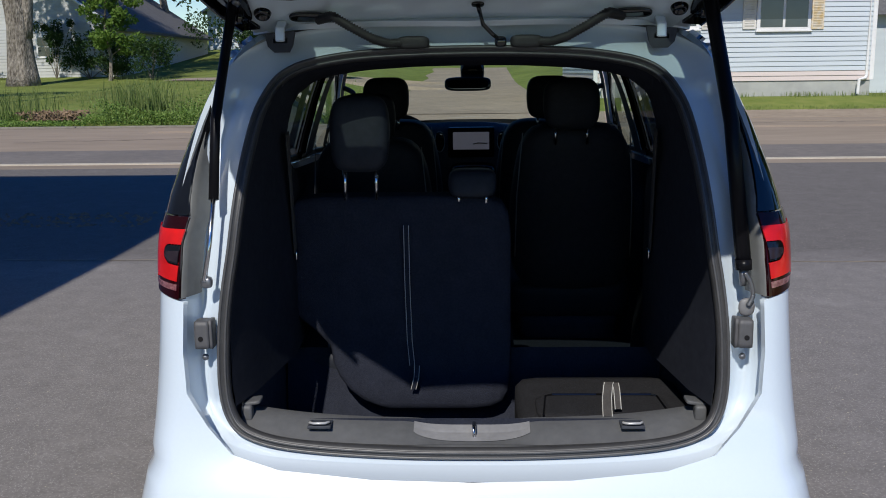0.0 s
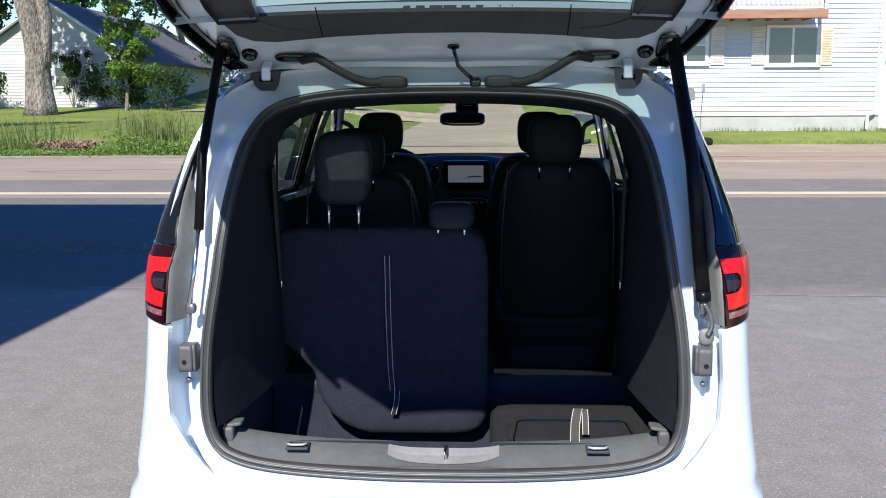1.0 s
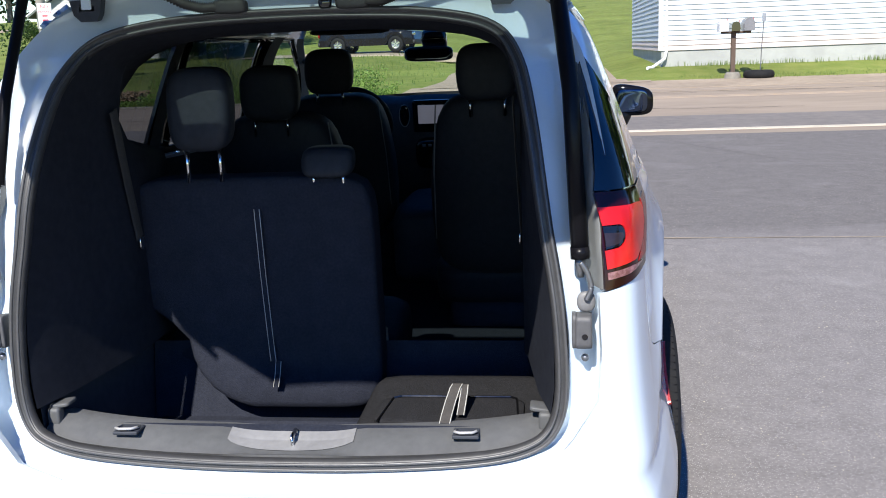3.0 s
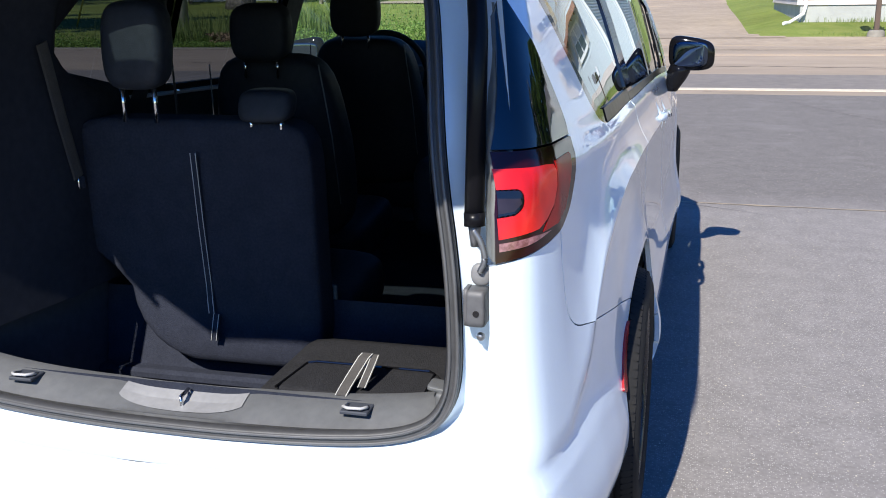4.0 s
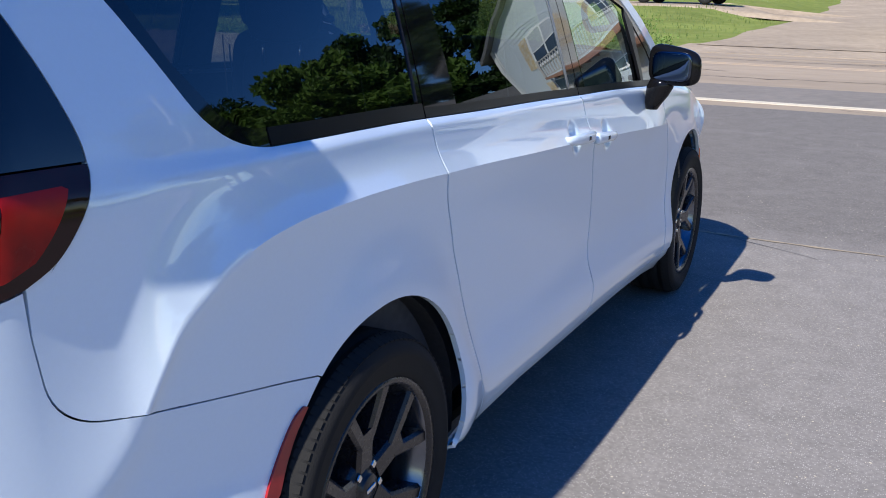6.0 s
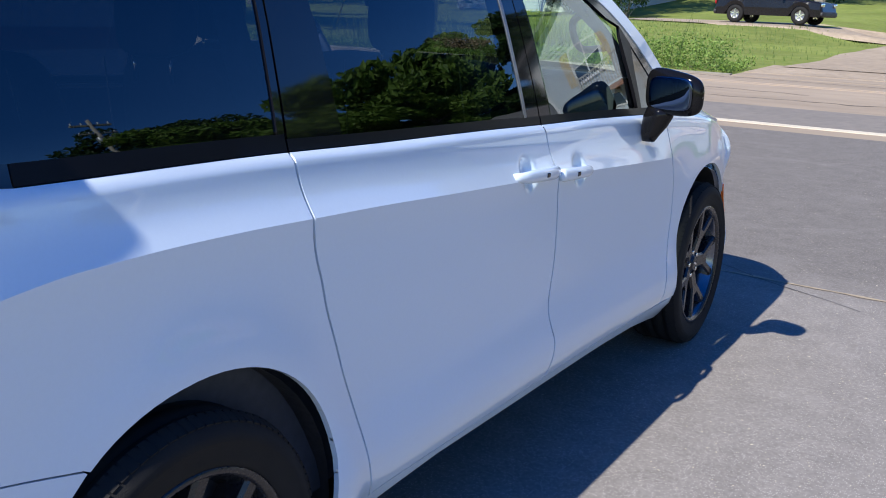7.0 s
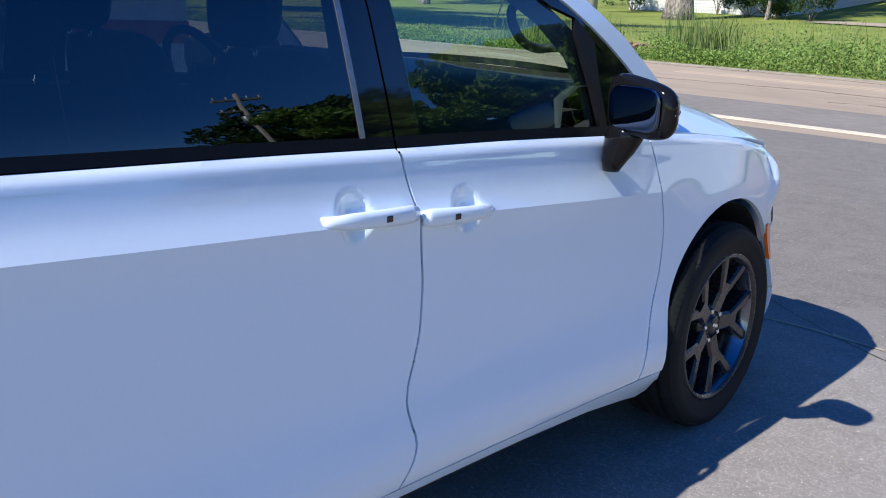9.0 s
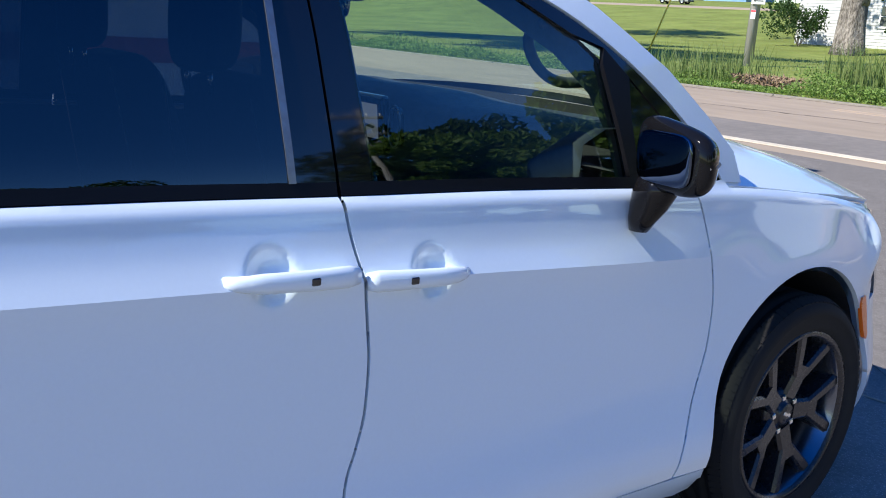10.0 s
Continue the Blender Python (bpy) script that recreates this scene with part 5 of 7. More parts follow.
for x in (-0.42, 0.375):
    st = seat(x, 1.62, 0.47, "front_seat", "black leather front seat", 0.53)
    headrest(st, x, 1.50, 1.408, 0.225, 0.20, 0.10, 8, True, 0.05)

# seat belts, grab handle, inner pillar trims near the opening
for s in (1, -1):
    sbelt = part("seat_belt", tube([(s * 0.515, -0.50, 1.37), (s * 0.52, -0.45, 1.18), (s * 0.525, -0.40, 1.015)], 0.02, 8, flat=(0.003, 0.022), up=Vector((0, 1, 0))), STRAP, car, "dark seat belt webbing")
    part("belt_tongue", softbox(0.008, 0.03, 0.035, 4, 3, pose(s * 0.522, -0.395, 1.0)), CHROME, sbelt, smooth=True)
    # trim inside the rear pillar, from the seal forward to the side window
    rows = []
    for z in np.linspace(0.70, 1.575, 16):
        y0 = open_y(z) + 0.012
        x0 = min(max(float(np.interp(z, [q[1] for q in OPEN_X[5:]], [q[0] for q in OPEN_X[5:]])) - 0.03, 0.40), 0.61)
        xi = min(x0 - 0.02, 0.53)
        up_ = min(max((z - 1.22) / 0.08, 0.0), 1.0)
        ya = max(-0.455, y0 + 0.10)
        yb, yc = ya + 0.03 + 0.20 * (1 - up_), ya + 0.06 + 0.36 * (1 - up_)
        rows.append([Vector((s * a, b, z)) for a, b in ((x0, y0), (x0 * 0.6 + xi * 0.4, y0 * 0.7 + ya * 0.3), (xi + 0.01, ya - 0.03), (xi, ya), (xi + 0.008, yb), (xi + 0.05, yc), (xi + 0.12, yc + 0.02))])
    part("pillar_trim", loft(rows), PILLARTRIM, car, smooth=True)
    part("seat_belt", tube([(s * 0.70, 0.40, 1.5), (s * 0.72, 0.45, 1.2), (s * 0.74, 0.5, 0.9)], 0.02, 6, flat=(0.002, 0.023)), SEATFAB, car, "dark seat belt webbing")
    part("coat_hook", softbox(0.014, 0.03, 0.022, 4, 3, pose(s * 0.60, -0.20, 1.50)), GREYPLASTIC, car, smooth=True)

# ---- dashboard ----
rows = []
for x in np.linspace(-0.82, 0.82, 25):
    k = 0.04 * math.cos(x / 0.82 * math.pi / 2)
    hump = 0.035 * math.exp(-(((x + 0.40) / 0.2) ** 2))
    hump += 0.028 * math.exp(-(((x + 0.01) / 0.19) ** 4))
    rows.append([Vector((x, 2.80, 1.10)), Vector((x, 2.66, 1.205)), Vector((x, 2.5, 1.226 + hump * 0.5)), Vector((x, 2.30 - k, 1.224 + hump)), Vector((x, 2.23 - k, 1.19 + hump * 0.7)), Vector((x, 2.22 - k, 1.0)), Vector((x, 2.24 - k, 0.80)), Vector((x, 2.35, 0.62)), Vector((x, 2.45, 0.5))])
dash = part("dashboard", loft(rows), DARKTRIM, car, "dark dashboard with a centre screen", smooth=True)
part("screen_bezel", box_bm(-0.13, 0.13, -0.012, 0.012, -0.085, 0.085, 0.008, 2, pose(-0.01, 2.17, 1.145, 6)), BLACKGLOSS, dash)
scr = part("touch_screen", box_bm(-0.101, 0.101, -0.003, 0.003, -0.042, 0.056, 0.002, 1, pose(-0.01, 2.156, 1.147, 6)), SCREEN, dash, "lit centre touch screen")
part("screen_picture", tube([(-0.0, 2.1505, 1.135), (0.03, 2.150, 1.142), (0.08, 2.150, 1.138)], 0.004, 6), GREYPLASTIC, dash)
for k in (-1, 1):
    part("air_vent", softbox(0.05, 0.02, 0.11, 5, 4, pose(k * 0.175 - 0.01, 2.172, 1.15, 6)), BLACKGLOSS, dash, smooth=True)
    part("vent_ring", tube([(k * 0.175 - 0.01 + 0.028 * math.cos(q), 2.162, 1.15 + 0.058 * math.sin(q)) for q in np.linspace(0, 2 * math.pi, 20)[:-1]], 0.0025, 6, closed=True), STEEL, dash)
cn = part("console_panel", softbox(0.26, 0.10, 0.16, 5, 5, pose(0.0, 2.17, 0.95, 12)), BLACKGLOSS, dash, smooth=True)
for i in range(6):
    part("console_knob", softbox(0.02, 0.02, 0.014, 3, 3, pose(-0.08 + 0.032 * i, 2.112, 0.995, 12)), GREYPLASTIC, cn, smooth=True)
part("floor_console", softbox(0.30, 0.8, 0.36, 7, 6, pose(0.0, 1.75, 0.60)), DARKTRIM, car, "dark centre floor console", smooth=True)
ring = [Vector((-0.40 + 0.185 * math.cos(q), 1.90 - 0.07 * math.sin(q), 1.14 + 0.17 * math.sin(q))) for q in np.linspace(0, 2 * math.pi, 33)[:-1]]
sw = part("steering_wheel", tube(ring, 0.015, 10, closed=True), SEATFAB, car, "black leather steering wheel", smooth=True)
part("wheel_boss", softbox(0.16, 0.06, 0.12, 4, 5, pose(-0.40, 1.92, 1.14, 24)), DARKTRIM, sw, smooth=True)
for a in (0, 180, 270):
    q = radians(a)
    part("wheel_spoke", tube([(-0.40, 1.92, 1.14), (-0.40 + 0.18 * math.cos(q), 1.90 - 0.07 * math.sin(q), 1.14 + 0.165 * math.sin(q))], 0.016, 8), GREYPLASTIC, sw, smooth=True)
part("steering_column", tube([(-0.40, 1.93, 1.14), (-0.40, 2.25, 1.03)], 0.04, 10), DARKTRIM, sw, smooth=True)
mr = part("rear_view_mirror", softbox(0.25, 0.05, 0.075, 4, 6, pose(-0.025, 2.03, 1.468, -6)), BLACKGLOSS, car, "black rear-view mirror", smooth=True)
part("mirror_glass", softbox(0.225, 0.006, 0.058, 5, 5, pose(-0.025, 2.003, 1.466, -6)), MIRROR, mr, smooth=True)
part("mirror_mount", softbox(0.13, 0.12, 0.07, 5, 5, pose(0.0, 2.09, 1.535, -30)), BLACKGLOSS, mr, smooth=True)
for k in (-1, 1):
    part("sun_visor", softbox(0.40, 0.14, 0.02, 6, 4, pose(k * 0.40, 1.93, 1.60, 14)), HEADLINER, car, "folded sun visor", smooth=True)
    ring = [Vector((k * x, y, z)) for x, y, z in ((0.72, 2.165, 1.455), (0.665, 2.172, 1.43), (0.655, 2.186, 1.398), (0.655, 2.215, 1.357), (0.655, 2.26, 1.328), (0.655, 2.315, 1.316), (0.665, 2.37, 1.32), (0.72, 2.41, 1.33))]
    for _ in range(2):
        ring = [ring[0]] + [a.lerp(b, q) for a, b in zip(ring, ring[1:]) for q in (0.25, 0.75)] + [ring[-1]]
    part("grab_handle", tube(ring, 0.0135, 8), DARKTRIM, car, "dark pillar grab handle", smooth=True)

# ---- raised tailgate, hinged at the rear of the roof ----
gate_w = smoothed([(0.0, 0.585), (0.06, 0.635), (0.2, 0.70), (0.35, 0.735), (0.6, 0.738), (0.8, 0.73), (0.9, 0.72), (0.98, 0.69), (1.05, 0.655), (1.12, 0.58), (1.2, 0.44)])
gate_tilt = smoothed([(0.0, 33), (0.40, 33), (0.50, 20), (0.62, -8), (0.75, -17), (1.2, -20)])
gate_line = [(-0.53, 1.662)]
for i in range(130):
    a = radians(gate_tilt(i * 0.01))
    gate_line.append((gate_line[-1][0] - 0.01 * math.cos(a), gate_line[-1][1] + 0.01 * math.sin(a)))


def gate_at(x, v, out):
    """A place on the open gate: v runs from the hinge to its lower edge, out is the height over the inner face."""
    i = min(max(v, 0.0) / 0.01, 128.99)
    j = int(i)
    y = gate_line[j][0] + (gate_line[j + 1][0] - gate_line[j][0]) * (i - j)
    z = gate_line[j][1] + (gate_line[j + 1][1] - gate_line[j][1]) * (i - j)
    a = radians(gate_tilt(v))
    k = abs(x) / gate_w(v)
    drop = 0.022 * k**2.2
    return Vector((x, y + out * math.sin(a) - (v if v < 0 else 0), z + out * math.cos(a) - drop))


def gate_out(x, v):
    k = abs(x) / gate_w(v)
    return gate_at(x, v, 0.026 + 0.045 * min(max((v - 0.6) / 0.2, 0.0), 1.0) - 0.02 * k**4)


def gate_in(depth):
    return lambda x, v: gate_at(x, v, -depth)


def band(f, v0, v1, k, n=13):
    return [(f(v) * 1.0 - k, v) for v in np.linspace(v0, v1, n)] + [(-f(v) + k, v) for v in np.linspace(v1, v0, n)]


def round_window(outline, place, cell, lip, wx=0.485, v0=0.252, v1=0.66):
    """A gate panel with the rear window's opening left out."""
    mid_ = clip_half(clip_half(outline, 1, v0, True), 1, v1, False)
    pieces = [clip_half(outline, 1, v0, False), clip_half(outline, 1, v1, True), clip_half(mid_, 0, wx, True), clip_half(mid_, 0, -wx, False)]
    return joined(*[panel(o, place, cell, lip) for o in pieces])


gate = part("tailgate", round_window(band(gate_w, 0.0, 1.2, 0.0), gate_out, 0.05, 0.03), PAINT, car, "raised white tailgate", smooth=False)
part("gate_frame", round_window(band(gate_w, 0.004, 1.19, 0.045), gate_in(0.0), 0.04, 0.02), PAINT, gate)
part("rear_window", panel([(0.49, 0.247), (0.49, 0.665), (-0.49, 0.665), (-0.49, 0.247)], gate_in(-0.02), 0.05, 0.0), REARGLASS, gate, "tinted rear window of the tailgate")
tr = [(0.40, 0.146), (0.46, 0.142), (0.52, 0.152), (0.56, 0.18), (0.585, 0.23), (0.61, 0.32), (0.63, 0.6), (0.63, 0.9), (0.56, 1.04), (0.42, 1.14), (-0.42, 1.14), (-0.56, 1.04), (-0.63, 0.9), (-0.63, 0.6), (-0.61, 0.32), (-0.585, 0.23), (-0.56, 0.18), (-0.52, 0.152), (-0.46, 0.142), (-0.40, 0.146), (-0.3, 0.154), (-0.1, 0.162), (0.1, 0.162), (0.3, 0.154)]
gt = part("gate_trim", round_window(tr, gate_in(0.012), 0.03, 0.02), GATETRIM, gate, "dark grey plastic inner trim of the tailgate")
for k in (-1, 1):
    seam = [gate_in(0.0125)(k * 0.33, v) for v in np.linspace(0.156, 0.28, 12)]
    part("trim_seam", tube(seam, 0.0016, 6), BLACKGLOSS, gt)
    fold_ = [gate_in(0.012)(k * (0.36 + 0.17 * math.sin(q)), 0.33 - 0.145 * math.cos(q)) for q in np.linspace(0.0, 1.2, 12)]
    part("trim_bead", tube(fold_, 0.004, 6), GATETRIM, gt, smooth=True)
    cupo = [(k * 0.28 + 0.10 * max(-1, min(1, 1.2 * math.cos(q))), 1.02 + 0.055 * math.sin(q)) for q in np.linspace(0, 2 * math.pi, 28)[:-1]]
    cp = part("pull_cup", panel(cupo, gate_in(0.024), 0.03, 0.004), BLACKGLOSS, gt, "black pull cup")
    part("cup_rim", tube([gate_in(0.027)(x, v) for x, v in cupo], 0.005, 6, closed=True), GATETRIM, cp, smooth=True)
    tilt = pose(0, 0, 0, 180 - 33)
    part("gate_bumper", lathe([(0.0, 0.004), (0.010, 0.004), (0.013, 0.010), (0.018, 0.011), (0.021, 0.006), (0.024, -0.004)], 20, "z"), BLACKGLOSS, gate, "black rubber gate stop", smooth=True, at=Matrix.Translation(gate_in(0.002)(k * 0.548, 0.085)) @ tilt)
    arm = [(k * 0.503, -0.535, 1.668), (k * 0.503, -0.575, 1.668), (k * 0.503, -0.602, 1.652), (k * 0.503, -0.604, 1.622)]
    hg = part("gate_hinge", joined(*[box_bm(-0.013, 0.013, -0.006, 0.006, -(Vector(b) - Vector(a)).length / 2 - 0.004, (Vector(b) - Vector(a)).length / 2 + 0.004, 0.003, 1, Matrix.Translation((Vector(a) + Vector(b)) / 2) @ (Vector(b) - Vector(a)).to_track_quat("Z", "Y").to_matrix().to_4x4()) for a, b in zip(arm, arm[1:])], box_bm(k * 0.503 - 0.022, k * 0.503 + 0.022, -0.606, -0.590, 1.612, 1.630, 0.003, 1)), PAINT, gate, "white painted gate hinge")
    part("hinge_pocket", ([(k * a, y, z) for y, e in ((-0.606, 0.0), (-0.575, 0.004)) for a, z in ((0.463 + e, 1.646 - e), (0.545 - e, 1.640 - e), (0.537 - e, 1.606 + e), (0.520 - e, 1.590 + e), (0.478 + e, 1.590 + e), (0.470 + e, 1.608))], [(0, 1, 2, 3, 4, 5)] + [(j, (j + 1) % 6, 6 + (j + 1) % 6, 6 + j) for j in range(6)]), DARKTRIM, hg, "black hinge pocket in the roof edge")
    # strut bracket with two bolt heads
    sb_ = part("strut_bracket", joined(softbox(0.05, 0.10, 0.012, 5, 3, Matrix.Translation(gate_in(0.008)(k * 0.598, 0.12)) @ tilt), softbox(0.03, 0.03, 0.034, 3, 3, Matrix.Translation(gate_in(0.02)(k * 0.608, 0.10)))), BLACKGLOSS, gate, "black strut ball bracket", smooth=True)
    for vv in (0.15, 0.175):
        part("bracket_bolt", lathe([(0.0, 0.008), (0.008, 0.008), (0.011, 0.004), (0.012, 0.0)], 12, "z"), STEEL, sb_, at=Matrix.Translation(gate_in(0.012)(k * 0.602, vv)) @ tilt)
    # black outer flank of the spoiler and its weather lip
    fl = [(k * (gate_w(v) - 0.046), v) for v in np.linspace(0.03, 1.1, 14)] + [(k * gate_w(v), v) for v in np.linspace(1.1, 0.03, 14)]
    part("gate_flank", panel(fl, gate_in(-0.004), 0.04, 0.012), BLACKGLOSS, gate, "gloss black flank of the tailgate")
    lip = [gate_in(0.008)(k * (gate_w(v) - 0.004), v) for v in np.linspace(0.035, 1.12, 16)]
    part("gate_lip", tube(lip, 0.008, 8), BLACKGLOSS, gate, smooth=True)
    # corrugated wiring sleeve from roof to gate
    pts = [Vector((k * 0.175, -0.592, 1.612)), Vector((k * 0.215, -0.60, 1.610)), Vector((k * 0.255, -0.612, 1.622)), Vector((k * 0.31, -0.625, 1.652)), Vector((k * 0.36, -0.622, 1.682)), gate_in(0.016)(k * 0.405, 0.062)]
    fine, rad = [], []
    for i in range(81):
        t = i / 80 * (len(pts) - 1)
        j = min(int(t), len(pts) - 2)
        fine.append(pts[j].lerp(pts[j + 1], t - j))
        rad.append(0.0115 + (0.0024 if i % 2 else -0.0016))
    sl = part("wiring_sleeve", tube(fine, rad, 10), TRIM, gate, "corrugated black wiring sleeve", smooth=True)
    part("sleeve_boot", softbox(0.085, 0.035, 0.034, 4, 5, pose(k * 0.15, -0.588, 1.612)), TRIM, sl, smooth=True)
    part("sleeve_boot", softbox(0.10, 0.035, 0.016, 3, 5, Matrix.Translation(gate_in(0.008)(k * 0.43, 0.066)) @ tilt), BLACKGLOSS, sl, smooth=True)
hose = part("washer_hose", tube([(0.075, -0.592, 1.62), (0.058, -0.60, 1.633), (0.035, -0.622, 1.655), (0.026, -0.628, 1.69), gate_in(0.006)(0.022, 0.085)], 0.0058, 8), BLACKGLOSS, gate, "black washer hose with a grommet", smooth=True)
part("hose_grommet", softbox(0.032, 0.024, 0.028, 3, 4, pose(0.082, -0.588, 1.612)), BLACKGLOSS, hose, smooth=True)
part("hose_grommet", softbox(0.034, 0.02, 0.008, 3, 4, Matrix.Translation(gate_in(0.003)(0.022, 0.088)) @ pose(0, 0, 0, -33)), BLACKGLOSS, hose, smooth=True)
lt = part("gate_latch", softbox(0.11, 0.05, 0.06, 5, 4, Matrix.Translation(gate_in(0.02)(0.0, 1.13))), BLACKGLOSS, gate, "gate latch with two bolts", smooth=True)
for k in (-1, 1):
    part("latch_bolt", softbox(0.02, 0.02, 0.016, 3, 3, Matrix.Translation(gate_in(0.048)(k * 0.022, 1.14))), CHROME, lt, smooth=True)


# ---- ground ----
rise = smoothed([(-60, 0.0), (4.0, 0.0), (8, 0.075), (12, 0.18), (20, 0.39), (30, 0.62), (45, 0.87), (60, 1.6), (75, 2.9), (90, 4.3), (140, 7.8), (400, 15.0)])


def lawn_up(x, y):
    """How far the ground stands over the road's level: lawns, and the bank before the white house."""
    up = 0.0
    if x > 3.2:
        k = min(max((y - 22.0) / 2.3, 0), 1)
        up = 0.24 * k * k * (3 - 2 * k)
    if -18 < x < -3.2:
        k = min(max((y - 27.0) / 14.0, 0), 1) * min(max((-3.4 - x) / 3.0, 0), 1) * min(max((x + 18.0) / 4.0, 0), 1)
        up = 0.50 * k * k * (3 - 2 * k) * min(max((75.0 - y) / 20.0, 0), 1)
    return up


def ground_z(x, y):
    return rise(y) + lawn_up(x, y)


xs = [-400, -250, -150, -100, -70] + list(np.arange(-50, 41, 2.0)) + [3.3, 3.6] + [60, 90, 150, 250, 400]
ys = [-300, -200, -120, -70, -40, -20, -10] + list(np.arange(-4, 34, 1.0)) + list(np.arange(34, 100, 4.0)) + [120, 160, 240, 400]
xs, ys = sorted(set(xs)), sorted(set(ys))
rows = [[Vector((x, y, ground_z(x, y) - (0.06 if y < 18.5 or (y < 19.2 and x > -3.3) else 0.0))) for x in xs] for y in ys]
tagged(part("ground", loft(rows), GRASS, smooth=True), "mown green lawn and rough grass", "ground", kind="structure")


def strip(name, x0, x1, y0, y1, material, lift, label, nx=24, ny=14, wave=0.0, category="road"):
    r = []
    for y in np.linspace(y0, y1, ny):
        r.append([Vector((x, y + wave * noise.noise(Vector((x * 0.35, y0, 1.3))), rise(y) + lift)) for x in np.linspace(x0, x1, nx)])
    lo = [[p + Vector((0, 0, -0.12)) for p in q] for q in (r[0], r[-1])]
    return tagged(part(name, loft([lo[0]] + r + [lo[1]]), material, smooth=False), label, category, kind="structure")


strip("driveway", -16, 16, -14, 11.0, ASPHALT, 0.0, "dark sealed asphalt driveway with pale specks", 34, 60, category="driveway")
strip("shoulder", -150, 150, 11.0, 11.5, ROADTAN, -0.002, "sandy shoulder strip along the road", 60, 4)
strip("road", -150, 150, 11.5, 13.6, ROADGREY, 0.0, "grey asphalt lane of the road", 60, 8)
strip("road_worn", -150, 150, 13.6, 18.6, ROADTAN, 0.001, "worn tan road surface", 80, 12)
strip("road_worn", -3.2, 150, 18.6, 19.6, ROADTAN, 0.008, "worn tan road surface", 60, 4)
strip("road_margin", -3.2, 150, 19.55, 22.2, GRAVEL, 0.016, "tan gravel margin beside the road", 60, 8, wave=0.15)
strip("edge_line", -150, 150, 11.47, 11.67, LINEWHITE, 0.006, "white edge line of the road", 200, 2)
strip("centre_line", -7.0, 150, 17.05, 17.15, LINEYELLOW, 0.006, "faded yellow centre line", 200, 2)
strip("centre_line", -7.0, 150, 17.30, 17.40, LINEYELLOW, 0.006, "faded yellow centre line", 200, 2)
# side drive going away between the lawns
rows = []
for y in np.linspace(21.7, 62, 42):
    wide_ = min(max((y - 38.6) / 1.2, 0.0), 1.0) * min(max((46.5 - y) / 2.0, 0.0), 1.0)
    a = -2.75 + 0.35 * noise.noise(Vector((0, y * 0.3, 0))) - 11.5 * wide_
    b = 3.0 + 0.25 * noise.noise(Vector((5, y * 0.4, 0)))
    rows.append([Vector((x, y, max(ground_z(x, y), rise(y)) + 0.03)) for x in (a + (b - a) * k / 12 for k in range(13))])
tagged(part("side_drive", loft(rows), GRAVEL), "tan gravel side drive between the lawns", "drive", kind="structure")
strip("far_drive", -125, -36, 96, 101, GRAVEL, 0.03, "tan gravel drive far across the lawn", 40, 6)
# kerb of the lawn across the road
kerb_y = 18.6
for i in range(14):
    x0 = -3.2 - 3.0 * (i + 1)
    part("kerbstone", box_bm(0.01, 2.99, 0, 0.16, -0.2, 0.035, 0.015, 2), KERB, at=Matrix.Translation((x0, kerb_y, rise(kerb_y) + 0.0)))
kerb = empty("kerb", "old concrete kerb along the lawn", "kerb", kind="structure")
for o in [o for o in scene.objects if o.name.startswith("kerbstone")]:
    o.parent = kerb


def ribbon(name, pts, w, material, label, lift=0.004, jag=0.3, category="crack"):
    """A thin uneven line lying on the ground."""
    fine = []
    for (x0, y0), (x1, y1) in zip(pts, pts[1:]):
        n = max(2, int(math.hypot(x1 - x0, y1 - y0) / 0.08))
        fine += [(x0 + (x1 - x0) * i / n, y0 + (y1 - y0) * i / n) for i in range(n)]
    r = []
    for i, (x, y) in enumerate(fine):
        k = noise.noise(Vector((x * 2.1, y * 2.1, 4.0))) * jag * 0.12
        ww = w * (0.35 + 0.9 * abs(noise.noise(Vector((x * 5, y * 5, 9.0)))))
        r.append([Vector((x - 0.0, y + k - ww, rise(y) + lift)), Vector((x, y + k + ww, rise(y) + lift))])
    return tagged(part(name, loft(r), material), label, category, kind="structure")


ribbon("seam_crack", [(-4.0, 4.62), (0.9, 4.47), (1.9, 4.41), (4.0, 4.36), (9.0, 4.2)], 0.022, CRACK, "sandy seam across the asphalt", jag=0.25)
# the first dark strip stands for an overhead wire's shadow; no wire is built
ribbon("dark_crack", [(1.1, 11.3), (1.9, 10.9), (2.5, 9.6), (3.1, 8.6), (4.0, 6.3), (4.6, 5.0)], 0.012, CRACKSHADE, "long dark crack in the asphalt", jag=0.1)
ribbon("dark_crack", [(0.2, 4.95), (0.9, 4.46), (1.6, 4.1)], 0.006, CRACKSHADE, "fine dark crack in the asphalt")
for pts in ([(9, 15.0), (10.2, 15.3), (11, 16.0), (13, 16.2)], [(7.3, 19.5), (8.2, 20.2), (10.0, 20.4)], [(0.5, 18.2), (2.5, 18.6), (6, 18.4)], [(-9, 15.2), (-4, 16.0), (-1, 15.7)], [(-3, 14.5), (2, 14.9), (5, 14.6)], [(-14, 18.3), (-6, 18.5), (0, 18.1), (9, 18.3)]):
    ribbon("road_crack", pts, 0.035, CRACKSHADE, "dark tar crack in the road", jag=1.5)

rng = np.random.default_rng(7)


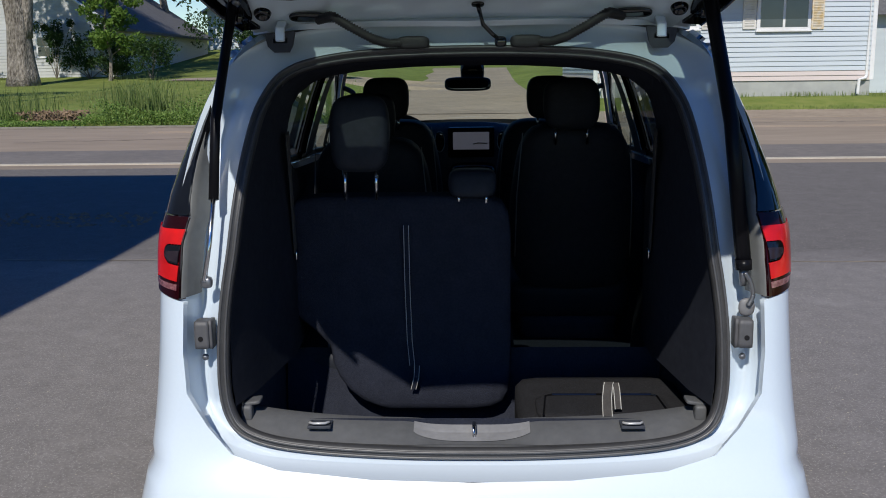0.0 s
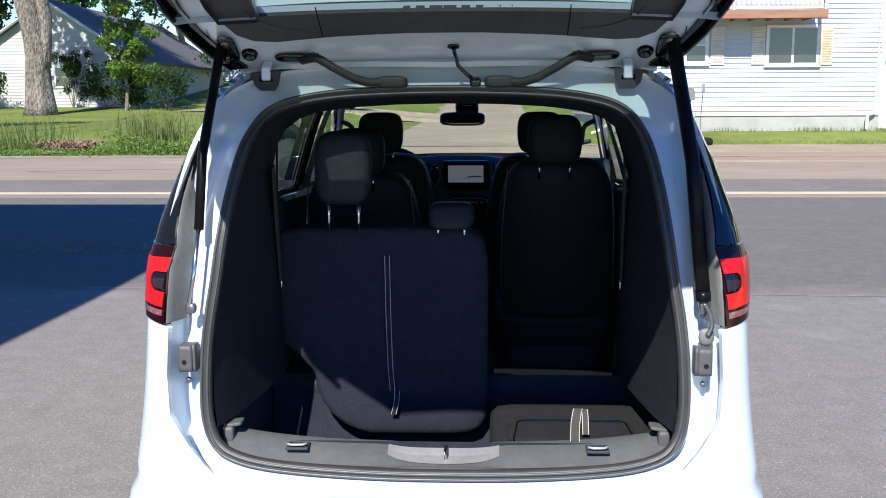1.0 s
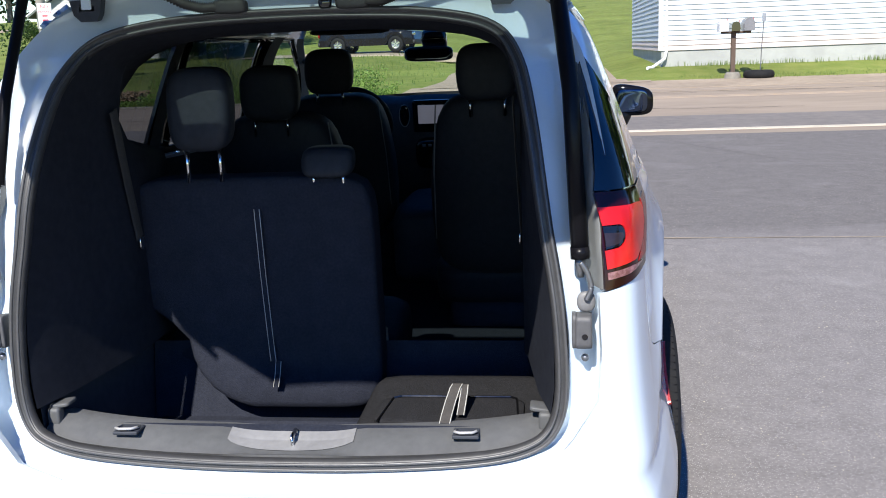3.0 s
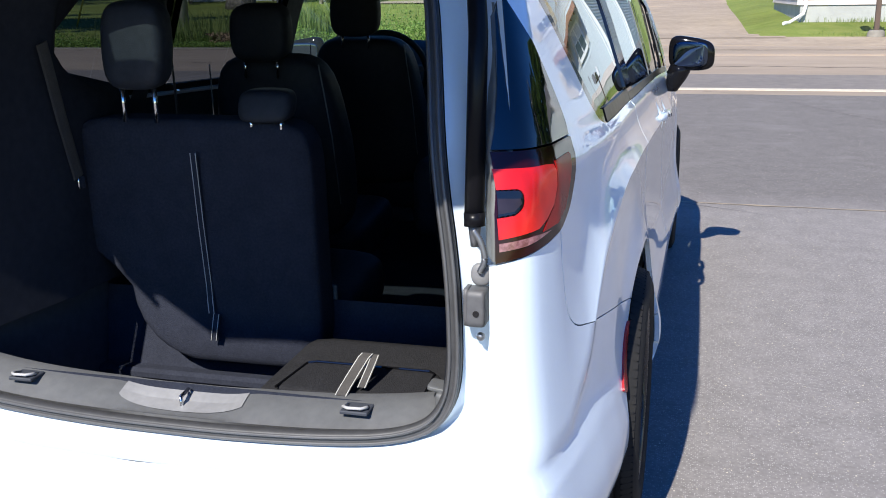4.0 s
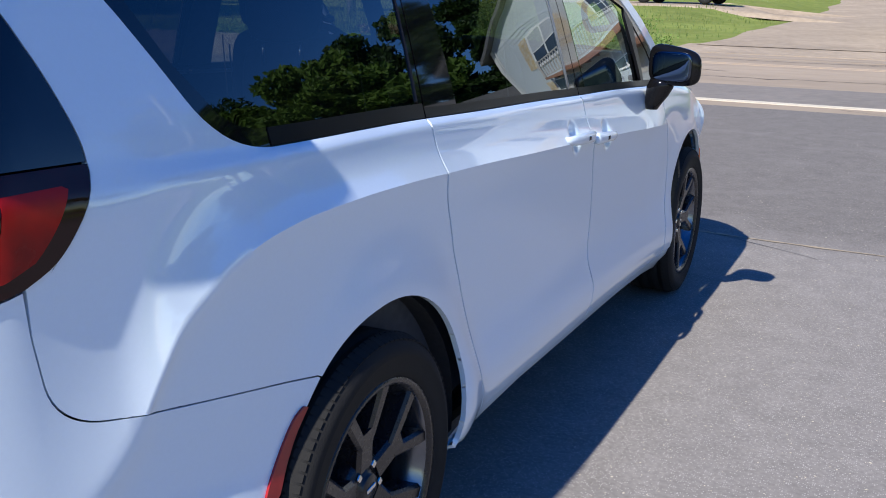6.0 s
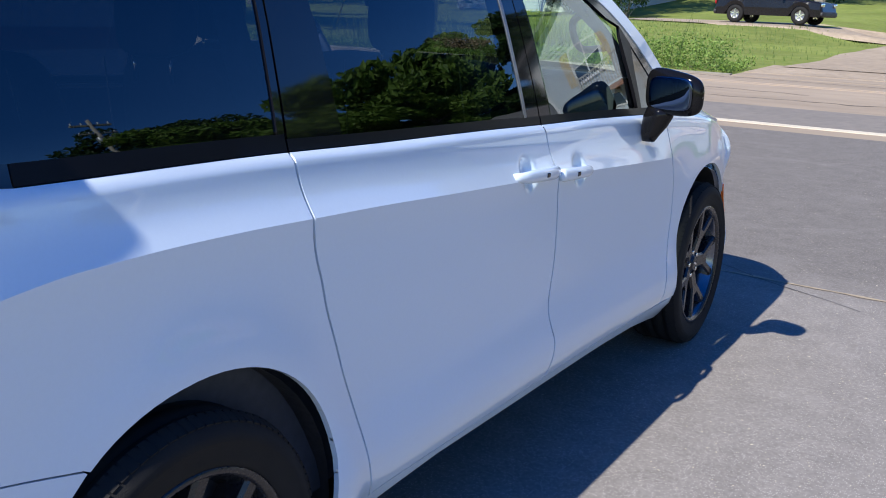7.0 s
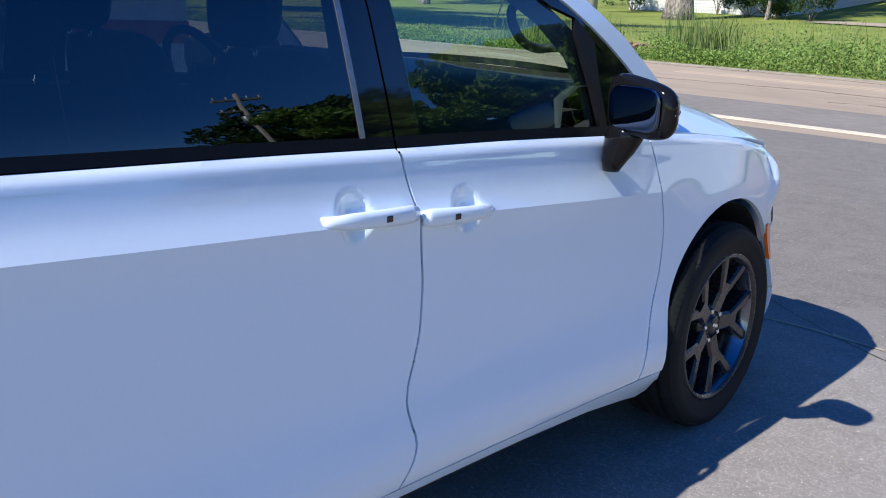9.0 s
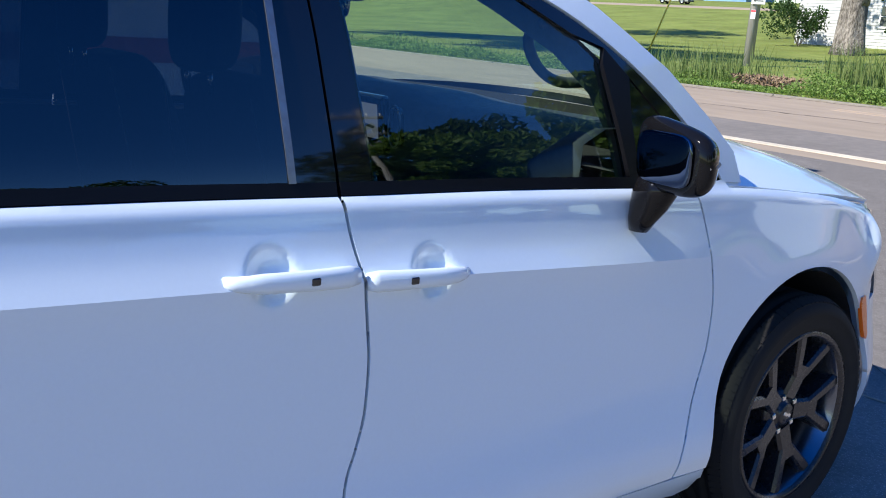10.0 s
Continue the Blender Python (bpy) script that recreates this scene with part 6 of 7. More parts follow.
def scatter_bits(name, n, area, size, material, label, category, flat=0.35):
    """Small angular bits lying on the asphalt, as one object."""
    verts, faces = [], []
    for _ in range(n):
        x, y = rng.uniform(area[0], area[1]), rng.uniform(area[2], area[3])
        s = size * rng.uniform(0.4, 1.6)
        a = rng.uniform(0, 6.28)
        z = rise(y) + 0.001
        base, ln = len(verts), rng.uniform(0.25, 1.0)
        for k in range(4):
            q = a + k * 1.57 + rng.uniform(-0.4, 0.4)
            verts.append((x + s * math.cos(q) * (1.0 if k % 2 else ln), y + s * math.sin(q) * (1.0 if k % 2 else ln), z))
        verts.append((x, y, z + s * flat))
        faces += [(base + k, base + (k + 1) % 4, base + 4) for k in range(4)]
    return tagged(part(name, (verts, faces), material), label, category, kind="stuff")


scatter_bits("pale_grit", 5200, (-6, 8, -3, 11), 0.0042, LINEWHITE, "pale grit and specks on the asphalt", "grit", 0.2)
scatter_bits("pale_grit", 5200, (0.9, 4.6, -1.0, 6), 0.0030, LINEWHITE, "pale grit and specks on the asphalt", "grit", 0.2)
scatter_bits("dead_leaves", 420, (-8.0, -3.4, 6.2, 7.0), 0.03, DEADLEAF, "line of dry leaves and twigs on the asphalt", "leaf litter", 0.6)

# ---- white house across the road ----
HX0, HX1, HY, HZ = 3.45, 11.2, 24.5, 0.70
house = empty("white_house", "two-storey white clapboard house with a timber deck", "house", pose(0, 0, 0))
part("house_core", box_bm(HX0 + 0.03, HX1 - 0.03, HY + 0.03, HY + 10, HZ - 0.3, 6.7), TRIMWHITE, house)
part("foundation", box_bm(HX0 + 0.02, HX1 - 0.02, HY, HY + 10, HZ - 0.4, 1.18, 0.01, 1), FOUNDATION, house, "painted block foundation")
board_me = {}


def siding(own, x0, x1, y, z0, z1, step, face, first=SIDING, low=None):
    """Lapped boards, one piece a course, on a wall that faces -y (face 0) or -x (face 1)."""
    z, i = z0, 0
    while z < z1 - 0.01:
        a = box_bm(x0, x1, -0.012, 0.012, 0, step * 1.06)
        for v in a.verts:
            if v.co.z < step * 0.5:
                v.co.y -= 0.028
        ob = part("siding_board", a, low if low and i < 2 else first, own, at=pose(0, y, z) if face == 0 else pose(y, 0, z, 0, 0, -90))
        z += step
        i += 1


siding(house, HX0, HX1, HY, 1.17, 6.7, 0.135, 0, SIDING, SIDINGDIRTY)
siding(house, -(HY + 10), -HY, HX0, 1.17, 6.7, 0.135, 1, SIDING, SIDINGDIRTY)
part("gable_wall", ([(HX0, HY, 6.7), (HX1, HY, 6.7), ((HX0 + HX1) / 2, HY, 9.7), (HX0, HY + 0.1, 6.7), (HX1, HY + 0.1, 6.7), ((HX0 + HX1) / 2, HY + 0.1, 9.7)], [(0, 1, 2), (5, 4, 3), (0, 3, 4, 1), (1, 4, 5, 2), (2, 5, 3, 0)]), SIDING, house)
xm = (HX0 + HX1) / 2
for s in (-1, 1):
    e = HX0 - 0.45 if s < 0 else HX1 + 0.45
    t = 6.7 - 0.45 * 3.0 / 3.875
    part("roof_slope", ([(xm, HY - 0.5, 9.72), (e, HY - 0.5, t), (e, HY + 10.4, t), (xm, HY + 10.4, 9.72), (xm, HY - 0.5, 9.9), (e, HY - 0.5, t + 0.16), (e, HY + 10.4, t + 0.16), (xm, HY + 10.4, 9.9)], [(0, 1, 2, 3), (7, 6, 5, 4), (0, 4, 5, 1), (1, 5, 6, 2), (2, 6, 7, 3)]), ROOFGREY, house, "grey shingle roof slope")
for x in (HX0, HX1):
    part("corner_board", box_bm(x - 0.06, x + 0.06, HY - 0.04, HY + 0.06, 1.17, 6.7, 0.006, 1), TRIMWHITE, house)


def house_window(own, x0, x1, z0, z1, y, panes=2, split=True, blind=False):
    w = part("window", box_bm(x0 - 0.06, x1 + 0.06, y - 0.05, y + 0.03, z0 - 0.06, z1 + 0.06, 0.008, 1), TRIMWHITE, own, "white-framed double-hung window")
    n = panes
    for i in range(n):
        a = x0 + (x1 - x0) * i / n + 0.035
        b = x0 + (x1 - x0) * (i + 1) / n - 0.035
        mz = (z0 + z1) / 2
        for lo, hi, dy in ((z0 + 0.03, mz - 0.02, -0.056), (mz + 0.02, z1 - 0.03, -0.053)) if split else ((z0 + 0.03, z1 - 0.03, -0.055),):
            part("pane", box_bm(a, b, y + dy - 0.002, y + dy + 0.004, lo, hi), CURTAIN if blind and lo > mz - 0.1 else WINDOWGLASS, w)
    part("sill", box_bm(x0 - 0.09, x1 + 0.09, y - 0.09, y + 0.01, z0 - 0.1, z0 - 0.055, 0.006, 1), TRIMWHITE, w)
    return w


def shutter(own, x0, x1, z0, z1, y, material):
    sh = part("shutter", box_bm(x0, x1, y - 0.045, y - 0.005, z0, z1, 0.006, 1), material, own, "weathered louvred shutter")
    k = int((z1 - z0 - 0.12) / 0.07)
    sl = [box_bm(x0 + 0.05, x1 - 0.05, -0.008, 0.008, -0.028, 0.028, 0, 1, pose(0, y - 0.048, z0 + 0.09 + 0.07 * i, 25)) for i in range(k)]
    part("louvre", joined(*sl), material, sh)


YF = HY - 0.03
house_window(house, 5.10, 6.27, 2.68, 3.62, YF, 2, True, True)
shutter(house, 6.39, 6.77, 2.60, 3.66, YF, SHUTTER)
shutter(house, 7.53, 7.90, 2.60, 3.66, YF, SHUTTER)
house_window(house, 7.98, 9.36, 2.62, 3.64, YF, 2, False)
shutter(house, 9.43, 9.78, 2.58, 3.66, YF, SHUTTERTAN)
shutter(house, 4.62, 4.98, 2.60, 3.66, YF, SHUTTER)
for a in (4.9, 8.2):
    house_window(house, a, a + 1.35, 4.95, 6.15, YF, 2, True, a > 6)
    shutter(house, a - 0.45, a - 0.08, 4.9, 6.2, YF, SHUTTERTAN)
    shutter(house, a + 1.43, a + 1.8, 4.9, 6.2, YF, SHUTTERTAN)
deck = part("deck", box_bm(4.3, 9.22, HY - 1.05, HY - 0.02, 3.97, 4.03, 0.01, 1), RAILWOOD, house, "timber deck with a slatted railing")
part("deck_fascia", box_bm(4.28, 9.26, HY - 1.09, HY - 1.03, 3.79, 4.02, 0.01, 1), DECKWOOD, deck, "red-brown deck fascia")
part("deck_joists", joined(*[box_bm(x, x + 0.05, HY - 1.03, HY, 3.8, 3.97) for x in np.arange(4.4, 9.2, 0.5)]), DECKWOOD, deck)
part("top_rail", box_bm(4.28, 9.24, HY - 1.07, HY - 0.98, 4.93, 4.98, 0.008, 1), RAILWOOD, deck)
part("bottom_rail", box_bm(4.28, 9.24, HY - 1.05, HY - 1.01, 4.12, 4.17, 0.006, 1), RAILWOOD, deck)
for i, x in enumerate(np.arange(4.36, 9.2, 0.13)):
    part("baluster", box_bm(x - 0.02, x + 0.02, HY - 1.05, HY - 1.01, 4.15, 4.95), RAILWOOD, deck)
for x in (4.30, 6.75, 9.20):
    part("rail_post", box_bm(x - 0.05, x + 0.05, HY - 1.08, HY - 0.98, 4.0, 5.02, 0.008, 1), RAILWOOD, deck)
part("downpipe", tube([(11.05, HY - 0.06, 6.6), (11.05, HY - 0.06, 1.30), (11.0, HY - 0.10, 1.22), (10.8, HY - 0.2, 1.18), (10.78, HY - 0.2, 0.78)], 0.045, 8), TRIMWHITE, house, "white downpipe at the corner")
part("downpipe", tube([(3.6, HY - 0.06, 6.6), (3.6, HY - 0.06, 1.15), (3.55, HY - 0.12, 0.95), (3.2, HY - 0.35, 0.74), (3.05, HY - 0.5, 0.72)], 0.045, 8), TRIMWHITE, house, "white downpipe at the corner")

wing = part("low_wing", box_bm(HX1 + 0.05, HX1 + 5.0, HY + 1.2, HY + 8, HZ - 0.3, 3.1), SIDING, house, "low white wing beside the house")
part("wing_roof", ([(HX1 + 0.06, HY + 0.8, 3.0), (HX1 + 5.4, HY + 0.8, 3.0), (HX1 + 5.4, HY + 4.6, 5.0), (HX1 + 0.06, HY + 4.6, 5.0), (HX1 + 5.4, HY + 8.4, 3.0), (HX1 + 0.06, HY + 8.4, 3.0)], [(0, 1, 2, 3), (3, 2, 4, 5), (0, 5, 4, 1), (1, 4, 2), (0, 3, 5)]), ROOFGREY, wing, "grey shingle roof")
# roadside pole with wires on the near side, which the windows mirror
rp = empty("utility_pole", "wooden utility pole with crossarms and transformers", "pole", pose(26.2, 20.2, 0))
part("shaft", tube([(0, 0, -0.3), (0, 0, 7), (0, 0, 14.5)], [0.18, 0.16, 0.12], 12), POLEWOOD, rp, smooth=True)
for zz, w in ((14.0, 1.3), (12.9, 1.2)):
    part("crossarm", box_bm(-0.06, 0.06, -w, w, zz, zz + 0.12, 0.01, 1), POLEWOOD, rp)
    for k in (-0.9, -0.4, 0.4, 0.9):
        part("insulator", lathe([(0.0, 0.2), (0.03, 0.19), (0.05, 0.12), (0.03, 0.1), (0.05, 0.05), (0.03, 0.0)], 10, "z"), SIGNWHITE, rp, at=pose(0, k * w, zz + 0.12))
for k in (-0.35, 0.35):
    part("transformer", lathe([(0.0, 0.85), (0.2, 0.85), (0.24, 0.8), (0.24, 0.05), (0.2, 0.0), (0.0, 0.0)], 16, "z"), GALV, rp, smooth=True, at=pose(-0.3, k, 11.4))

# ---- mailboxes, tyre, reflector stake ----
MX, MY = 4.98, 22.1
mz = ground_z(MX, MY)
mb = empty("mailbox_post", "brown timber post with a crossbar for mailboxes", "mailbox post", pose(MX, MY, mz))
part("post", box_bm(-0.055, 0.055, -0.055, 0.055, -0.1, 1.12, 0.006, 1), POSTBROWN, mb)
part("crossbar", box_bm(-0.30, 0.42, -0.05, 0.05, 1.12, 1.17, 0.006, 1), POSTBROWN, mb)
part("post_footing", lathe([(0.0, 0.17), (0.15, 0.17), (0.19, 0.12), (0.21, 0.0)], 16, "z"), KERB, mb, "pale concrete footing", smooth=True)


def mailbox(x, z, w, h, ln, material, label, door):
    b = empty("mailbox", label, "mailbox", pose(MX + x, MY, mz + z), "mailboxes by the road")
    prof = [(-w / 2, 0.0), (w / 2, 0.0), (w / 2, h * 0.55)] + [(w / 2 * math.cos(q), h * 0.55 + h * 0.45 * math.sin(q)) for q in np.linspace(0.2, math.pi - 0.2, 7)] + [(-w / 2, h * 0.55)]
    part("body", loft([[Vector((a, y, c)) for a, c in prof] for y in (-ln / 2, ln / 2)], close_u=True, caps=True), material, b)
    part("door", loft([[Vector((a * 1.06, y, 0.005 + c * 1.0)) for a, c in prof] for y in (-ln / 2 - 0.014, -ln / 2 - 0.002)], close_u=True, caps=True), door, b)
    part("flag", box_bm(w / 2 + 0.004, w / 2 + 0.012, -0.05, 0.05, h * 0.5, h * 0.5 + 0.16, 0.002, 1), SIGNRED, b)
    return b


mailbox(-0.27, 1.17, 0.20, 0.29, 0.46, SIGNWHITE, "white mailbox on the roadside post", SIGNWHITE)
mailbox(0.02, 1.17, 0.20, 0.23, 0.46, BLACKGLOSS, "black mailbox on the roadside post", BLACKGLOSS)
mailbox(0.34, 1.17, 0.24, 0.31, 0.5, GALV, "grey metal mailbox on the roadside post", GREYPLASTIC)
ty = tagged(part("old_tyre", lathe([(0.20, 0.02), (0.30, 0.0), (0.36, 0.03), (0.38, 0.10), (0.36, 0.18), (0.30, 0.21), (0.20, 0.19), (0.22, 0.10)], 32, "z", closed=True), TYRE, smooth=True, at=pose(5.62, 22.1, ground_z(5.62, 22.1) - 0.01)), "old black tyre lying on the verge", "tyre")
stake = empty("reflector_stake", "thin steel stake with a reflector standing in the tyre", "stake", pose(5.66, 22.15, ground_z(5.66, 22.15)))
part("rod", tube([(0, 0, 0), (0.02, 0, 0.8), (0.06, 0, 1.5)], 0.012, 6), STEEL, stake)
part("reflector", box_bm(-0.045, 0.045, -0.01, 0.01, 1.38, 1.58, 0.006, 1, pose(0.055, -0.015, 0)), GALV, stake)


# ---- houses and trees across the road ----
def plain_house(name, label, x0, x1, y0, y1, z0, eave, ridge, step=0.2, wins=(), side_wins=(), wall=SIDING):
    h = empty(name, label, "house", pose(0, 0, 0))
    part("wall", box_bm(x0, x1, y0, y1, z0 - 1.0, eave), wall, h)
    siding(h, x0 - 0.02, x1 + 0.02, y0 - 0.01, z0, eave, step, 0, wall)
    z = z0
    while z < eave - 0.01:
        a = box_bm(y0, y1, -0.012, 0.012, 0, step * 1.06)
        for v in a.verts:
            if v.co.z < step * 0.5:
                v.co.y -= 0.028
        part("siding_board", a, wall, h, at=pose(x1 + 0.01, 0, z, 0, 0, 90))
        z += step
    xm = (x0 + x1) / 2
    part("gable", ([(x0, y0, eave), (x1, y0, eave), (xm, y0, ridge), (x0, y1, eave), (x1, y1, eave), (xm, y1, ridge)], [(0, 1, 2), (5, 4, 3), (0, 3, 4, 1), (1, 4, 5, 2), (2, 5, 3, 0)]), wall, h)
    n = int((ridge - eave) / step)
    for i in range(n):
        k0, k1 = i / n, (i + 1) / n
        w0 = (x1 - x0) / 2 * (1 - k0)
        w1 = (x1 - x0) / 2 * (1 - k1)
        za, zb = eave + (ridge - eave) * k0, eave + (ridge - eave) * k1
        part("siding_board", ([(xm - w0, y0 - 0.03, za), (xm + w0, y0 - 0.03, za), (xm + w1, y0 - 0.012, zb), (xm - w1, y0 - 0.012, zb), (xm - w0, y0, za), (xm + w0, y0, za)], [(0, 1, 2, 3), (4, 5, 1, 0)]), wall, h)
    for s in (-1, 1):
        e = x0 - 0.5 if s < 0 else x1 + 0.5
        t = eave - 0.5 * (ridge - eave) / ((x1 - x0) / 2)
        part("roof_slope", ([(xm, y0 - 0.5, ridge + 0.02), (e, y0 - 0.5, t), (e, y1 + 0.5, t), (xm, y1 + 0.5, ridge + 0.02), (xm, y0 - 0.5, ridge + 0.22), (e, y0 - 0.5, t + 0.18), (e, y1 + 0.5, t + 0.18), (xm, y1 + 0.5, ridge + 0.22)], [(0, 1, 2, 3), (7, 6, 5, 4), (0, 4, 5, 1), (1, 5, 6, 2), (2, 6, 7, 3)]), ROOFGREY, h, "grey shingle roof slope")
        part("barge_board", tube([(xm, y0 - 0.5, ridge + 0.1), (e, y0 - 0.5, t + 0.06)], 0.09, 4), TRIMWHITE, h)
    for a, b, c, d in wins:
        house_window(h, a, b, c, d, y0 - 0.02, 1)
    return h


plain_house("clapboard_house", "white clapboard house with a grey gable roof", -33.4, -22.8, 58.0, 79.0, 1.25, 4.65, 8.1, 0.2, ((-27.9, -27.05, 2.78, 4.02),), wall=SIDINGOLD)
BLUEWALL = mat("blue_house_siding", (0.20, 0.36, 0.55), (0.17, 0.31, 0.48), scale=2, rough=0.6)
plain_house("blue_house", "small light blue house far across the lawn", -103, -94.5, 140, 148, 7.9, 10.8, 13.2, 0.3, ((-101.5, -100.3, 8.9, 10.2), (-97.6, -96.4, 8.9, 10.2)), wall=BLUEWALL)
plain_house("white_shed", "small white house beside the blue one", -113, -104.5, 138, 146, 7.9, 11.6, 14.0, 0.3)
plain_house("white_cottage", "white cottage behind the dark parked car", -24, -11, 84, 94, 3.9, 7.2, 11.0, 0.25, ((-20, -18.8, 5.2, 6.6), (-15, -13.8, 5.2, 6.6)))


def trunk(own, base, top, r0, r1, rnd, bends=8, name="trunk", lumps=0.16, flare=0.32):
    base, top = Vector(base), Vector(top)
    rows = []
    n = bends * 3
    for i in range(n + 1):
        t = i / n
        p = base.lerp(top, t) + Vector((noise.noise(Vector((t * 3, base.x, 0))), noise.noise(Vector((t * 3, base.y, 5))), 0)) * (top - base).length * 0.03 * min(1, t * 4)
        r = (r0 + (r1 - r0) * t) * (1 + flare * max(0, 0.06 - t) / 0.06)
        rows.append([p + Vector((math.cos(q), math.sin(q), 0)) * r * (1 + lumps * noise.noise(Vector((math.cos(q) * 2, math.sin(q) * 2, t * 9 + base.x))) + 0.05 * noise.noise(Vector((math.cos(q) * 7, math.sin(q) * 7, t * 40)))) for q in (2 * math.pi * k / 28 for k in range(28))])
    return part(name, loft(rows, close_u=True, caps=True), BARK, own, smooth=True)


def tree(x, y, h, r, spread, n, leaf, material, label, seed, clear=0.35, z=None, name="tree", lean=(0.0, 0.0)):
    """A tapered trunk, limbs, and a crown of many leaves in loose clumps."""
    g = np.random.default_rng(seed)
    z = ground_z(x, y) if z is None else z
    t = empty(name, label, name.replace("_", " "), pose(x, y, z))
    top = Vector((lean[0] * h, lean[1] * h, h * 0.8))
    trunk(t, (0, 0, -0.2), top, r, r * 0.25, g)
    clumps = []
    for i in range(11):
        u = clear + (0.95 - clear) * i / 11
        a = i * 2.4 + g.uniform(-0.4, 0.4)
        s = Vector((lean[0] * h * u, lean[1] * h * u, h * 0.8 * u))
        ln = spread * g.uniform(0.6, 1.0) * (1.1 - 0.5 * u)
        e = s + Vector((math.cos(a) * ln, math.sin(a) * ln, ln * g.uniform(0.25, 0.75)))
        m = s.lerp(e, 0.5) + Vector((0, 0, ln * 0.12))
        part("limb", tube([s, m, e], [r * 0.32 * (1.15 - u), r * 0.2 * (1.15 - u), r * 0.06], 7), BARK, t, smooth=True)
        for k in np.linspace(0.35, 1.0, 5):
            clumps.append((s.lerp(e, k) + Vector(g.normal(size=3)) * spread * 0.12, spread * g.uniform(0.16, 0.30)))
    clumps.append((top, spread * 0.35))
    pts = []
    w = np.array([c[1] ** 2 for c in clumps])
    w /= w.sum()
    for j in g.choice(len(clumps), n, p=w):
        c, rad = clumps[j]
        d = g.normal(size=3)
        d /= np.linalg.norm(d)
        d[2] *= 0.7
        pts.append(np.array(c) + d * rad * g.uniform(0.25, 1.0) ** 0.5)
    part("crown", leaves(pts, leaf, g), material, t)
    return t


def bush(x, y, h, w, n, leaf, material, label, seed, name="bush"):
    g = np.random.default_rng(seed)
    t = empty(name, label, name, pose(x, y, ground_z(x, y)))
    pts = []
    cl = [(g.normal(size=2) * w * 0.28, g.uniform(0.25, 0.8) * h, g.uniform(0.16, 0.3) * w) for _ in range(16)]
    for c, cz, rad in cl[:7]:
        part("stem", tube([(0, 0, -0.05), (c[0] * 0.5, c[1] * 0.5, cz * 0.5), (c[0], c[1], cz)], [0.03, 0.022, 0.01], 5), BARK, t)
    for j in g.integers(0, len(cl), n):
        c, cz, rad = cl[j]
        d = g.normal(size=3)
        d *= rad * g.uniform(0.3, 1.0) / np.linalg.norm(d)
        p = np.array([c[0] + d[0], c[1] + d[1], max(0.03, cz + d[2])])
        pts.append(p)
    part("foliage", leaves(pts, leaf, g), material, t)
    return t


big = tree(-25.2, 50.0, 25, 0.74, 8.0, 14000, 0.42, LEAF, "large forked roadside tree with ridged grey bark", 3, clear=0.5, lean=(-0.07, 0.0))
trunk(big, (0.25, 0.1, 2.6), (0.65, 0.6, 15.0), 0.40, 0.16, None, name="stem", flare=0.0)
tree(-21.8, 54.0, 8.5, 0.12, 2.0, 5200, 0.24, LEAF, "young leafy tree before the clapboard house", 5, clear=0.2)
tree(-12, 72, 13, 0.35, 5.5, 5000, 0.4, LEAF, "leafy tree behind the lawn", 8)
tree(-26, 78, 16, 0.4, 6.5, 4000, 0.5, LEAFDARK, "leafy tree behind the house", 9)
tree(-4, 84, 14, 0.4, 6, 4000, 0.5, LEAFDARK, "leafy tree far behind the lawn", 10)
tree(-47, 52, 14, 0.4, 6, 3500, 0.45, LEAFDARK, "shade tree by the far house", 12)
# two trees out of view, added to throw shade bands across the lawn
tree(-31, 9, 34, 0.55, 8.5, 14000, 0.5, LEAF, "very tall shade tree beside the driveway", 61, clear=0.62)
tree(-42, 12, 34, 0.55, 8.5, 14000, 0.5, LEAF, "very tall shade tree beside the driveway", 62, clear=0.62)
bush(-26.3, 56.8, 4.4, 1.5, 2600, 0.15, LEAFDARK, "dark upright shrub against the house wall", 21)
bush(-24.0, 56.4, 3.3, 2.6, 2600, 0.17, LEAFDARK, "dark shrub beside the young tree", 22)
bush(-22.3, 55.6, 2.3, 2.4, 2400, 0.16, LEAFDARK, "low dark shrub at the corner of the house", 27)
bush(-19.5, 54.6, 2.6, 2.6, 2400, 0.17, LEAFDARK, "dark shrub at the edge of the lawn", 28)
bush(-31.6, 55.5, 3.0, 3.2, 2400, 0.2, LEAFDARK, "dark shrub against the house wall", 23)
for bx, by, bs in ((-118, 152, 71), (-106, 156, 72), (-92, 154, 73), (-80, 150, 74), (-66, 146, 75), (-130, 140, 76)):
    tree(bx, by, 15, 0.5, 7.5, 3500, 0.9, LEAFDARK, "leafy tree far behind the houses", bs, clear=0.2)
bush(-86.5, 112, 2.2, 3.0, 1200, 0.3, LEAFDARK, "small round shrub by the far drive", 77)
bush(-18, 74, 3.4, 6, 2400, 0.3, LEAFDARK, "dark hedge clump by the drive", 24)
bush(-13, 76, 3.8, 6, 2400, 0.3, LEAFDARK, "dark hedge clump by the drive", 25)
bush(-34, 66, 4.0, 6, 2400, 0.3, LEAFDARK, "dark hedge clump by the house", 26)
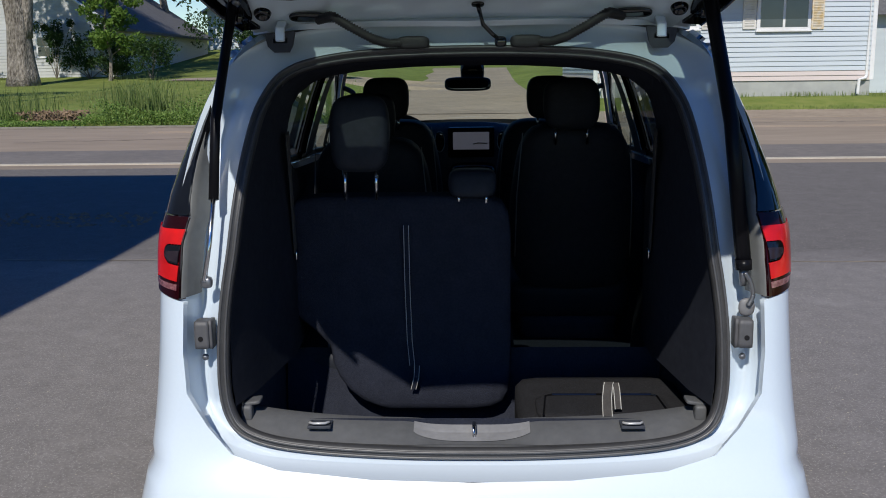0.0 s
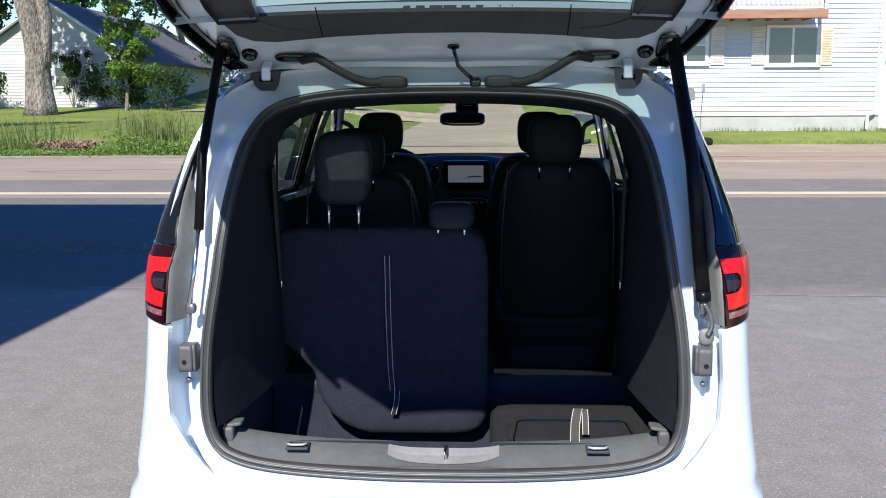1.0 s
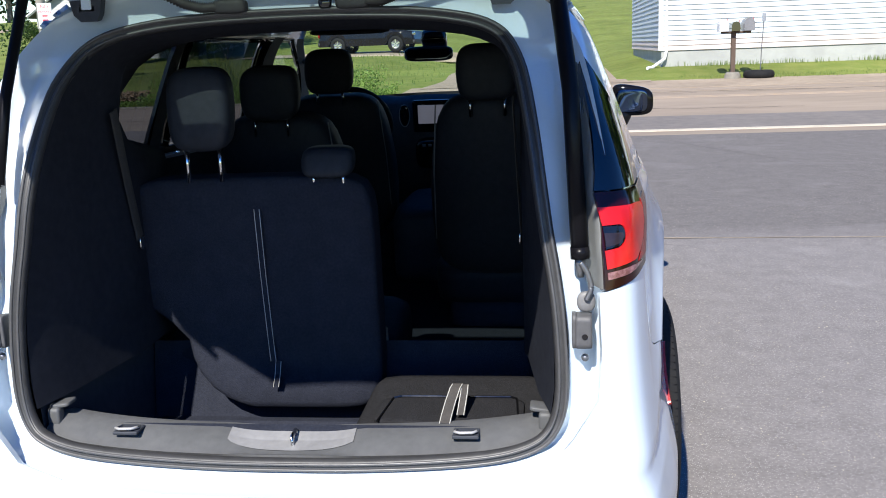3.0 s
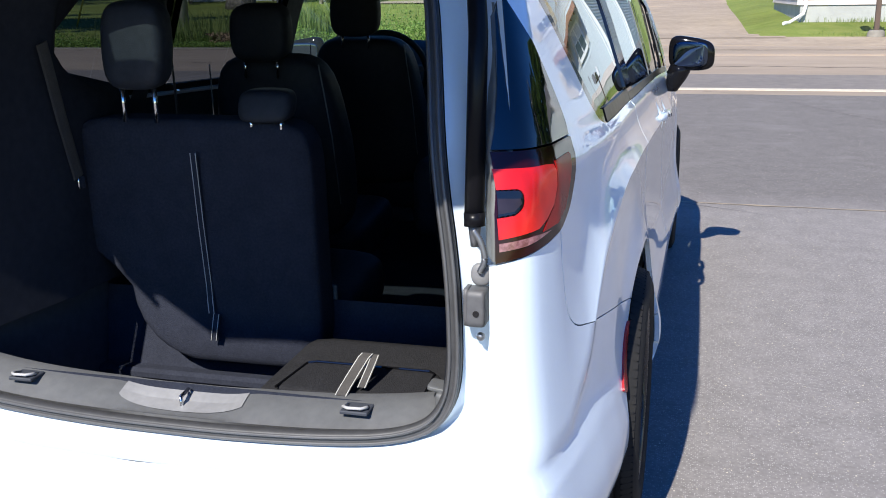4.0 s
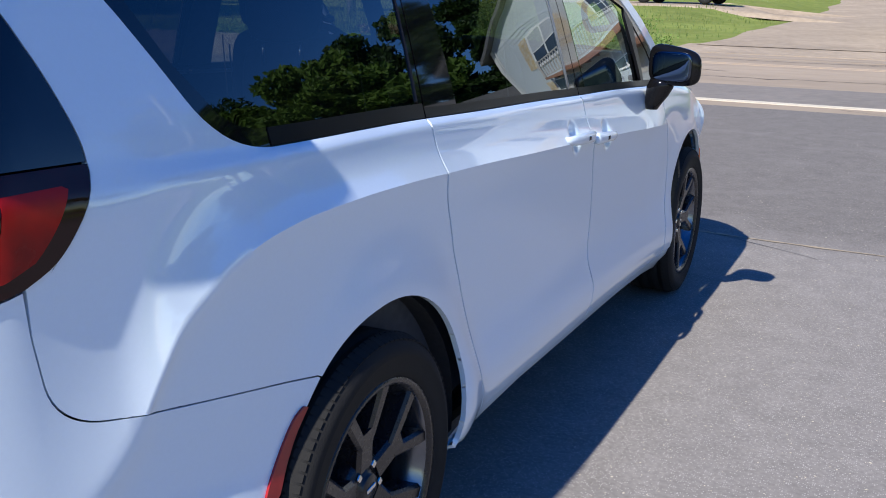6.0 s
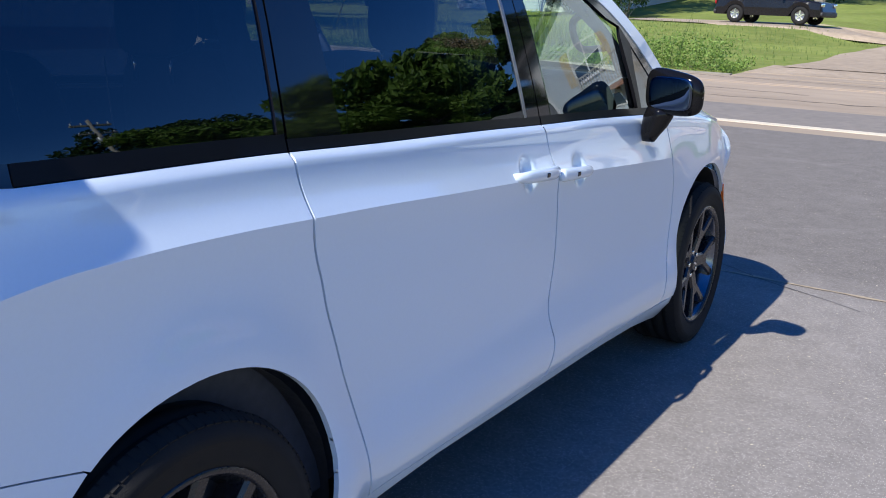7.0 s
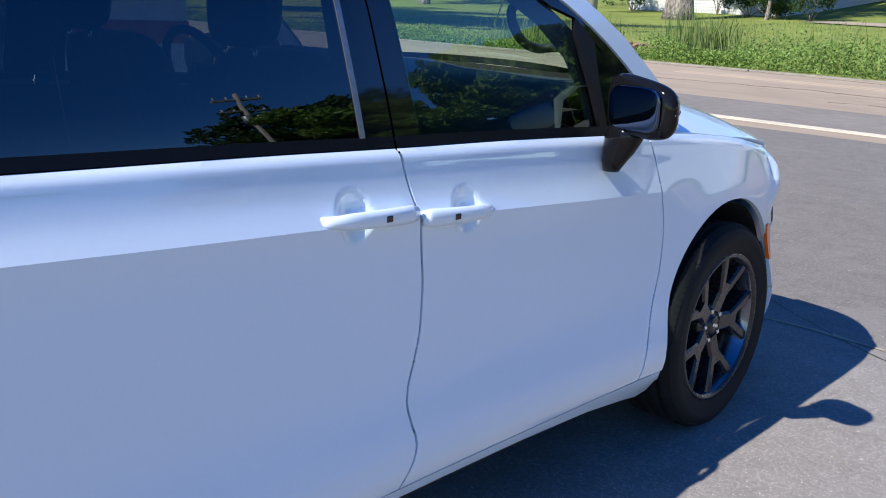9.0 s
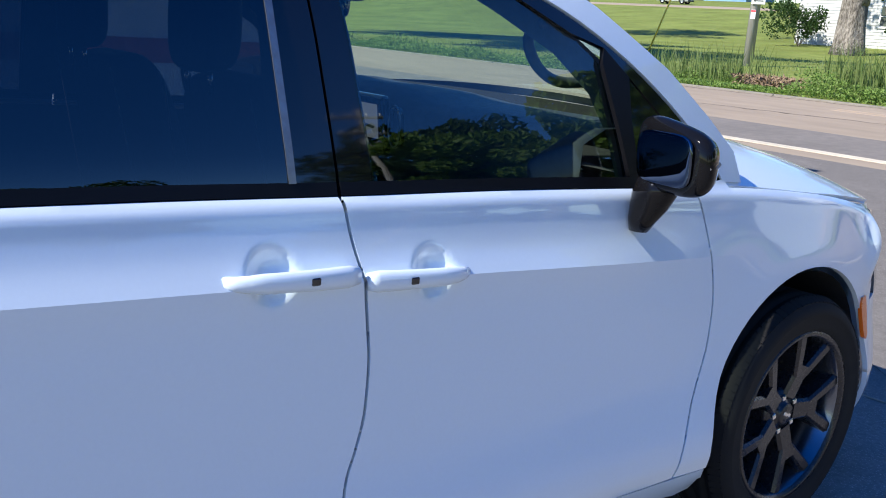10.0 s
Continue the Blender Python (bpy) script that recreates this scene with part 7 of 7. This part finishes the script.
# trees to the right of the drive, which the windows mirror
tree(24.5, 24.5, 12.5, 0.4, 5.0, 15000, 0.5, LEAF, "broad leafy tree beside the neighbouring yard", 31, clear=0.25)
tree(34, 9, 9.5, 0.4, 6.0, 15000, 0.5, LEAF, "broad leafy tree beside the neighbouring yard", 32, clear=0.25)
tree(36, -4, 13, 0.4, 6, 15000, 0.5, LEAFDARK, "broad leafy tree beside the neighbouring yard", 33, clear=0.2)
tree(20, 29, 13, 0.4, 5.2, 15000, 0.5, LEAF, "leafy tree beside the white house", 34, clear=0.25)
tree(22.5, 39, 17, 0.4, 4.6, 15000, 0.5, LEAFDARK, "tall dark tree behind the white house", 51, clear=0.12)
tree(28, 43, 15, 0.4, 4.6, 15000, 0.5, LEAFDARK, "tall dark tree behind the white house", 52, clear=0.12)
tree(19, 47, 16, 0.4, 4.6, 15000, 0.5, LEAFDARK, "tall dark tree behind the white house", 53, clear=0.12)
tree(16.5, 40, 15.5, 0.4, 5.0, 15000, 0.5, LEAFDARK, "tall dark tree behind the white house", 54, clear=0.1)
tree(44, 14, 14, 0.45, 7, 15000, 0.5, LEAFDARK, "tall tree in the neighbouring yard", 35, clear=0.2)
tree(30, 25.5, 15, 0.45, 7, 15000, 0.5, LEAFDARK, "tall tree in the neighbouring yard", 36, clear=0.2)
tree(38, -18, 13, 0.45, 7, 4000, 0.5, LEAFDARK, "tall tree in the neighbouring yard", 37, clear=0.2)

# ---- verge: weeds, reeds and a brush heap by the kerb ----
g = np.random.default_rng(11)
pts = []
for _ in range(38000):
    x = g.uniform(-34, -3.3)
    y = 18.95 + abs(g.normal()) * 1.1
    k = noise.noise(Vector((x * 0.45, y * 0.5, 2.0))) + (0.38 if -9.0 < x < -3.6 else -0.40) - (0.9 if -11.2 < x < -9.4 else 0)
    hmax = max(0.10, 0.35 + 0.55 * k)
    pts.append((x, y, ground_z(x, y) + g.uniform(0.02, hmax)))
tagged(part("verge_weeds", leaves(pts, 0.074, g, 0.0), WEED), "tangled green weeds along the kerb", "weeds", kind="stuff")


def blades(area, n, h, w, seed, name, label, bunches=14, spread=0.5):
    r = np.random.default_rng(seed)
    verts, faces = [], []
    cs = [(r.uniform(area[0], area[1]), r.uniform(area[2], area[3])) for _ in range(bunches)]
    for i in range(n):
        c = cs[r.integers(0, bunches)]
        x, y = c[0] + r.normal() * spread, c[1] + r.normal() * spread * 0.6
        z = ground_z(x, y)
        hh, a = h * r.uniform(0.45, 1.1), r.uniform(0, 6.28)
        bx, by = r.normal() * 0.16 * hh, r.normal() * 0.16 * hh
        dx, dy = math.cos(a) * w, math.sin(a) * w
        b = len(verts)
        verts += [(x - dx, y - dy, z - 0.02), (x + dx, y + dy, z - 0.02), (x + bx * 0.35 + dx * 0.7, y + by * 0.35 + dy * 0.7, z + hh * 0.6), (x + bx * 0.35 - dx * 0.7, y + by * 0.35 - dy * 0.7, z + hh * 0.6), (x + bx, y + by, z + hh)]
        faces += [(b, b + 1, b + 2, b + 3), (b + 3, b + 2, b + 4)]
    return tagged(part(name, (verts, faces), REED), label, name.replace("_", " "), kind="stuff")


blades((-8.9, -7.7, 19.5, 21.0), 420, 1.15, 0.012, 41, "reeds", "tall green reeds at the ditch", 9, 0.32)
blades((-7.3, -4.6, 19.6, 20.8), 46, 1.15, 0.011, 46, "reeds", "a few tall stalks over the weeds", 8, 0.25)
blades((-13.6, -11.0, 19.5, 20.9), 420, 0.95, 0.011, 42, "reeds", "tall green reeds at the ditch", 8, 0.5)
blades((3.6, 12.5, 22.1, 22.6), 900, 0.09, 0.007, 43, "lawn_edge_tufts", "ragged grass tufts at the lawn edge", 60, 0.25)
blades((3.6, 11.5, 24.1, 24.4), 600, 0.15, 0.007, 44, "wall_foot_tufts", "ragged grass tufts along the foundation", 50, 0.2)
blades((-30, -3.5, 22, 40), 5000, 0.12, 0.012, 45, "lawn_tufts", "uneven tufts in the mown lawn", 900, 0.6)
pts = [(g.uniform(-10.9, -9.6) + g.normal() * 0.15, 19.7 + abs(g.normal()) * 0.4, rise(20.0) + g.uniform(0.02, 0.30)) for _ in range(700)]
tagged(part("brush_heap", leaves(pts, 0.16, g, 0.2, 0.3), DEADLEAF), "heap of dry brown brush at the ditch", "brush", kind="stuff")

# ---- utility pole with a parking sign, and its guy wire ----
UP = (-17.0, 29.0)
uz = ground_z(*UP)
pole = empty("utility_pole", "grey wooden utility pole on the lawn", "pole", pose(UP[0], UP[1], uz))
part("shaft", tube([(0, 0, -0.3), (0, 0, 5), (0, 0, 9.5)], [0.17, 0.15, 0.12], 14), POLEWOOD, pole, smooth=True)
part("crossarm", box_bm(-1.1, 1.1, -0.06, 0.06, 8.7, 8.83, 0.01, 1), POLEWOOD, pole)
part("tag", box_bm(-0.02, 0.16, -0.175, -0.165, 1.55, 1.85, 0.003, 1), SIGNWHITE, pole, "small white tag with a red band")
part("tag_band", box_bm(-0.02, 0.16, -0.180, -0.176, 1.78, 1.84), SIGNRED, pole)
sign = tagged(part("parking_sign", box_bm(-0.24, 0.24, -0.008, 0.008, -0.42, 0.42, 0.006, 1, pose(0, 0, 0)), SIGNWHITE, at=pose(UP[0] + 0.22, UP[1] - 0.19, uz + 2.45, 0, 0, 8)), "white no parking sign with red lettering on the pole", "sign")
def lettering(own, text, size, x, z, material):
    cu = bpy.data.curves.new("sign_text", "FONT")
    cu.body, cu.size, cu.align_x, cu.align_y, cu.extrude = text, size, "CENTER", "CENTER", 0.002
    cu.materials.append(material)
    ob = new("lettering", cu)
    ob.parent, ob.matrix_basis = own, pose(x, -0.013, z, 90)
    return ob


lettering(sign, "NO", 0.17, 0, 0.30, SIGNRED)
lettering(sign, "PARKING", 0.105, 0, 0.13, SIGNRED)
part("text_bar", box_bm(-0.09, 0.09, -0.012, -0.009, -0.03, 0.02), SIGNRED, sign)
part("text_bar", box_bm(-0.10, 0.10, -0.012, -0.009, -0.17, -0.12), SIGNRED, sign)
part("arrow", ([(-0.18, -0.012, -0.31), (-0.10, -0.012, -0.26), (-0.10, -0.012, -0.29), (0.18, -0.012, -0.29), (0.18, -0.012, -0.33), (-0.10, -0.012, -0.33), (-0.10, -0.012, -0.36)], [(0, 2, 1), (0, 6, 5), (0, 5, 4, 3, 2)]), BLACKGLOSS, sign)
YELLOWGUARD = mat("yellow_plastic_guard", (0.75, 0.52, 0.06), (0.66, 0.45, 0.05), scale=10, rough=0.5)


def guard():
    g_ = empty("guy_wire", "guy wire with a yellow plastic guard beside the pole", "guy wire", pose(-21.9, 29.6, ground_z(-21.9, 29.6)))
    part("guard", tube([(0.0, 0, 0.0), (0.42, 0, 1.05), (0.84, 0, 2.1)], 0.035, 8), YELLOWGUARD, g_, smooth=True)
    part("cable", tube([(0.84, 0, 2.1), (2.9, -0.3, 5.2), (4.9, -0.6, 8.3)], 0.012, 6), STEEL, g_)


guard()

# ---- vehicles across the lawns ----
def parked_car(name, label, at, length, wide, high, paint, boxy):
    """A parked vehicle seen from afar: body with arches and glasshouse, wheels, lamps, bumpers."""
    c = empty(name, label, "car", at)
    hl, hw = length / 2, wide / 2
    prof = smoothed([(-hl, 0.62), (-hl + 0.12, 0.93), (-hl * 0.5, 1.0), (hl * 0.42, 1.0), (hl * 0.62, 0.98 if boxy else 0.9), (hl - 0.12, 0.9 if boxy else 0.74), (hl, 0.55)])
    rows = []
    for x in np.linspace(-hl, hl, 41):
        e = 1.0 - 0.12 * max(0.0, (abs(x) / hl - 0.8) / 0.2) ** 2
        z0 = 0.34
        for wx in (-length * 0.29, length * 0.31):
            d = abs(x - wx)
            if d < 0.42:
                z0 = max(z0, 0.36 + math.sqrt(0.42**2 - d * d))
        zt = prof(x) * high / 1.75
        z0 = min(z0, zt - 0.08)
        rows.append([Vector((x, y * hw * e, z)) for y, z in ((-0.94, z0), (-1.0, z0 + 0.05 + (zt - z0) * 0.4), (-0.97, zt - 0.06), (-0.90, zt), (0.90, zt), (0.97, zt - 0.06), (1.0, z0 + 0.05 + (zt - z0) * 0.4), (0.94, z0))])
    part("body", loft(rows, close_u=True, caps=True), paint, c, smooth=False)
    zb = 0.98 * high / 1.75
    back, front_ = (-hl + 0.12, hl * 0.40) if boxy else (-hl * 0.78, hl * 0.42)
    st = [(0.0, back, front_, 0.90), (0.55, back + (0.05 if boxy else 0.28), front_ - 0.42, 0.82), (0.92, back + (0.12 if boxy else 0.5), front_ - 0.72, 0.74), (1.0, back + (0.25 if boxy else 0.7), front_ - 0.9, 0.66)]
    rows = []
    for k, a, b, w in st:
        z = zb - 0.01 + k * (high - zb)
        rows.append([Vector((a, -w * hw, z)), Vector((b, -w * hw, z)), Vector((b + 0.05, -w * hw * 0.6, z)), Vector((b + 0.05, w * hw * 0.6, z)), Vector((b, w * hw, z)), Vector((a, w * hw, z))])
    gh = part("glasshouse", loft(rows, close_u=True, caps=True), BLACKGLOSS, c)
    part("roof_skin", loft([[v + Vector((0, 0, 0.012)) for v in r] for r in rows[2:]], close_u=True, caps=True), paint, gh)
    for k in (0.08, 0.40, 0.70):
        x = back + (front_ - 0.6 - back) * k
        for s in (-1, 1):
            part("pillar", tube([(x, s * hw * 0.905, zb), (x + 0.02, s * hw * 0.80, zb + (high - zb) * 0.72)], 0.045, 6), paint, gh)
    for wx in (-length * 0.29, length * 0.31):
        for s in (-1, 1):
            w_ = part("wheel", lathe([(0.20, -0.10), (0.34, -0.11), (0.375, -0.07), (0.375, 0.07), (0.34, 0.11), (0.22, 0.11), (0.20, 0.08)], 28, closed=True), TYRE, c, smooth=True, at=pose(wx, s * (hw - 0.13), 0.375, 0, 0, 90 * s))
            part("rim", lathe([(0.0, 0.07), (0.06, 0.08), (0.19, 0.06), (0.235, 0.105), (0.20, 0.02)], 20), STEEL, w_, smooth=True)
            part("spokes", joined(*[box_bm(0.07, 0.095, -0.025, 0.025, 0.03, 0.22, 0.004, 1, Matrix.Rotation(2 * math.pi * q / 5, 4, "X")) for q in range(5)]), CHROME, w_)
    for s in (-1, 1):
        part("headlight", softbox(0.10, 0.30, 0.16, 5, 4, pose(hl - 0.06, s * (hw - 0.24), 0.80 * high / 1.75)), CHROME, c, smooth=True)
        part("tail_lamp", softbox(0.08, 0.20, 0.30, 5, 4, pose(-hl + 0.06, s * (hw - 0.14), 0.88 * high / 1.75)), DARKRED, c, smooth=True)
        part("door_mirror", softbox(0.12, 0.20, 0.15, 4, 4, pose(front_ - 0.2, s * (hw + 0.08), zb + 0.08)), BLACKGLOSS, c, smooth=True)
        part("bumper", softbox(0.16, hw * 2 * 0.92, 0.22, 6, 4, pose(s * (hl - 0.03), 0, 0.46)), TRIM, c, smooth=True)
    return c


SUVBLACK = mat("black_vehicle_paint", (0.010, 0.010, 0.012), (0.008, 0.008, 0.010), scale=20, rough=0.22, spec=0.35)
SILVERPAINT = mat("silver_vehicle_paint", (0.42, 0.44, 0.42), (0.38, 0.40, 0.38), scale=20, rough=0.35, metal=0.0, coat=1.0)
parked_car("sport_utility_car", "large black sport utility car parked on the lawn drive", pose(-8.1, 42.5, ground_z(-8.1, 42.5) + 0.03, 0, 0, -9), 4.75, 1.92, 1.8, SUVBLACK, True)
parked_car("estate_car", "silver estate car parked before the blue house", pose(-81.2, 105.0, ground_z(-81.2, 105), 0, 0, 12), 4.7, 1.8, 1.5, SILVERPAINT, False)

# ---- white building beside the drive, which shades the asphalt ----
shed = empty("white_building", "tall white clapboard building with a red band", "building", pose(0, 0, 0))
SX, SY, SH = -4.29, 4.36, 5.3
part("wall", box_bm(SX - 8, SX, SY - 14, SY, -0.2, SH), SIDING, shed)
part("red_band", box_bm(SX - 8.01, SX + 0.012, SY - 14, SY + 0.012, 1.02, 1.19), REDPAINT, shed, "faded red band")
part("roof", box_bm(SX - 8.2, SX + 0.15, SY - 14.2, SY + 0.12, SH, SH + 0.18, 0.02, 1), ROOFGREY, shed)
